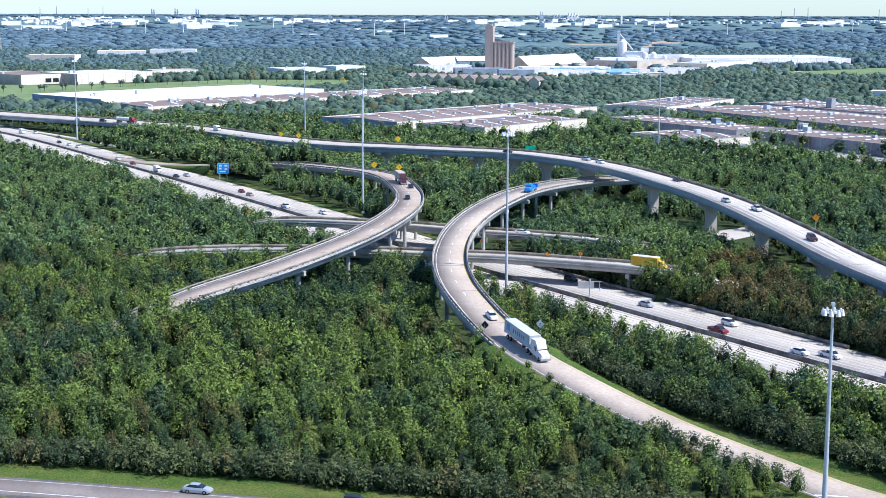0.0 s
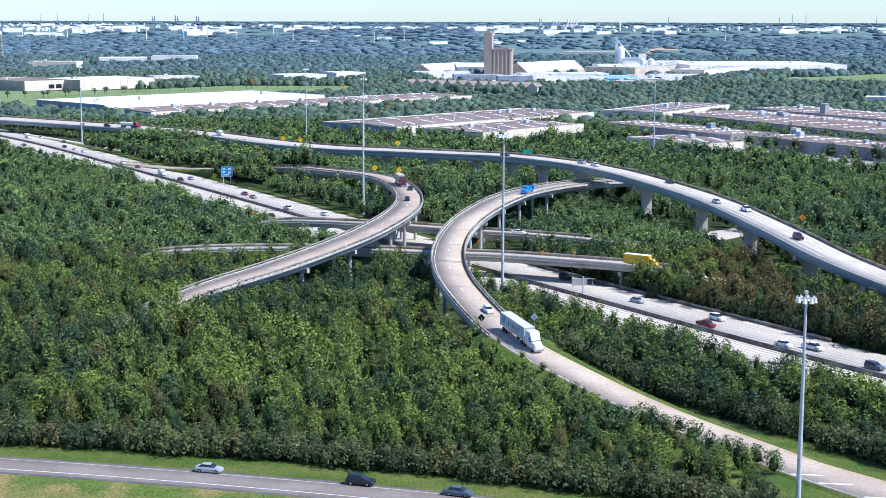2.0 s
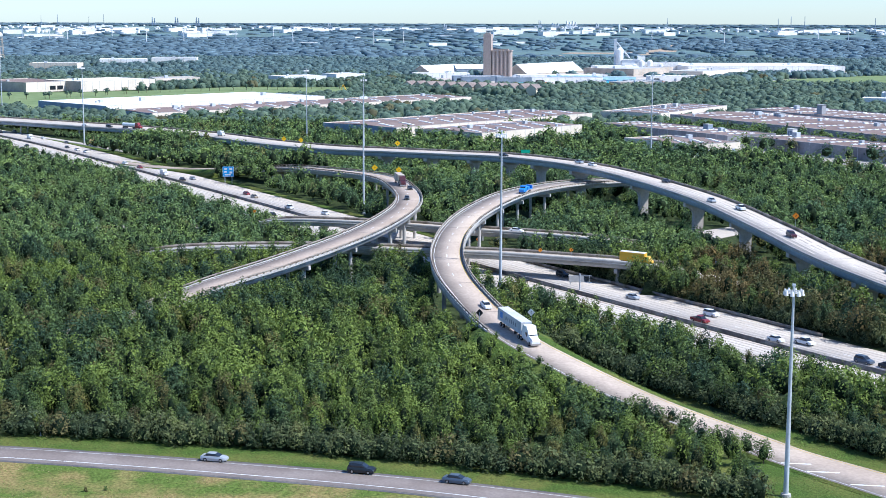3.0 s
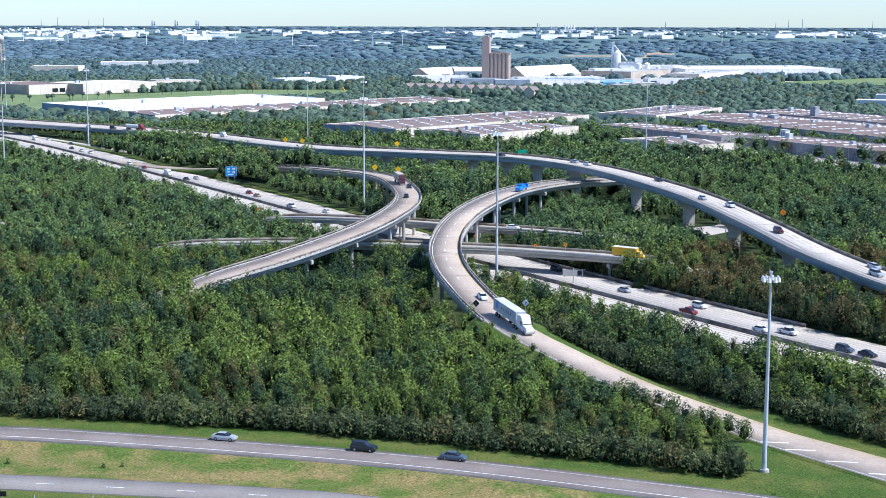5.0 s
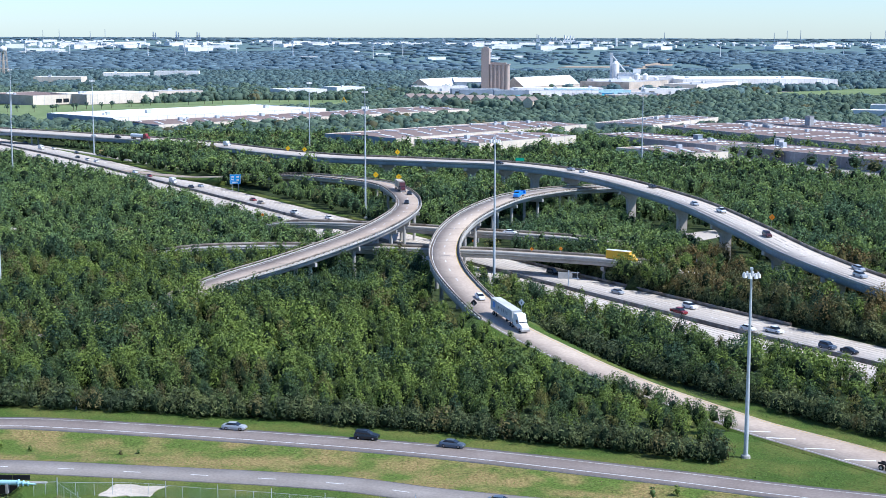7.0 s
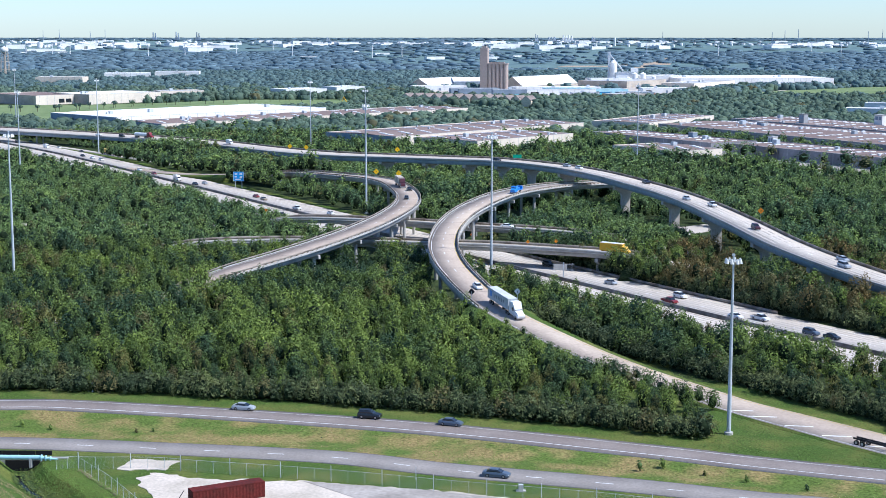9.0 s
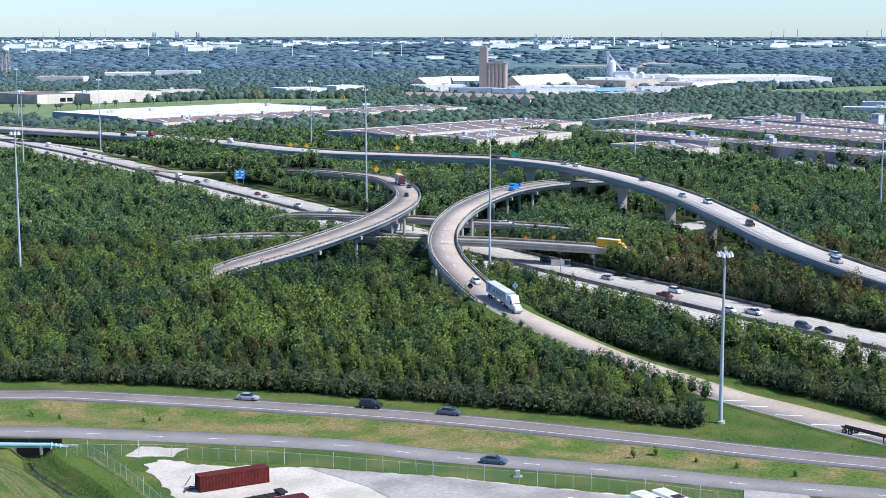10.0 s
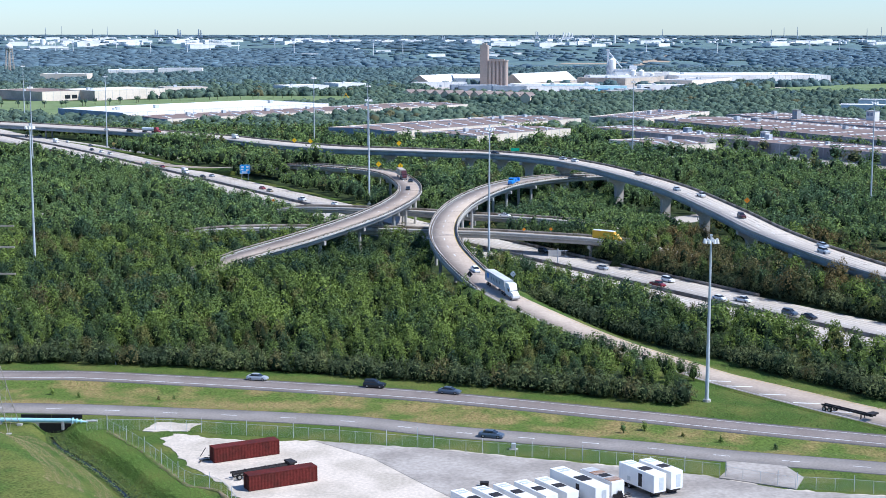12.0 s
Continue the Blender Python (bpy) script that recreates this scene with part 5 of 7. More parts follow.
def pad(name, outline, top, thick, mat, label, category, kind="structure", ragged=0.0):
    """A flat piece of ground with an outline in plan; ragged: how far its edge wanders."""
    if ragged:
        fine = []
        for (x0, y0), (x1, y1) in zip(outline, outline[1:] + outline[:1]):
            n = max(1, int(math.hypot(x1 - x0, y1 - y0) / 0.9))
            for q in range(n):
                x, y = x0 + (x1 - x0) * q / n, y0 + (y1 - y0) * q / n
                fine.append((x + ragged * noise.noise((x * 0.45, y * 0.45, 2)), y + ragged * noise.noise((x * 0.45, y * 0.45, 8))))
        outline = fine
    bm = bmesh.new()
    up = [bm.verts.new((x, y, top)) for x, y in outline]
    lo = [bm.verts.new((x, y, top - thick)) for x, y in outline]
    bm.faces.new(up)
    bm.faces.new(lo[::-1])
    for k in range(len(outline)):
        k2 = (k + 1) % len(outline)
        bm.faces.new((up[k], lo[k], lo[k2], up[k2]))
    bmesh.ops.recalc_face_normals(bm, faces=bm.faces)
    bmesh.ops.triangulate(bm, faces=bm.faces)
    return tagged(part(name, bm, mat), label, category, kind=kind)


pad("field", FIELDS[0], 0.3, 0.6, M_FIELD, "mown green field before the factories", "field")
pad("field", FIELDS[1], 0.3, 0.6, M_FIELD, "light green meadow beside the warehouses", "field")
pad("pavement", [(-95, 1830), (-40, 1690), (0, 1612), (160, 1600), (330, 1640), (420, 1850), (560, 2080), (480, 2160), (290, 2160), (186, 2225), (51, 2120), (-75, 1985)], 0.25, 0.6, M_PALE, "concrete yards of the industrial estate", "pavement")
pad("pavement", [(80, 960), (125, 850), (195, 720), (330, 740), (345, 880), (262, 1150), (200, 1130), (140, 1070)], 0.2, 0.5, M_SLAB, "concrete yards between the warehouses", "pavement")
pad("service_road", [(70, 484), (82, 486), (100, 507), (112, 520), (104, 528), (90, 516), (72, 500)], 0.12, 0.4, M_PALE, "pale concrete service road under the flyover", "road")
pad("pavement", [(-226, 1018), (10, 1262), (-8, 1280), (-240, 1036)], 0.2, 0.5, M_SLAB, "concrete dock apron beside the long warehouse", "pavement")
pad("pavement", [(-352, 1590), (-290, 1590), (-270, 1650), (-340, 1660)], 0.22, 0.5, M_SLAB, "pale parking court of the office block", "pavement")

for u0, u1, d0, d1 in ((0.098, 0.118, 3050, 3400), (0.116, 0.136, 3350, 4300), (0.06, 0.10, 3150, 3260), (0.0, 0.055, 2950, 3010)):
    outline = []
    for u, far in ((u0, d0), (u1, d0), (u1 + 0.006, d1), (u0 + 0.006, d1)):
        x, y, _ = far_spot(u, far)
        outline.append((x, y))
    bm = bmesh.new()
    up = [bm.verts.new((x, y, far_z(x, y) + 0.5)) for x, y in outline]
    lo = [bm.verts.new((x, y, far_z(x, y) - 1.0)) for x, y in outline]
    bm.faces.new(up)
    bm.faces.new(lo[::-1])
    for k in range(4):
        bm.faces.new((up[k], lo[k], lo[(k + 1) % 4], up[(k + 1) % 4]))
    bmesh.ops.recalc_face_normals(bm, faces=bm.faces)
    tagged(part("dirt_road", bm, M_DIRT), "bare tan haul road beyond the cement works", "road", kind="structure")
strip_line = curve([(-65.3, 184.4, 0), (-57.7, 174, 0), (-50, 161.5, 0), (-43.7, 151.1, 0), (-37.3, 146.6, 0), (-30, 128, 0)], 1.0)
part("soil_strip", sweep("soil_strip", strip_line, strip(-0.75 - 0.5 * wander(strip_line[:, :2], 0.35, 1.0), 0.15 + 0.25 * wander(strip_line[:, :2], 0.5, 6.0), 0.07, 0.3)), M_SOIL)
tagged(scene.objects["soil_strip"], "strip of bare soil along the chain-link fence", "soil", kind="structure")

# ---- horizon: tanks, stacks, transmission poles ----
def tank(r, h):
    t = empty("storage_tank", label="white cylindrical storage tank on the horizon", category="tank", group="storage tanks on the horizon")
    part("shell", rod(bmesh.new(), (0, 0, 0), (0, 0, h), r, seg=18), M_WHITE, t)
    part("roof", rod(bmesh.new(), (0, 0, h), (0, 0, h + r * 0.12), r * 1.01, r * 0.2, 18), M_WHITE, t)
    return t


tank_models = [tank(22, 17), tank(30, 18), tank(14, 22)]
first = [True] * 3
for u0, u1, d0, d1, n in ((-0.31, -0.20, 6600, 8600, 40), (-0.33, -0.13, 9000, 14000, 60), (-0.13, 0.03, 8600, 9800, 46), (0.01, 0.14, 7400, 12500, 66), (0.14, 0.20, 8000, 12000, 18), (0.205, 0.31, 7200, 11000, 54)):
    for k in range(n):
        x, y, size_ = far_spot(rng.uniform(u0, u1), rng.uniform(d0, d1))
        q = rng.randrange(3)
        m = pose(x, y, far_z(x, y)) @ Matrix.Diagonal((size_, size_, size_, 1))
        if first[q]:
            tank_models[q].matrix_basis = m
            first[q] = False
        else:
            copy_thing(tank_models[q], m)
for k in range(132):
    u0, u1, d0, d1 = ((-0.31, -0.17, 5600, 8600), (-0.31, -0.1, 7000, 12000), (0.0, 0.13, 6500, 11000), (0.2, 0.31, 6800, 10500), (-0.31, 0.31, 3600, 7000), (-0.14, 0.02, 8200, 9600))[k % 6]
    x, y, size_ = far_spot(rng.uniform(u0, u1), rng.uniform(d0, d1))
    if k % 6 == 4:
        size_ *= 0.4
    L, W, h = rng.uniform(40, 150) * size_, rng.uniform(30, 60) * size_, rng.uniform(10, 20) * size_
    b = empty("far_building", (x, y, far_z(x, y)), "white industrial building near the horizon", "building", "buildings near the horizon")
    b.rotation_euler = (0, 0, rng.uniform(0.3, 0.9))
    part("wall", boxes(((0, 0, h / 2 - 1), (L, W, h + 2))), M_WHITE, b)
    part("roof", boxes(((0, 0, h + 0.15), (L + 0.6, W + 0.6, 0.3))), rng.choice((M_WHITE, M_WHITE, M_GREYROOF)), b)


def stack_cluster(u, far, h, n, r, mat, label):
    x, y, size_ = far_spot(u, far)
    c = empty("refinery_tower", (x, y, far_z(x, y) - 1), label, "tower", "towers on the horizon")
    c.scale = (size_, size_, size_)
    for k in range(n):
        hh = h * (1 - 0.1 * (k % 2))
        part("column", rod(bmesh.new(), (k * r * 3.4, 0, 0), (k * r * 3.4, 0, hh), r, r * 0.85, 12), mat, c)
    if n > 1:
        part("platform", boxes(((n * r * 1.7 - r * 1.7, 0, h * 0.55), (n * r * 3.4, r * 2, 3)), ((n * r * 1.7 - r * 1.7, 0, h * 0.2), (n * r * 3.6, r * 3.4, h * 0.4))), mat, c)


for u, far, h, n, r, mat in ((-0.2125, 14000, 82, 2, 6, M_BLUEWALL), (-0.197, 14000, 84, 2, 6, M_BLUEWALL), (-0.183, 14000, 82, 2, 6, M_BLUEWALL), (0.0635, 11500, 58, 4, 6.5, M_WHITE), (0.045, 11800, 66, 2, 4, M_GALV), (0.054, 11600, 44, 3, 6, M_GALV), (0.083, 11000, 46, 2, 4, M_GALV), (-0.095, 12000, 40, 2, 4, M_GALV), (0.098, 8200, 46, 1, 7, M_WHITE), (-0.018, 9500, 40, 2, 3.5, M_GALV)):
    stack_cluster(u, far, h, n, r, mat, "distant refinery columns with platforms")
for u, far, h in ((-0.287, 14500, 98), (-0.276, 14500, 112), (-0.245, 14500, 108), (-0.255, 14500, 90), (0.2115, 12000, 100), (0.2205, 12000, 104), (0.267, 12500, 92), (0.2765, 12500, 104), (0.28, 12500, 100), (0.203, 12000, 82), (0.13, 12500, 84)):
    x, y, size_ = far_spot(u, far)
    c = empty("flare_stack", (x, y, far_z(x, y) - 1), "slim dark flare stack on the hazy horizon", "chimney", "flare stacks")
    c.scale = (size_, size_, size_)
    part("stack", rod(bmesh.new(), (0, 0, 0), (0, 0, h), 4.0, 1.6, 8), M_BLUEWALL, c)
    part("footing", boxes(((0, 0, 2), (14, 14, 6))), M_GALV, c)
for k, (u, far) in enumerate(((-0.27, 4500), (-0.217, 4300), (-0.192, 4350), (-0.157, 4600), (-0.119, 4400), (-0.065, 4000), (-0.045, 4200), (-0.24, 5200), (-0.282, 4700), (-0.176, 5100), (-0.132, 5300), (0.01, 4800), (0.12, 4600), (0.168, 4300), (0.23, 5000), (0.25, 5100), (-0.30, 4700))):
    x, y, size_ = far_spot(u, far)
    t = empty("transmission_pole", (x, y, far_z(x, y)), "pale steel transmission pole with cross arms", "utility pole", "transmission poles")
    t.scale = (size_, size_, size_)
    part("pole", rod(bmesh.new(), (0, 0, -1), (0, 0, 38), 1.5, 0.9, 8), M_WHITE, t)
    part("crossarm", boxes(((0, 0, 35), (9, 0.8, 0.8)), ((0, 0, 30), (10, 0.8, 0.8))), M_WHITE, t)
wt = empty("water_tower", (-777, 2450, 0), "pale water tower with a round tank on braced legs", "water tower")
bm = bmesh.new()
bmesh.ops.create_uvsphere(bm, u_segments=20, v_segments=12, radius=6.6, matrix=pose(0, 0, 44) @ Matrix.Diagonal((1, 1, 0.85, 1)))
rod(bm, (0, 0, 49), (0, 0, 51), 2.0, 0.4, 12)
part("tank", bm, M_WHITE, wt)
for k in range(6):
    a, a2 = k * math.pi / 3, (k + 1) * math.pi / 3
    part("leg", rod(bmesh.new(), (math.cos(a) * 8.5, math.sin(a) * 8.5, 0), (math.cos(a) * 5.6, math.sin(a) * 5.6, 42), 0.5, seg=6), M_TANWALL, wt)
    bm = bmesh.new()
    for z in (12, 25, 36):
        r = 8.5 - z * 0.07
        rod(bm, (math.cos(a) * r, math.sin(a) * r, z), (math.cos(a2) * r, math.sin(a2) * r, z), 0.3, seg=5)
    part("brace", bm, M_TANWALL, wt)
part("riser", rod(bmesh.new(), (0, 0, 0), (0, 0, 40), 1.2, seg=10), M_TANWALL, wt)

# ---- high masts ----


def high_mast(h):
    t = empty("high_mast_light", label="tall galvanised high-mast light with a ring of floodlights", category="street lamp", group="high-mast lights")
    part("foundation", rod(bmesh.new(), (0, 0, -0.4), (0, 0, 0.5), 0.9, 0.8, 14), M_BEAM, t, "round concrete foundation")
    bm = rod(bmesh.new(), (0, 0, 0.45), (0, 0, h * 0.34), 0.42, 0.34, 14)
    rod(bm, (0, 0, h * 0.34 - 0.1), (0, 0, h * 0.68), 0.33, 0.26, 14)
    rod(bm, (0, 0, h * 0.68 - 0.1), (0, 0, h), 0.25, 0.17, 14)
    part("pole", bm, M_GALV, t)
    bm = bmesh.new()
    n = 24
    for k in range(n):
        a, b = 2 * math.pi * k / n, 2 * math.pi * (k + 1) / n
        rod(bm, (math.cos(a) * 0.95, math.sin(a) * 0.95, h - 0.9), (math.cos(b) * 0.95, math.sin(b) * 0.95, h - 0.9), 0.06, seg=5)
    for k in range(4):
        a = k * math.pi / 2
        rod(bm, (0, 0, h - 0.9), (math.cos(a) * 0.95, math.sin(a) * 0.95, h - 0.9), 0.032, seg=5)
    part("ring", bm, M_GALV, t)
    part("head", boxes(((0, 0, h + 0.08), (0.5, 0.5, 0.36))), M_GALV, t, "pale hoisting head")
    me = None
    for k in range(8):
        a = 2 * math.pi * (k + 0.5) / 8
        if me is None:
            bm = rod(bmesh.new(), (0, 0, -0.55), (0, 0, 0.1), 0.36, 0.22, 12)
            rod(bm, (0, 0, 0.1), (0, 0, 0.35), 0.16, 0.14, 8)
            lamp = part("floodlight", bm, M_WHITE, t)
            me = lamp.data
        else:
            lamp = part("floodlight", me, None, t)
        lamp.location = (math.cos(a) * 1.35, math.sin(a) * 1.35, h - 0.95)
    return t


mast_46, mast_34 = high_mast(46), high_mast(34.2)
mast_34.matrix_basis = pose(51.4, 209.3, 0)
MASTS = [(8.9, 369), (-40.4, 552), (-93.6, 838), (97.5, 782), (-229.7, 866), (-133, 371), (-224.5, 684), (-358, 1120), (171.3, 538.6), (-51.5, 709)]
mast_46.matrix_basis = pose(*MASTS[0], 0, 0, 0, 10)
for k, (x, y) in enumerate(MASTS[1:]):
    copy_thing(mast_46, pose(x, y, 0, 0, 0, 20 * k))

# ---- signs ----


def warning_sign(x, y, z, mat, size=1.2, height=2.6, turn=0, post=True, label="yellow diamond warning sign on a post"):
    s = empty("warning_sign", (x, y, z), label, "road sign", "warning signs")
    s.rotation_euler = (0, 0, radians(turn))
    bm = boxes(((0, 0, 0), (size, 0.03, size)))
    bmesh.ops.bevel(bm, geom=[e for e in bm.edges if abs(e.verts[0].co.y - e.verts[1].co.y) > 0.01], offset=0.1, segments=2, affect="EDGES")
    bmesh.ops.transform(bm, matrix=pose(0, 0, height, 0, 45, 0), verts=bm.verts)
    part("panel", bm, mat, s)
    part("post", boxes(((0, 0.05, height / 2 - 0.2), (0.08, 0.06, height + 0.6))), M_GALV, s)
    part("symbol", boxes(((0, -0.022, height - 0.1), (0.12, 0.01, 0.5)), ((0.12, -0.022, height + 0.14), (0.3, 0.01, 0.12))), M_BLACK, s)
    return s


warning_sign(14.7, 311, 6.9, M_WHITE, 1.25, 2.6, -18, label="weathered pale diamond sign at the ramp's edge")
warning_sign(3.0, 306.5, 7.6, M_DARK, 1.25, 2.6, 160, label="back of a diamond sign at the ramp's edge")
for x, y, z, o in ((-93.5, 731, 11.3, 0), (-83, 715, 12, 0), (-33, 668, 14.6, 0), (-39, 596.5, 10.8, 1), (-28.5, 586, 11.0, 1)):
    warning_sign(x, y, z, M_YELLOW, 1.9, 3.2 if not o else 2.8, 0)
warning_sign(98.8, 427, 13.2, M_ORANGE, 1.5, 3.4, -10, label="orange diamond work sign above the flyover parapet")
for x, y, z in ((-178, 795, 0), (3.3, 472.5, 0), (-74, 492, 6.5), (30, 405.5, 7), (21, 404.5, 7)):
    warning_sign(x, y, z, M_ORANGE, 0.9, 2.2, 0, label="small orange work sign")

guide = empty("guide_sign", (-109.5, 655, 0), "large blue guide sign with white lettering on two posts", "road sign")
part("panel", boxes(((0, 0, 5.6), (5.2, 0.1, 4.6))), M_BLUESIGN, guide)
part("border", boxes(((0, -0.06, 7.75), (5.0, 0.02, 0.1)), ((0, -0.06, 3.45), (5.0, 0.02, 0.1)), ((-2.45, -0.06, 5.6), (0.1, 0.02, 4.3)), ((2.45, -0.06, 5.6), (0.1, 0.02, 4.3))), M_PAINT, guide)
for x, z, w, h in ((-1.2, 6.8, 1.2, 0.8), (1.2, 6.8, 1.3, 0.8), (-1.3, 5.5, 1.1, 0.7), (1.2, 5.2, 1.2, 0.9), (-0.2, 4.2, 2.8, 0.5)):
    part("lettering_bar", boxes(((x, -0.06, z), (w, 0.02, h))), M_PAINT, guide, "white bar of lettering")
for s in (-2, 2):
    part("post", boxes(((s * 0.8, 0.15, 3.8), (0.25, 0.25, 7.8))), M_GALV, guide)
small_guide = empty("guide_sign", (24.5, 624, 16.2), "small green guide sign above the flyover parapet", "road sign")
part("panel", boxes(((0, 0, 2.0), (4.0, 0.08, 1.5))), M_GREENSIGN, small_guide)
for s in (-1.4, 1.4):
    part("post", boxes(((s, 0.1, 0.8), (0.12, 0.12, 2.6))), M_GALV, small_guide)
gantry = empty("sign_structure", (31.5, 390.5, -2.2), "grey cantilever sign structure seen edge-on over the freeway", "sign gantry")
part("mast", rod(bmesh.new(), (0, 0, 0), (0, 0, 7), 0.22, 0.18, 10), M_GALV, gantry)
part("panel_frame", boxes(((0, 0, 6.4), (6.5, 0.15, 0.12)), ((0, 0, 4.6), (6.5, 0.15, 0.12)), ((-2.6, 0, 5.3), (0.12, 0.15, 2.6)), ((0, 0, 5.3), (0.12, 0.15, 2.6)), ((2.6, 0, 5.3), (0.12, 0.15, 2.6))), M_GALV, gantry)
part("panel", boxes(((-1.0, -0.1, 5.5), (4.2, 0.06, 1.9))), M_BEAM, gantry)

# ---- vehicles ----
PAINT = {}
for name, c in (("white", (0.75, 0.75, 0.74)), ("silver", (0.42, 0.44, 0.46)), ("grey", (0.10, 0.13, 0.17)), ("dark", (0.015, 0.018, 0.022)), ("red", (0.22, 0.02, 0.025)), ("maroon", (0.06, 0.012, 0.016)), ("blue", (0.03, 0.22, 0.62)), ("tan", (0.30, 0.24, 0.17)), ("yellow", (0.75, 0.42, 0.03))):
    PAINT[name] = material(name + " car paint", c, 0.3, metal=0.2 if name in ("silver", "grey") else 0.0, spec=0.6)
M_LAMP = material("headlamp glass", (0.8, 0.82, 0.85), 0.15)
M_TAIL = material("red tail lamp", (0.35, 0.01, 0.01), 0.3)
M_RIM = material("alloy rim", (0.45, 0.45, 0.46), 0.35, metal=0.8)


def loft(sections):
    """A closed body from cross-sections (x, half width low, half width high, z low, z high)."""
    bm = bmesh.new()
    rings = []
    for x, w0, w1, z0, z1 in sections:
        rings.append([bm.verts.new(c) for c in ((x, -w0, z0), (x, -w0, z0 + (z1 - z0) * 0.55), (x, -w1, z1), (x, w1, z1), (x, w0, z0 + (z1 - z0) * 0.55), (x, w0, z0))])
    for a, b in zip(rings, rings[1:]):
        for k in range(6):
            bm.faces.new((a[k], a[(k + 1) % 6], b[(k + 1) % 6], b[k]))
    bm.faces.new(rings[0][::-1])
    bm.faces.new(rings[-1])
    bmesh.ops.recalc_face_normals(bm, faces=bm.faces)
    return bm


WHEELS = {}


def wheels(car, places, r=0.33, w=0.22):
    for x, y in places:
        key = (r, w)
        if key not in WHEELS:
            bm = rod(bmesh.new(), (0, -w / 2, 0), (0, w / 2, 0), r, seg=14)
            bm2 = rod(bmesh.new(), (0, -w / 2 - 0.012, 0), (0, w / 2 + 0.012, 0), r * 0.58, seg=10)
            a, b = bpy.data.meshes.new("wheel"), bpy.data.meshes.new("rim")
            for m_, me_, mat_ in ((bm, a, M_BLACK), (bm2, b, M_RIM)):
                m_.to_mesh(me_)
                m_.free()
                me_.materials.append(mat_)
            WHEELS[key] = (a, b)
        a, b = WHEELS[key]
        tyre = part("wheel", a, None, car)
        tyre.location = (x, y, r)
        part("rim", b, None, tyre)


def lamps(car, front, rear, half, z):
    for s in (-1, 1):
        part("headlight", boxes(((front, s * half, z), (0.12, 0.34, 0.16))), M_LAMP, car)
        part("tail_light", boxes(((rear, s * half, z + 0.08), (0.08, 0.3, 0.18))), M_TAIL, car)


def sedan(color, label):
    c = empty("car", label=label, category="car", group="cars on the roads")
    part("body", loft([(-2.35, 0.74, 0.68, 0.34, 0.86), (-2.1, 0.88, 0.78, 0.24, 0.98), (-1.0, 0.91, 0.8, 0.2, 1.0), (0.9, 0.91, 0.8, 0.2, 0.98), (1.9, 0.86, 0.72, 0.24, 0.84), (2.35, 0.70, 0.58, 0.32, 0.68)]), PAINT[color], c)
    part("cabin_glass", loft([(-1.75, 0.74, 0.7, 0.9, 0.99), (-1.05, 0.76, 0.60, 0.9, 1.40), (0.25, 0.77, 0.61, 0.9, 1.41), (1.15, 0.74, 0.70, 0.9, 0.98)]), M_GLASS, c)
    part("roof", loft([(-1.15, 0.56, 0.50, 1.36, 1.43), (-0.5, 0.62, 0.55, 1.37, 1.46), (0.35, 0.60, 0.53, 1.36, 1.44)]), PAINT[color], c)
    lamps(c, 2.24, -2.3, 0.56, 0.58)
    wheels(c, [(x, s * 0.80) for x in (-1.4, 1.42) for s in (-1, 1)])
    return c


def suv(color, label):
    c = empty("car", label=label, category="car", group="cars on the roads")
    part("body", loft([(-2.3, 0.84, 0.8, 0.36, 1.06), (-2.1, 0.94, 0.86, 0.28, 1.12), (0.9, 0.95, 0.86, 0.26, 1.12), (1.8, 0.92, 0.8, 0.28, 1.02), (2.35, 0.80, 0.7, 0.36, 0.86)]), PAINT[color], c)
    part("cabin_glass", loft([(-2.22, 0.80, 0.74, 1.04, 1.14), (-1.9, 0.80, 0.66, 1.04, 1.68), (0.2, 0.82, 0.68, 1.04, 1.70), (1.1, 0.80, 0.74, 1.04, 1.14)]), M_GLASS, c)
    part("roof", loft([(-2.05, 0.64, 0.58, 1.64, 1.72), (-0.6, 0.70, 0.62, 1.65, 1.77), (0.3, 0.66, 0.58, 1.64, 1.73)]), PAINT[color], c)
    lamps(c, 2.26, -2.27, 0.62, 0.74)
    wheels(c, [(x, s * 0.84) for x in (-1.4, 1.42) for s in (-1, 1)], 0.37)
    return c


def pickup(color, label):
    c = empty("pickup_truck", label=label, category="pickup", group="cars on the roads")
    part("body", loft([(-2.9, 0.9, 0.88, 0.42, 1.05), (-0.7, 0.95, 0.88, 0.36, 1.06), (1.5, 0.95, 0.86, 0.36, 1.08), (2.2, 0.92, 0.8, 0.36, 1.02), (2.8, 0.84, 0.74, 0.42, 0.9)]), PAINT[color], c)
    part("cabin_glass", loft([(-0.75, 0.82, 0.76, 1.02, 1.10), (-0.6, 0.80, 0.66, 1.02, 1.72), (0.8, 0.82, 0.68, 1.02, 1.74), (1.55, 0.80, 0.74, 1.02, 1.12)]), M_GLASS, c)
    part("roof", loft([(-0.66, 0.64, 0.58, 1.68, 1.76), (0.1, 0.70, 0.62, 1.69, 1.80), (0.85, 0.66, 0.58, 1.68, 1.77)]), PAINT[color], c)
    part("bed", boxes(((-1.85, 0, 1.062), (1.95, 1.5, 0.02))), M_DARK, c)
    lamps(c, 2.72, -2.88, 0.66, 0.8)
    wheels(c, [(x, s * 0.86) for x in (-1.8, 1.75) for s in (-1, 1)], 0.39)
    return c


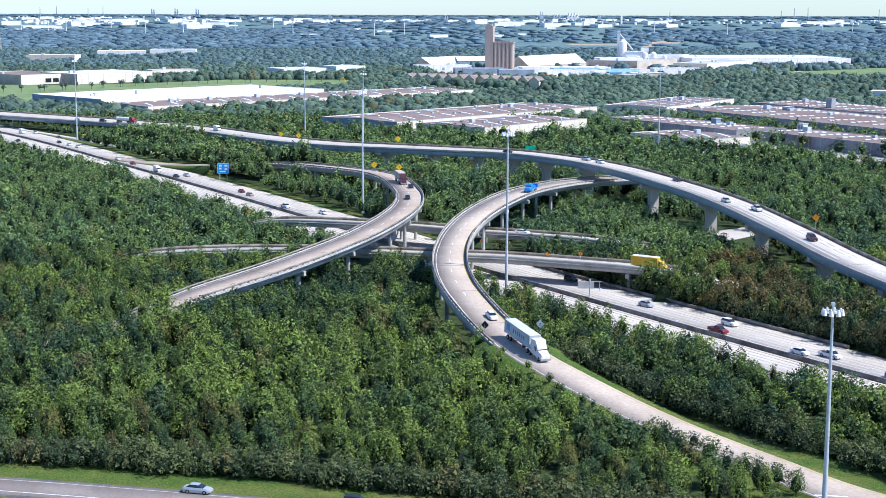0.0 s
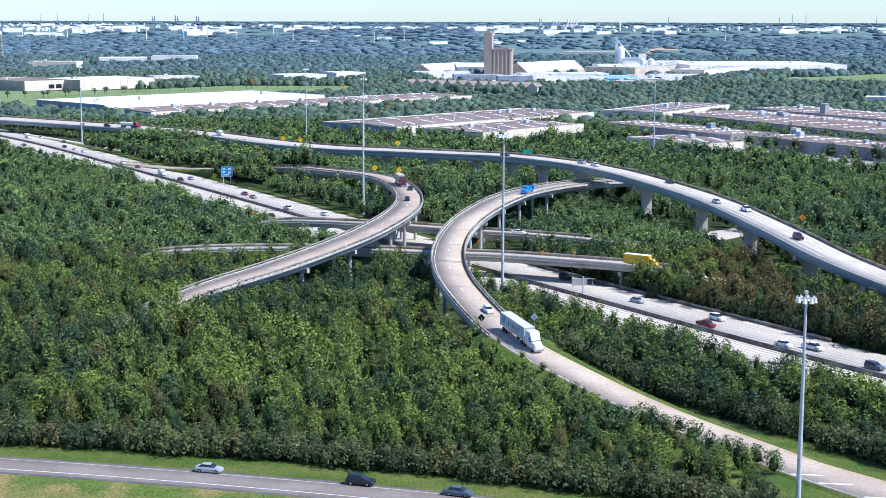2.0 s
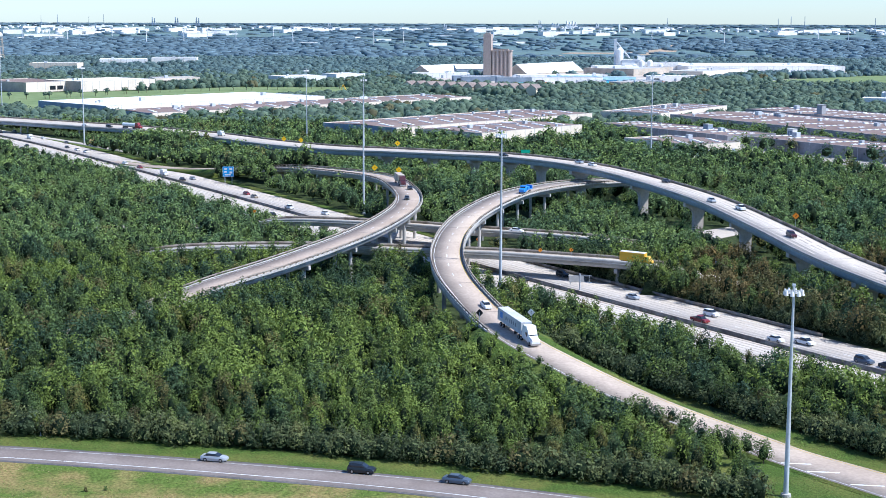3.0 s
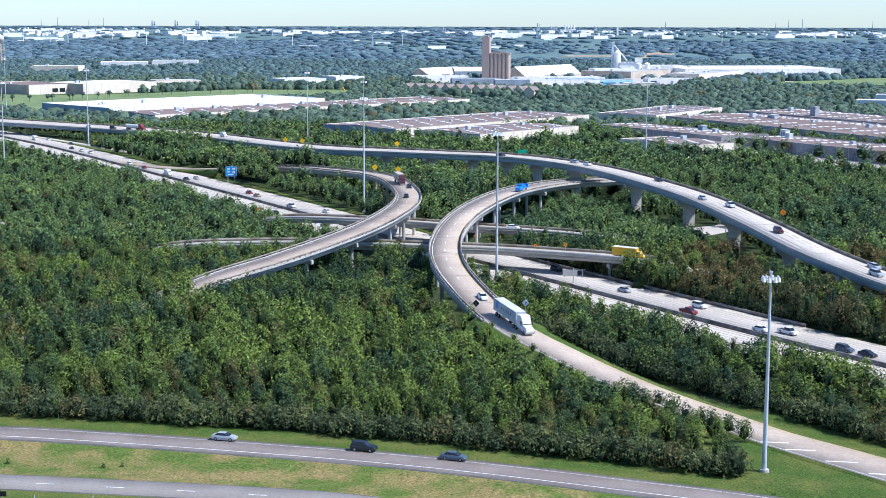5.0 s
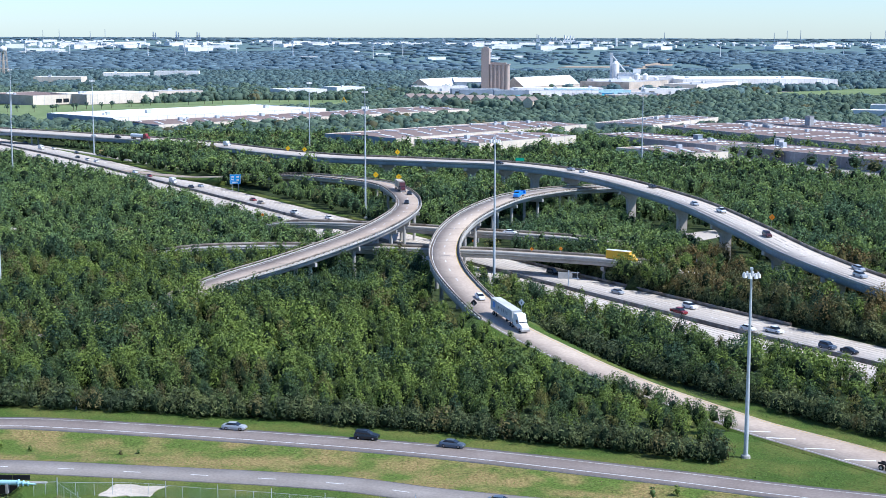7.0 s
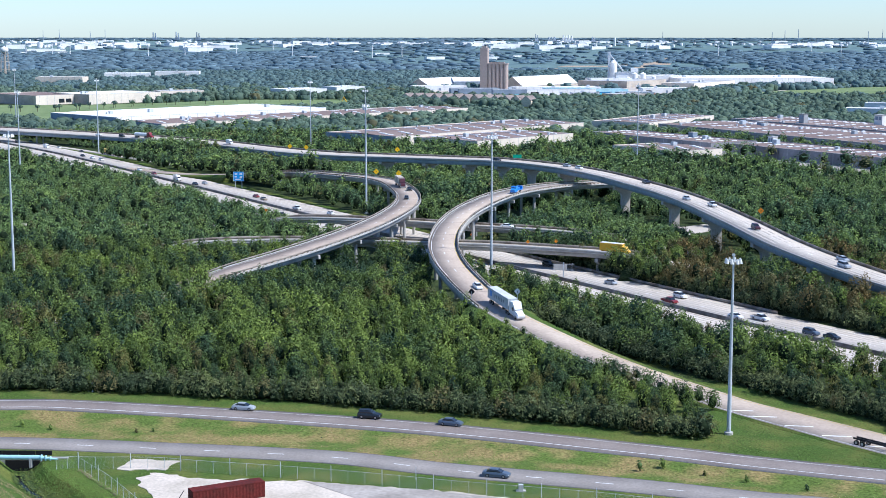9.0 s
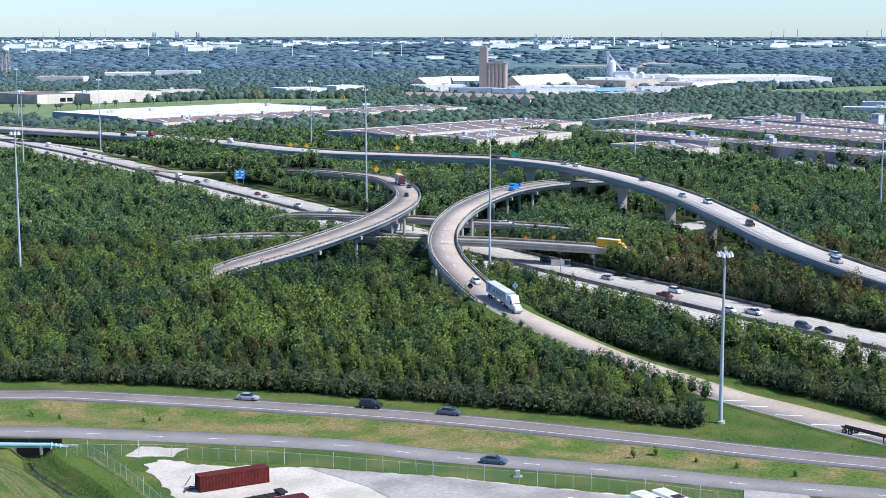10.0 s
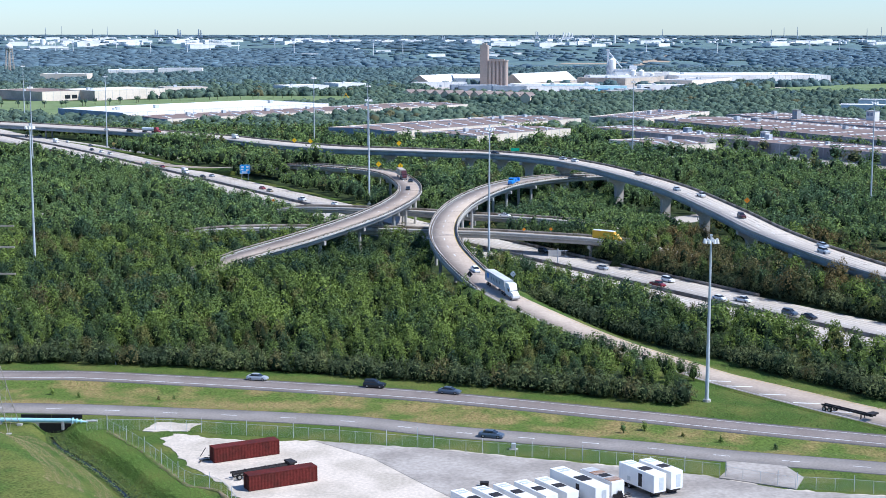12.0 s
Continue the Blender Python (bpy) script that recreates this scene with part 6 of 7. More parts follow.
def van(color, label):
    c = empty("van", label=label, category="van", group="cars on the roads")
    part("cab", loft([(1.0, 0.98, 0.9, 0.4, 2.1), (1.9, 0.98, 0.86, 0.4, 1.7), (2.9, 0.86, 0.76, 0.45, 1.05)]), PAINT[color], c)
    bm = boxes(((-1.2, 0, 1.6), (4.4, 2.1, 2.3)))
    bmesh.ops.bevel(bm, geom=bm.edges[:], offset=0.06, segments=1, affect="EDGES")
    part("cargo_box", bm, PAINT["white"], c)
    part("windscreen", loft([(1.5, 0.9, 0.82, 1.35, 1.95), (2.2, 0.88, 0.8, 1.2, 1.55)]), M_GLASS, c)
    lamps(c, 2.82, -3.4, 0.66, 0.8)
    wheels(c, [(x, s * 0.9) for x in (-2.2, 1.9) for s in (-1, 1)], 0.4)
    return c


def tractor_parts(c, x0, paint):
    part("cab", loft([(x0, 1.2, 1.15, 0.9, 3.75), (x0 + 1.9, 1.22, 1.12, 0.9, 3.85), (x0 + 2.5, 1.22, 1.02, 0.8, 3.0), (x0 + 3.0, 1.2, 1.0, 0.6, 2.0), (x0 + 4.3, 1.05, 0.85, 0.5, 1.65), (x0 + 4.6, 0.95, 0.75, 0.5, 1.3)]), paint, c)
    part("windscreen", loft([(x0 + 2.44, 1.06, 1.0, 2.1, 2.94), (x0 + 2.98, 1.02, 0.98, 1.96, 2.08)]), M_GLASS, c)
    for s in (-1, 1):
        part("side_window", boxes(((x0 + 2.05, s * 1.2, 2.35), (0.8, 0.06, 0.6))), M_GLASS, c)
        part("mirror", boxes(((x0 + 2.75, s * 1.4, 2.2), (0.12, 0.25, 0.55))), M_DARK, c)
    part("bumper", boxes(((x0 + 4.55, 0, 0.55), (0.25, 2.3, 0.4))), M_RIM, c)
    part("chassis", boxes(((x0 - 0.6, 0, 0.85), (5.0, 0.9, 0.25))), M_DARK, c)
    wheels(c, [(x0 + 3.5, s * 1.0) for s in (-1, 1)] + [(x0 - 0.6 - k * 1.3, s * 0.95) for k in (0, 1) for s in (-1, 1)], 0.5, 0.32)
    for s in (-1, 1):
        part("headlight", boxes(((x0 + 4.5, s * 0.82, 0.95), (0.15, 0.34, 0.22))), M_LAMP, c)


M_BOX = material("grey-white container paint", (0.55, 0.57, 0.58), 0.6, grain=0.8, var=0.06, wear=(0.47, 0.48, 0.48), wear_scale=0.4)


def corrugated(L, W, H, z0, pitch=0.28, depth=0.04):
    """A container shell with corrugated long sides."""
    n = int(L / pitch)
    xs = np.linspace(-L / 2, L / 2, 2 * n + 1)
    bm = bmesh.new()
    for s in (-1, 1):
        prev = None
        for k, x in enumerate(xs):
            y = s * (W / 2 - (depth if (k // 2) % 2 else 0))
            cur = (bm.verts.new((x, y, z0)), bm.verts.new((x, y, z0 + H)))
            if prev:
                bm.faces.new((prev[0], cur[0], cur[1], prev[1]))
            prev = cur
    bmesh.ops.create_cube(bm, size=1, matrix=pose(0, 0, z0 + H / 2) @ Matrix.Diagonal((L, W - 2 * depth - 0.01, H, 1)))
    for s in (-1, 1):
        for z in (z0 + 0.08, z0 + H - 0.08):
            bmesh.ops.create_cube(bm, size=1, matrix=pose(0, s * (W / 2 - 0.03), z) @ Matrix.Diagonal((L, 0.1, 0.16, 1)))
        for e in (-1, 1):
            bmesh.ops.create_cube(bm, size=1, matrix=pose(e * (L / 2 - 0.08), s * (W / 2 - 0.03), z0 + H / 2) @ Matrix.Diagonal((0.17, 0.12, H, 1)))
    return bm


def semi(label, paint, box_mat, marks=False):
    c = empty("semi_truck", label=label, category="truck")
    tractor_parts(c, 4.0, paint)
    bm = corrugated(12.2, 2.44, 2.75, 1.3)
    bmesh.ops.translate(bm, verts=bm.verts, vec=(-2.7, 0, 0))
    box = part("container", bm, box_mat, c, "ribbed shipping container")
    if marks:
        for s in (-1, 1):
            part("emblem", boxes(((-6.9, s * 1.235, 2.85), (1.4, 0.02, 1.4))), PAINT["blue"], box)
            x = -4.4
            for w in (0.95, 0.7, 0.6, 0.65, 0.6, 0.75):
                part("lettering_bar", boxes(((x, s * 1.235, 2.75), (w * 0.55, 0.02, 0.85))), PAINT["grey"], box)
                x += 1.0
    part("trailer_chassis", boxes(((-2.7, 0, 1.15), (12.2, 1.0, 0.22)), ((-0.6, 0, 0.75), (0.3, 1.6, 0.9))), M_DARK, c)
    wheels(c, [(-7.4 + k * 1.3, s * 0.95) for k in (0, 1) for s in (-1, 1)], 0.5, 0.32)
    return c


def heading(path, x, y, sign):
    q = np.array([[x, y]], float)
    d, off, k = near_line(q, path)
    k = int(k[0])
    a, b = path[max(0, k - 1)], path[min(len(path) - 1, k + 1)]
    t = Vector((b[0] - a[0], b[1] - a[1], b[2] - a[2])) * sign
    lean = FLY_TILT[k] / 5.4 * float(off[0]) if path is FLY else 0.0
    return path[k, 2] + lean, t


def place(ob, path, x, y, sign, lift):
    z, t = heading(path, x, y, sign)
    ob.matrix_basis = Matrix.Translation((x, y, z + lift)) @ t.to_track_quat("X", "Z").to_matrix().to_4x4()


CAR_MODELS = {}


def vehicle(kind, color, path, x, y, sign=1, lift=0.104):
    make = {"sedan": sedan, "suv": suv, "pickup": pickup, "van": van}[kind]
    word = {"sedan": "sedan", "suv": "sport utility car", "pickup": "pickup truck", "van": "box van"}[kind]
    if (kind, color) not in CAR_MODELS:
        CAR_MODELS[kind, color] = make(color, color + " " + word + " driving on the road")
        ob = CAR_MODELS[kind, color]
    else:
        ob = copy_thing(CAR_MODELS[kind, color], Matrix())
    place(ob, path, x, y, sign, lift)


D = 0.008
for kind, color, x, y in (("sedan", "silver", -42.8, 225.8), ("suv", "dark", -17.1, 219.6), ("sedan", "grey", -1.1, 214.6)):
    vehicle(kind, color, ROAD_1, x, y, 1)
vehicle("sedan", "grey", ROAD_2, 7.1, 181.0, 1)
vehicle("sedan", "white", RAMP_A, 4.6, 321.5, 1, D)
for kind, color, x, y, s in (("sedan", "dark", 72.4, 525, 1), ("sedan", "silver", 81.2, 475, 1), ("pickup", "white", 87.8, 458, 1), ("suv", "maroon", 93.9, 409.5, 1), ("sedan", "silver", 110.4, 363.3, 1), ("suv", "silver", 108.6, 354.5, 1), ("sedan", "silver", 45.2, 589, 1), ("sedan", "white", 49.8, 579, 1), ("sedan", "dark", 15, 622, 1), ("sedan", "white", -240, 909, 1), ("suv", "dark", -222, 897, 1), ("van", "white", -139, 815, 1)):
    vehicle(kind, color, FLY, x, y, s, D)
for kind, color, x, y in (("sedan", "dark", -22, 537), ("sedan", "dark", -21.5, 500)):
    vehicle(kind, color, RAMP_B, x, y, 1, D)
vehicle("sedan", "white", CROSS_2, 15.9, 461.6, 1, D)
for kind, color, x, y, s in (("suv", "dark", -305, 946, 1), ("suv", "grey", -297, 950, 1), ("van", "white", -272, 900, 1), ("sedan", "white", -264, 900, 1), ("sedan", "grey", -271, 856, -1), ("sedan", "dark", -258, 845, -1), ("suv", "dark", -255, 825, -1), ("suv", "grey", -246, 814, -1), ("sedan", "dark", -232, 836, 1), ("sedan", "white", -222, 820, 1), ("sedan", "white", -214, 808, 1), ("sedan", "dark", -241, 868, 1), ("sedan", "white", -177, 743, 1), ("sedan", "red", -165, 723, 1), ("van", "white", -146, 690, 1), ("sedan", "silver", -129, 672, 1), ("sedan", "dark", -133, 668, 1), ("sedan", "red", -95, 613, 1), ("sedan", "tan", -90, 602, 1), ("sedan", "dark", -75, 545, -1), ("pickup", "white", -71, 566, 1), ("sedan", "white", -55, 549, 1), ("suv", "dark", 28, 413, 1), ("sedan", "silver", 45, 378, 1), ("suv", "white", 62.5, 355, 1), ("pickup", "red", 58.5, 347, 1), ("sedan", "white", 73, 325, 1), ("pickup", "white", 79, 322, 1), ("sedan", "dark", 92, 298, 1), ("suv", "grey", 88, 303, 1), ("sedan", "dark", 16, 405, 1)):
    vehicle(kind, color, FREEWAY, x, y, s)
for k, (x, y, turn) in enumerate(((142, 1012, -62), (148, 1000, -64), (153, 986, -65), (166, 962, -65), (208, 868, -65), (226, 835, -65), (150, 962, -60))):
    if k == 0:
        hauler = empty("haul_truck", label="yellow heavy truck parked between the warehouses", category="truck", group="yellow trucks in the yard")
        part("cab", loft([(2.2, 1.2, 1.1, 0.8, 2.9), (3.6, 1.2, 1.0, 0.8, 2.9), (4.6, 1.0, 0.9, 0.7, 1.7)]), PAINT["yellow"], hauler)
        part("bed", boxes(((-1.6, 0, 1.9), (7.2, 2.5, 1.6))), PAINT["yellow"], hauler)
        part("chassis", boxes(((0, 0, 0.85), (8.6, 1.4, 0.4))), M_DARK, hauler)
        wheels(hauler, [(u, s * 1.0) for u in (-3.6, -2.2, 3.4) for s in (-1, 1)], 0.55, 0.35)
        hauler.matrix_basis = pose(x, y, 0.21, 0, 0, turn)
    else:
        copy_thing(hauler, pose(x, y, 0.21, 0, 0, turn))
truck = semi("white semi truck pulling a grey-white ribbed container", PAINT["white"], M_BOX, True)
place(truck, RAMP_A, 11.6, 299.8, 1, D)
truck_b = semi("brown semi truck pulling a grey trailer", PAINT["maroon"], M_TANWALL)
place(truck_b, RAMP_B, -26.4, 556, 1, D)
tow = empty("flatbed_truck", label="bright blue flatbed truck on the curving ramp", category="truck")
part("cab", loft([(0.6, 1.15, 1.1, 0.8, 2.9), (2.2, 1.15, 1.05, 0.8, 2.9), (2.6, 1.15, 1.0, 0.7, 2.1), (3.8, 1.0, 0.85, 0.6, 1.6)]), PAINT["blue"], tow)
part("windscreen", loft([(2.2, 1.0, 0.95, 2.05, 2.85), (2.62, 0.98, 0.95, 1.98, 2.1)]), M_GLASS, tow)
part("bed", boxes(((-2.6, 0, 1.3), (6.2, 2.4, 0.3)), ((-5.2, 0, 2.0), (0.9, 2.3, 1.2)), ((-1.2, 0, 1.9), (2.6, 2.2, 0.9))), PAINT["blue"], tow)
wheels(tow, [(x, s * 0.95) for x in (-3.6, -2.4, 2.9) for s in (-1, 1)], 0.48, 0.3)
place(tow, RAMP_A, 20.6, 521, 1, D)



def tanker(label, cab, barrel):
    c = empty("tanker_truck", label=label, category="truck", group="tanker trucks")
    tractor_parts(c, 3.4, cab)
    bm = rod(bmesh.new(), (-8.6, 0, 2.3), (2.6, 0, 2.3), 1.15, seg=18)
    rod(bm, (-9.0, 0, 2.3), (-8.6, 0, 2.3), 0.8, 1.15, 18)
    rod(bm, (2.6, 0, 2.3), (3.0, 0, 2.3), 1.15, 0.8, 18)
    part("tank", bm, barrel, c)
    for x in (-6.0, -3.0, 0.0):
        part("hatch", rod(bmesh.new(), (x, 0, 3.4), (x, 0, 3.62), 0.28, seg=10), M_DARK, c)
    part("trailer_frame", boxes(((-3.0, 0, 1.05), (11.4, 1.0, 0.2))), M_DARK, c)
    wheels(c, [(-7.6 + k * 1.3, s * 0.95) for k in (0, 1) for s in (-1, 1)], 0.5, 0.32)
    return c


place(tanker("red tractor pulling a silver tank trailer on the flyover", PAINT["red"], PAINT["white"]), FLY, -205, 886, 1, D)
place(tanker("orange tanker truck on the exit lane", PAINT["yellow"], PAINT["yellow"]), exit_path, *exit_path[at_y(exit_path, 849), :2], 1, 0.104)

box_truck = empty("box_truck", label="yellow box truck with a pale roof on the overpass", category="truck")
part("cab", loft([(2.4, 1.1, 1.0, 0.6, 2.5), (3.4, 1.1, 0.95, 0.6, 2.4), (3.9, 1.05, 0.85, 0.55, 1.5), (4.5, 0.95, 0.8, 0.5, 1.2)]), PAINT["yellow"], box_truck)
bm = boxes(((-1.4, 0, 2.05), (7.4, 2.5, 2.5)))
bmesh.ops.bevel(bm, geom=bm.edges[:], offset=0.06, segments=1, affect="EDGES")
part("cargo_box", bm, PAINT["yellow"], box_truck)
part("roof_panel", boxes(((-1.4, 0, 3.33), (7.3, 2.4, 0.06))), PAINT["white"], box_truck, "white roof panel")
part("windscreen", loft([(3.3, 0.95, 0.9, 1.6, 2.3), (3.8, 0.93, 0.88, 1.5, 1.62)]), M_GLASS, box_truck)
part("chassis", boxes(((-0.6, 0, 0.65), (8.6, 1.0, 0.25))), M_DARK, box_truck)
wheels(box_truck, [(x, s * 0.95) for x in (-3.4, 3.2) for s in (-1, 1)], 0.46, 0.28)
place(box_truck, CROSS_1, 48.5, 399.8, 1, D)

# ---- yard in the foreground ----
pad("gravel_yard", [(-52, 183), (-44, 179.5), (-34.6, 178.6), (-25.7, 178.3), (-6.3, 174.2), (20, 166), (43.3, 158.2), (45.6, 156.2), (56.5, 150), (71, 147.4), (115, 134), (115, 70), (-14, 70), (-30, 128), (-34.5, 144), (-38, 151), (-41.2, 155), (-44.7, 160.5), (-48.1, 166.6), (-51.3, 173), (-54.6, 178.5)], 0.03, 0.3, M_YARD, "bleached white gravel yard", "yard", ragged=1.3)
pad("concrete_slab", [(-25.4, 177.9), (-14, 167), (-4.6, 151.9), (0.2, 144.7), (10, 128), (24, 100), (34, 70), (114.6, 70), (114.6, 133.7), (71, 147), (56.5, 149.6), (45.5, 155.9), (43.2, 157.9), (19.9, 165.6), (-6.3, 173.8)], 0.08, 0.3, M_SLAB, "stained grey concrete slab in the yard", "pavement")
pad("driveway", [(45.2, 156.6), (47.2, 160.5), (48.2, 166.6), (58, 163.6), (59.6, 157), (57, 150.6)], 0.13, 0.3, M_SLAB, "worn grey driveway from the road to the gate", "pavement")
pad("driveway", [(-58.5, 184.2), (-57.5, 191), (-49, 190), (-50.5, 184.2)], 0.085, 0.3, M_YARD, "bleached gravel driveway to the side gate", "pavement", ragged=1.0)


def shipping_container(x, y, turn, label):
    c = empty("shipping_container", (x, y, 0.04), label, "container", "rusty containers")
    c.rotation_euler = (0, 0, radians(turn))
    part("shell", corrugated(12.2, 2.44, 2.6, 0.05), M_RUST, c)
    for s in (-1, 1):
        part("door", boxes(((-6.13, s * 0.58, 1.35), (0.06, 1.1, 2.3))), M_RUST, c)
        part("locking_bar", rod(bmesh.new(), (-6.19, s * 0.3, 0.2), (-6.19, s * 0.3, 2.5), 0.03, seg=6), M_DARK, c)
    return c


shipping_container(-36.8, 167.4, 29.5, "dark red rusty shipping container on white gravel")
shipping_container(-28.4, 151.4, 29.5, "dark red rusty shipping container beside a trailer chassis")


def trailer_chassis(x, y, turn, L=11.5):
    c = empty("trailer_chassis", (x, y, 0.04), "dark steel container trailer chassis standing in the yard", "trailer", "trailer chassis")
    c.rotation_euler = (0, 0, radians(turn))
    for s in (-1, 1):
        part("beam", boxes(((0, s * 0.5, 1.1), (L, 0.16, 0.35))), M_DARK, c)
    for k in range(6):
        part("crossmember", boxes(((-L / 2 + (k + 0.5) * L / 6, 0, 1.1), (0.14, 2.2 if k % 2 else 1.2, 0.2))), M_DARK, c)
    part("bolster", boxes(((L / 2 - 0.5, 0, 1.5), (1.4, 2.3, 0.3))), M_DARK, c)
    part("landing_leg", boxes(((L / 2 - 2.6, 0.6, 0.5), (0.18, 0.18, 1.0)), ((L / 2 - 2.6, -0.6, 0.5), (0.18, 0.18, 1.0))), M_DARK, c)
    wheels(c, [(-L / 2 + 1 + k * 1.3, s * 0.95) for k in (0, 1) for s in (-1, 1)], 0.5, 0.3)
    return c


trailer_chassis(-32.2, 157.0, 33)
trailer_chassis(77.5, 198.8, -50, 12)


def generator_trailer(x, y, turn, L, W, H, label, doors=True, legs=0.9):
    c = empty("equipment_trailer", (x, y, 0.08), label, "trailer", "white equipment trailers")
    c.rotation_euler = (0, 0, radians(turn))
    bm = boxes(((0, 0, legs + H / 2), (L, W, H)))
    bmesh.ops.bevel(bm, geom=bm.edges[:], offset=0.05, segments=1, affect="EDGES")
    part("housing", bm, M_WHITE, c)
    part("roof_vent", boxes(((L * 0.08, 0, legs + H + 0.04), (L * 0.2, W * 0.72, 0.1))), M_DARK, c, "dark roof ventilation grille")
    for k in (0, 1):
        part("roof_slot", boxes(((-L * 0.38 + k * 0.9, 0, legs + H + 0.03), (0.5, W * 0.66, 0.06))), M_GALV, c)
    part("frame", boxes(((0, 0, legs - 0.12), (L, W * 0.6, 0.25))), M_DARK, c)
    if doors:
        for s in (-1, 1):
            part("door", boxes(((L * 0.12, s * (W / 2 + 0.012), legs + H * 0.46), (0.95, 0.03, H * 0.72))), M_DARK, c)
            part("louvre", boxes(((-L * 0.2, s * (W / 2 + 0.012), legs + H * 0.3), (0.8, 0.03, 0.7))), M_GALV, c)
        part("end_door", boxes(((L / 2 + 0.012, 0.3, legs + H * 0.46), (0.03, 0.9, H * 0.7))), M_GALV, c)
    if legs > 0.5:
        wheels(c, [(-L / 2 + 1.4 + k * 1.2, s * W * 0.4) for k in (0, 1) for s in (-1, 1)], 0.45, 0.28)
        part("support", boxes(((L / 2 - 1.2, 0, legs / 2 - 0.06), (0.3, W * 0.7, legs - 0.1))), M_DARK, c)
    return c


TT = -58.0
M_STAIN = material("rust-stained sheet", (0.34, 0.27, 0.23), 0.8, grain=0.5, var=0.3, wear=(0.25, 0.12, 0.06), wear_scale=0.5)
generator_trailer(31.4, 149.3, TT, 9.2, 2.6, 3.0, "white equipment trailer with a dark door and roof vents")
generator_trailer(34.6, 150.9, TT, 8.4, 2.5, 3.0, "white equipment trailer with roof vents")
generator_trailer(20.7, 144.6, TT, 12.5, 2.8, 3.2, "long white equipment trailer with roof vents", legs=0.5)
for k in range(5):
    generator_trailer(3.4 + k * 3.4, 136.9 + k * 1.7, TT, 9.0, 2.4, 2.5, "white generator container with roof grilles", doors=False, legs=0.2)
old = generator_trailer(24.6, 147.2, TT, 8.6, 2.6, 2.9, "equipment trailer with a rust-stained grey roof", doors=False, legs=0.4)
for k in range(4):
    part("roof_sheet", boxes(((-2.9 + k * 1.95, 0, 3.36), (1.85, 2.4, 0.05))), M_STAIN if k % 2 else M_GREYROOF, old, "rust-stained roof sheet")
steps = empty("entry_steps", (29.4, 145.5, 0.08), "dark steel entry steps beside a white trailer", "steps")
steps.rotation_euler = (0, 0, radians(TT))
for k in range(4):
    part("tread", boxes(((0, -1.6 + k * 0.28, 0.2 + k * 0.22), (1.0, 0.28, 0.05))), M_DARK, steps)
for s in (-1, 1):
    part("stringer", boxes(((s * 0.52, -1.15, 0.45), (0.06, 1.3, 0.12))), M_DARK, steps)
tank_cart = empty("machinery_skid", (26.9, 143.2, 0.08), "black machinery skid beside a white trailer", "machine")
part("engine", boxes(((0, 0, 0.8), (1.6, 1.1, 1.0)), ((0.3, 0, 1.5), (0.6, 0.8, 0.5))), M_DARK, tank_cart)
part("skid", boxes(((0, 0, 0.15), (2.2, 1.4, 0.25))), M_DARK, tank_cart)
wheel_box = empty("tool_box", (5.5, 151.2, 0.08), "dark box standing on the concrete slab", "box")
part("lid", boxes(((0, 0, 0.65), (1.5, 1.0, 0.12))), M_DARK, wheel_box)
part("body", boxes(((0, 0, 0.3), (1.4, 0.9, 0.6))), M_DARK, wheel_box)
debris = empty("junk_boards", (-43.2, 165.8, 0.04), "broken boards and scrap beside the container", "debris")
for k in range(7):
    part("board", boxes(((rng.uniform(-1, 1), rng.uniform(-2, 1.5), 0.1 + 0.06 * k), (rng.uniform(1, 2.2), 0.3, 0.06), rng.uniform(0, 180))), M_BARK, debris)
part("pole", rod(bmesh.new(), (-1.5, 1.6, 0.1), (-0.2, -0.4, 2.2), 0.07, seg=6), M_DARK, debris)

# chain-link fences


def wire_panel(L, H):
    """Woven wire between two posts: crossing diagonal strands."""
    bm = bmesh.new()
    n, t = int(L / 0.3), 0.008
    for k in range(-int(H / 0.3), n):
        for s in (1, -1):
            x0, x1 = k * 0.3, k * 0.3 + H
            z0, z1 = (0, H) if s > 0 else (H, 0)
            if x0 < 0:
                z0, x0 = z0 + s * (-x0), 0
            if x1 > L:
                z1, x1 = z1 - s * (x1 - L), L
            bm.faces.new([bm.verts.new(c) for c in ((x0, 0, z0 - t), (x1, 0, z1 - t), (x1, 0, z1 + t), (x0, 0, z0 + t))])
    return bm


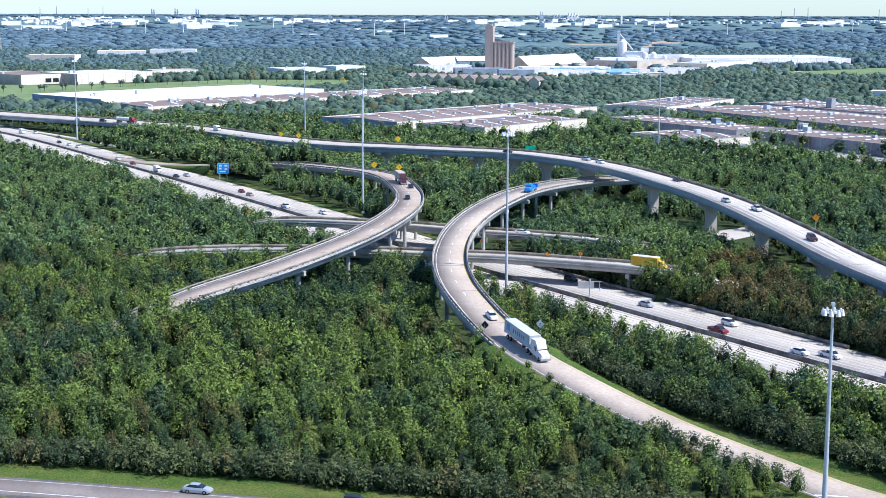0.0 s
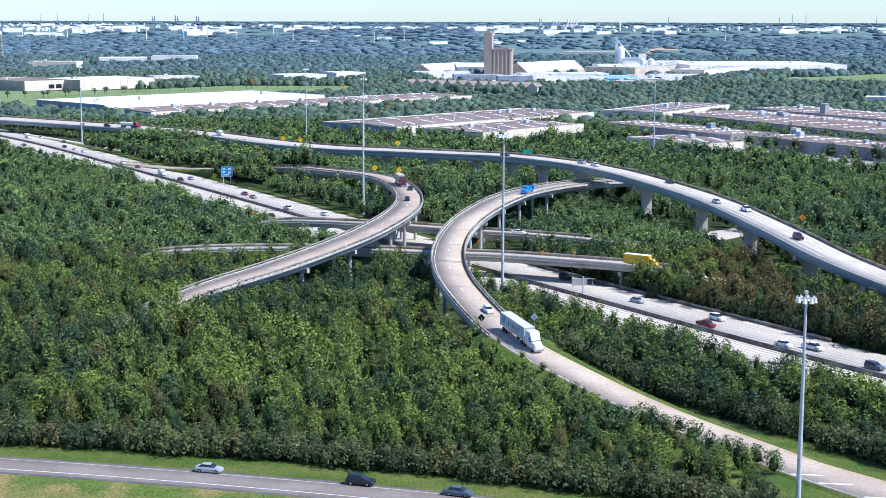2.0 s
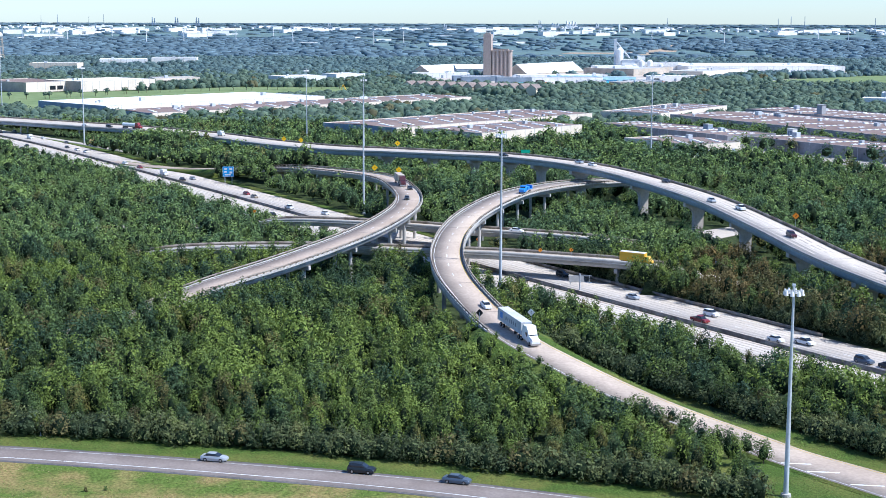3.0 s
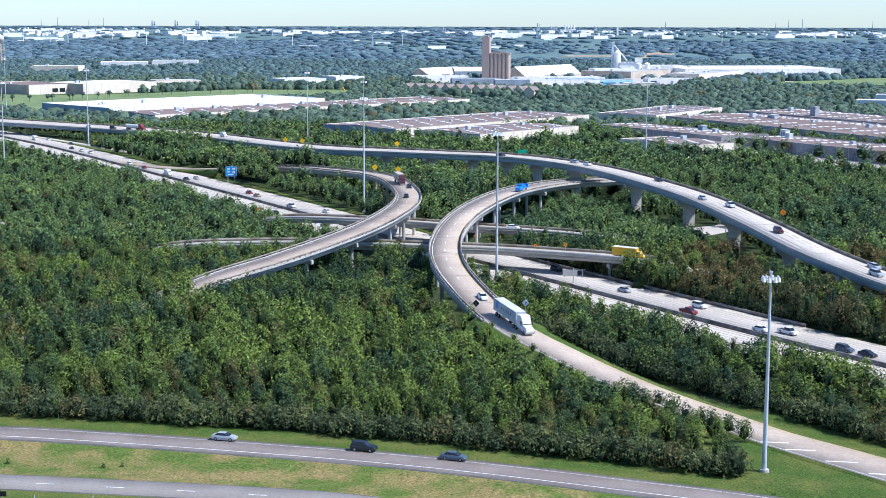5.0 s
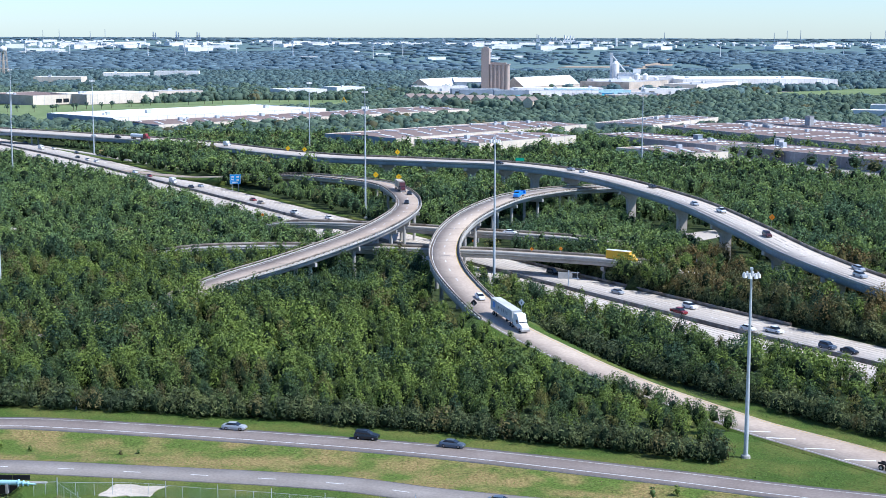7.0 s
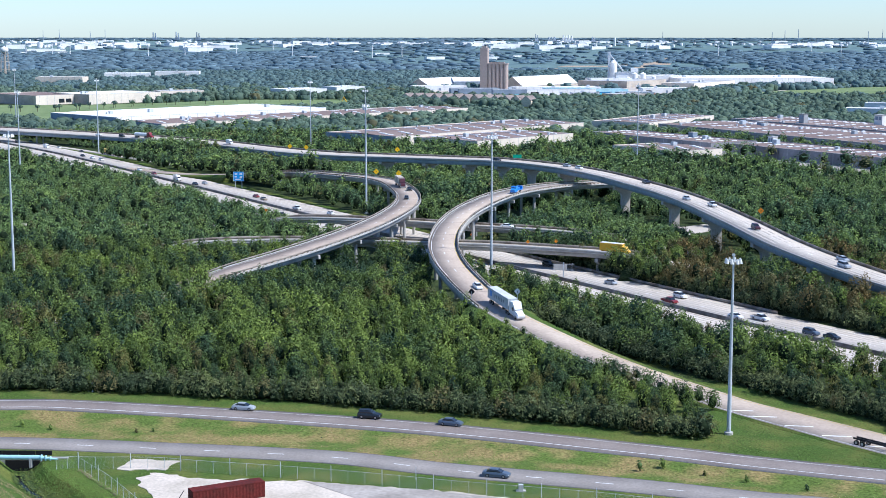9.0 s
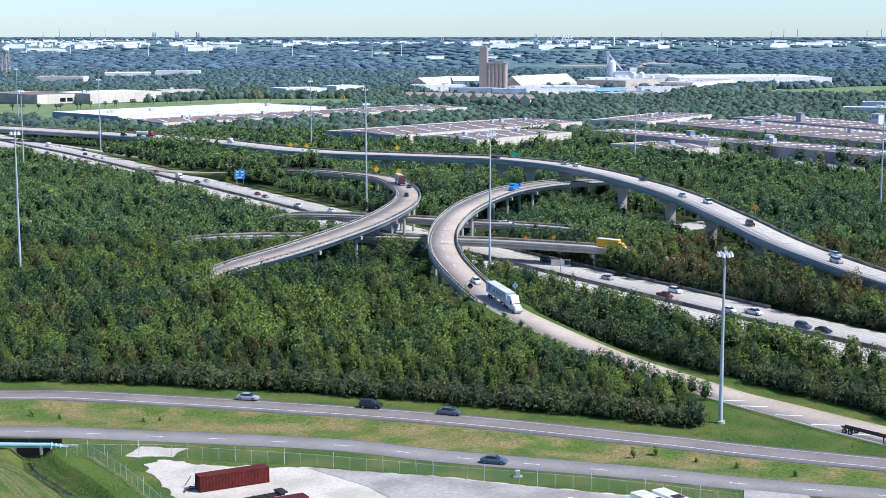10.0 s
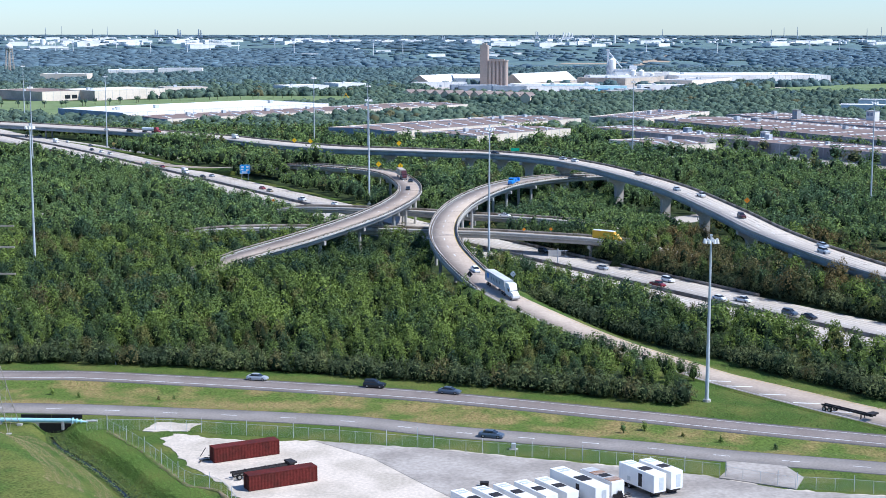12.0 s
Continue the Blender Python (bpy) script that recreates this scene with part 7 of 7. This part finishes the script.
def fence(points, label, height=2.1, spacing=3.0, tall_every=3):
    f = empty("chain_link_fence", label=label, category="fence", group="chain-link fences")
    line = curve(points, spacing)
    post_me = panel_me = tall_me = None
    for k, (x, y, z) in enumerate(line):
        z = float(ground_z(np.array([[x, y]]))[0])
        if k % tall_every == 0:
            if tall_me is None:
                ob = part("post", rod(bmesh.new(), (0, 0, -0.3), (0, 0, height + 0.75), 0.055, seg=8), M_GALV, f)
                tall_me = ob.data
            else:
                ob = part("post", tall_me, None, f)
        else:
            if post_me is None:
                ob = part("post", rod(bmesh.new(), (0, 0, -0.3), (0, 0, height + 0.1), 0.035, seg=8), M_GALV, f)
                post_me = ob.data
            else:
                ob = part("post", post_me, None, f)
        ob.location = (x, y, z)
        if k + 1 < len(line):
            x2, y2 = line[k + 1, :2]
            z2 = float(ground_z(np.array([[x2, y2]]))[0])
            t = Vector((x2 - x, y2 - y, z2 - z))
            if panel_me is None:
                ob = part("wire_panel", wire_panel(t.length, height), M_MESH, f)
                panel_me = ob.data
            else:
                ob = part("wire_panel", panel_me, None, f)
            ob.matrix_basis = Matrix.Translation((x, y, z + 0.05)) @ t.to_track_quat("X", "Z").to_matrix().to_4x4()
            part("top_rail", rod(bmesh.new(), (x, y, z + height + 0.05), (x2, y2, z2 + height + 0.05), 0.025, seg=6), M_GALV, f)
    return f


fence([(-65.5, 184.7, 0), (-52.7, 184.9, 0), (-43.3, 182.8, 0), (-28.2, 179.9, 0), (-13.5, 176.1, 0), (1.3, 171.8, 0), (19.9, 167.2, 0), (28.3, 164.6, 0), (45.6, 158.0, 0)], "galvanised chain-link fence along the grass verge")
fence([(-65.5, 184.7, 0), (-57.7, 174, 0), (-50, 161.5, 0), (-43.7, 151.1, 0), (-37.3, 146.6, 0), (-30, 128, 0)], "galvanised chain-link fence along the ditch bank")
fence([(-65.5, 184.9, 0), (-69.2, 184.2, 0)], "short return of the chain-link fence", spacing=1.8)
fence([(46.5, 157.4, 0), (57, 151.2, 0)], "chain-link sliding gate across the driveway", 1.9)
fence([(57.2, 151, 0), (71, 148.2, 0), (110, 136.5, 0)], "galvanised chain-link fence beyond the driveway")

# culvert, pipe and ditch
culvert = empty("culvert_headwall", (-77.4, 190.9, 0), "concrete headwall with a black panel for the shaded culvert opening and a black barrier", "culvert", kind="structure")
part("headwall", boxes(((0, 0, -1.2), (17, 0.6, 2.9))), M_BEAM, culvert)
# No real opening: a flat black panel stands in for its shade.
part("culvert_mouth", boxes(((0.4, -0.32, -1.25), (6.2, 0.06, 2.0))), M_BLACK, culvert, "flat black panel painted as the culvert's shaded mouth")
for k in range(4):
    part("barrier_panel", boxes(((-5.1 + k * 3.0, 0.9, 0.75), (2.9, 0.25, 0.8))), M_BLACK, culvert, "black plastic barrier panel")
pipe = empty("utility_pipe", label="pale blue painted utility pipe crossing the ditch", category="pipe")
part("pipe", rod(bmesh.new(), (-100, 188.6, 0.95), (-73.5, 188.9, 0.75), 0.42, seg=18), M_CYAN, pipe)
part("pipe_end", rod(bmesh.new(), (-73.5, 188.9, 0.75), (-70.2, 188.95, 0.45), 0.34, 0.1, 14), M_CYAN, pipe)
for k in range(3):
    part("spike_collar", rod(bmesh.new(), (-73.2 + k * 0.8, 188.9, 0.72 - k * 0.06), (-73.05 + k * 0.8, 188.9, 0.71 - k * 0.06), 0.62 - k * 0.1, seg=12), M_CYAN, pipe)
for x in (-98, -87, -75):
    part("support", boxes(((x, 188.8, -0.2), (0.4, 0.9, 1.6))), M_BEAM, pipe)
water_path = DITCH[(DITCH[:, 1] < 188) & (DITCH[:, 1] > 104)]
part("water", sweep("water", np.column_stack([water_path[:, :2], np.full(len(water_path), -2.05)]), [(0.6, 0.02), (-0.8, 0.02), (-0.8, -0.2), (0.6, -0.2)]), M_WATER)
tagged(scene.objects["water"], "dark shallow water in the drainage ditch", "water", kind="structure")

# lattice tower at the edge of the grass mound
tower = empty("lattice_tower", (-88.5, 184.2, 0), "galvanised lattice transmission tower beside the ditch", "pylon")
LEGS = [(-5.5, -3.5), (5.5, -3.5), (5.5, 3.5), (-5.5, 3.5)]


def leg_at(k, z):
    f_ = max(0.12, 1 - z / 24.0)
    return (LEGS[k][0] * f_, LEGS[k][1] * f_, z)


for k in range(4):
    bm = rod(bmesh.new(), leg_at(k, 0), leg_at(k, 21), 0.075, 0.06, 6)
    rod(bm, leg_at(k, 21), leg_at(k, 40), 0.06, 0.05, 6)
    part("leg", bm, M_LATTICE, tower)
    part("footing", boxes(((*leg_at(k, 0)[:2], 0.1), (0.9, 0.9, 0.6))), M_BEAM, tower)
    bm = bmesh.new()
    for z in range(0, 20, 4):
        rod(bm, leg_at(k, z), leg_at((k + 1) % 4, z + 4), 0.032, seg=5)
        rod(bm, leg_at((k + 1) % 4, z), leg_at(k, z + 4), 0.032, seg=5)
        rod(bm, leg_at(k, z + 4), leg_at((k + 1) % 4, z + 4), 0.032, seg=5)
    part("bracing", bm, M_LATTICE, tower)
for z in (30, 35, 39):
    part("crossarm", boxes(((0, 0, z), (14, 0.3, 0.3))), M_LATTICE, tower)

# roadside bits
for x, y, kind in ((-84, 214, 1.3), (-78, 212, 0.8), (32.1, 186.6, 1.7), (36.3, 187.9, 1.5), (49.5, 180.3, 1.0), (58.5, 174.9, 0.9), (43, 184, 0.7), (-61, 210, 0.7), (-58, 211, 0.6)):
    b = empty("bush", (x, y, float(ground_z(np.array([[x, y]], float))[0])), "small dark green bush on the grass verge", "bush", "bushes on the verge")
    V, F = crown(kind * 1.25, kind * 0.62, 0.0, 5, 90, 0.16)
    Q, T = split_core(F)
    part("crown", mixed_mesh("crown", V, Q, T, np.full(len(V), rs.uniform(0, 0.5))), M_LEAF, b)
    part("stem", rod(bmesh.new(), (0, 0, -0.1), (0, 0, kind * 0.5), 0.04, seg=5), M_BARK, b)
for x, y in ((-77, 240.5), (-6.6, 179.6)):
    b = empty("marker_post", (x, y, 0), "slim pale marker post in the grass", "post", "marker posts")
    part("post", boxes(((0, 0, 1.1), (0.1, 0.1, 2.3))), M_GALV, b)
    part("base", boxes(((0, 0, 0.05), (0.3, 0.3, 0.2))), M_BEAM, b)
cab = empty("utility_cabinet", (11.0, 173.4, 0), "grey utility cabinet on the verge", "cabinet")
part("body", boxes(((0, 0, 0.6), (0.8, 0.6, 1.1))), M_GALV, cab)
part("door", boxes(((0, -0.32, 0.62), (0.66, 0.03, 0.9))), M_BEAM, cab)
part("plinth", boxes(((0, 0, 0.05), (1.6, 1.0, 0.16))), M_BEAM, cab)

# grass tufts on the verges and weeds along the ditch: small blades, one mesh


def blades(name, p, size, height, mat, label):
    n = len(p)
    c = with_z(p) + np.column_stack([np.zeros((n, 2)), 0.1 + rs.uniform(0.2, 1.0, n) * height])
    v, f = clump_quads(c, np.tile([0.25, -0.15, 1.0], (n, 1)), size, True)
    Q, T = split_core(f)
    ob = part(name, mixed_mesh(name, v, np.zeros((0, 4), int), T, np.repeat(rs.uniform(0, 1, n), 3)), mat)
    return tagged(ob, label, "grass", kind="stuff")


p = np.column_stack([rs.uniform(-112, 100, 210000), rs.uniform(128, 300, 210000)])
_, t1, _ = near_line(p, ROAD_1)
_, t2, _ = near_line(p, ROAD_2)
dd, dof, _ = near_line(p, DITCH)
da, dao, _ = near_line(p, RAMP_A)
patch = np.array([noise.noise((x * 0.11, y * 0.11, 5)) for x, y in p])
M_TUFT = leaf_material("grass blades", (0.085, 0.14, 0.025), (0.16, 0.215, 0.05), warm=(0.22, 0.18, 0.08), warm_share=0.06)
M_LUSH = leaf_material("bright ditch grass", (0.095, 0.175, 0.034), (0.125, 0.215, 0.042), (0.165, 0.255, 0.055), warm_share=0.02)
M_BANK = leaf_material("lush bank grass", (0.062, 0.118, 0.024), (0.090, 0.155, 0.032), (0.130, 0.200, 0.045), warm_share=0.02)
verge = (t1 < -5) & (t2 > 4.6)
wedge = (p[:, 0] > 45) & (t1 > 5.2) & (dao < -6.5) & (p[:, 1] < 226)
blades("hedge_grass", p[(t1 > 4.8) & (t1 < 12.5) & (da > 6.5) & (p[:, 1] < 248)], 0.10, 0.3, M_BANK, "bright green grass at the foot of the hedge")
blades("grass_tufts", p[verge & (patch > -0.2)], 0.10, 0.16, M_TUFT, "rough green and dry grass tufts on the verges")
blades("tall_grass", p[wedge], 0.11, 0.34, M_BANK, "lush tall grass between the roads")
slope = (dao > 5.2) & (dao < 11.5) & (p[:, 1] < 303) & (p[:, 0] < 95)
blades("slope_grass", p[slope], 0.12, 0.22, M_BANK, "green grass on the slope beside the ramp")
p = np.column_stack([rs.uniform(-85, -30, 170000), rs.uniform(128, 190, 170000)])
dd, dof, _ = near_line(p, DITCH)
blades("ditch_weeds", p[(dof < 2.1) & (dof > -0.2) | (dof > -1.5) & (dof < -0.6)][:9000], 0.13, 0.7, M_LEAF, "dark tall weeds along the ditch")
blades("bank_grass", p[(dof > 1.7) & (dof < 9.0)][:42000], 0.085, 0.2, M_LUSH, "green grass on the ditch bank")

p = np.column_stack([rs.uniform(-112, 100, 9000), rs.uniform(128, 250, 9000)])
_, t1, _ = near_line(p, ROAD_1)
_, t2, _ = near_line(p, ROAD_2)
clot = np.array([noise.noise((x * 0.25, y * 0.25, 21)) for x, y in p])
blades("verge_weeds", p[((t1 < -7) & (t2 > 6) & (clot > 0.36)) | ((p[:, 0] > 46) & (t1 > 6) & (near_line(p, RAMP_A)[1] < -8) & (p[:, 1] < 226) & (clot > 0.22))], 0.15, 0.5, M_LEAF, "dark weeds scattered over the verge between the roads")

# gore stripes on the ramp
left = sides(RAMP_A)
for k in range(6):
    q = at_y(RAMP_A, 236 - k * 6.5)
    ob = part("gore_stripe", boxes(((0, 0, 0.004), (5.4, 0.5, 0.004))), M_PAINT, ramp_a)
    x, y = RAMP_A[q, :2] - left[q] * 2.4
    ob.matrix_basis = pose(x, y, RAMP_A[q, 2] + 0.004, 0, 0, -8)

# young palms along the field, and a yellow excavator far off
palm = empty("palm_tree", label="small palm on the edge of the mown field", category="palm", group="palms along the field")
part("trunk", rod(bmesh.new(), (0, 0, -0.2), (0, 0, 4.2), 0.25, 0.2, 7), M_BARK, palm)
V, F = dome(6.2, 2.4, 3.2, 6, 80, 0.55, 0.0)
Q, T = split_core(F)
# The palm crown takes the haze-tinted woods colour.
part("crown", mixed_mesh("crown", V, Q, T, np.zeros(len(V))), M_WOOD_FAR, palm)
line = curve([(-480, 1345, 0), (-404, 1339, 0), (-378, 1362, 0), (-329, 1450, 0), (-281, 1490, 0), (-195, 1545, 0), (-140, 1560, 0)], 13.0)
palm.location = (*line[0, :2], 0.3)
for k, (x, y, _) in enumerate(line[1:]):
    copy_thing(palm, pose(x + rng.uniform(-4, 4), y + rng.uniform(-4, 4), 0.3, 0, 0, 40 * k))
dig = empty("excavator", (-119, 1418, 0.2), "yellow excavator with a raised boom", "excavator")
part("body", boxes(((0, 0, 2.2), (4, 3, 2.2)), ((-1, 0, 3.8), (1.6, 1.6, 1.4))), PAINT["yellow"], dig)
part("boom", rod(rod(bmesh.new(), (1.5, 0, 3), (-3, 0, 11), 0.5, 0.4, 6), (-3, 0, 11), (-5, 0, 6), 0.4, 0.3, 6), PAINT["yellow"], dig)
for s in (-1, 1):
    part("track", boxes(((0, s * 1.3, 0.6), (4.4, 0.7, 1.1))), M_BLACK, dig)

# dry mowing tracks over the grass mound
tracks = []
for o in (-3.4, -1.8, 0.0, 1.6, 4.6, 6.2):
    line = curve([(-84 + o * 0.7, 178 + o * 0.3, 0), (-76 + o, 170.5, 0), (-69 + o, 159, 0), (-63.5 + o, 149, 0), (-60 + o, 138, 0)], 0.045)
    tracks.append(line[:, :2] + rs.normal(0, 0.38, (len(line), 2)))
M_DRY = leaf_material("dry grass", (0.16, 0.14, 0.06), (0.30, 0.25, 0.13), warm=(0.3, 0.24, 0.13), warm_share=0.3)
p = np.vstack(tracks)
_, dof, _ = near_line(p, DITCH)
blades("dry_grass_tracks", p[dof < -3], 0.10, 0.1, M_DRY, "dry straw-coloured mowing tracks on the mound")
p = np.column_stack([rs.uniform(-112, 100, 40000), rs.uniform(128, 250, 40000)])
_, t1, _ = near_line(p, ROAD_1)
_, t2, _ = near_line(p, ROAD_2)
patch = np.array([noise.noise((x * 0.07, y * 0.3, 12)) for x, y in p])
edge_ = ((t1 < -4.6) & (t1 > -8.0) | (t2 > 4.0) & (t2 < 7.5) & (t1 < -5)) & (patch > -0.12)
blades("dry_verge_grass", p[edge_][:18000], 0.12, 0.1, M_DRY, "dry straw-coloured grass along the road edges")
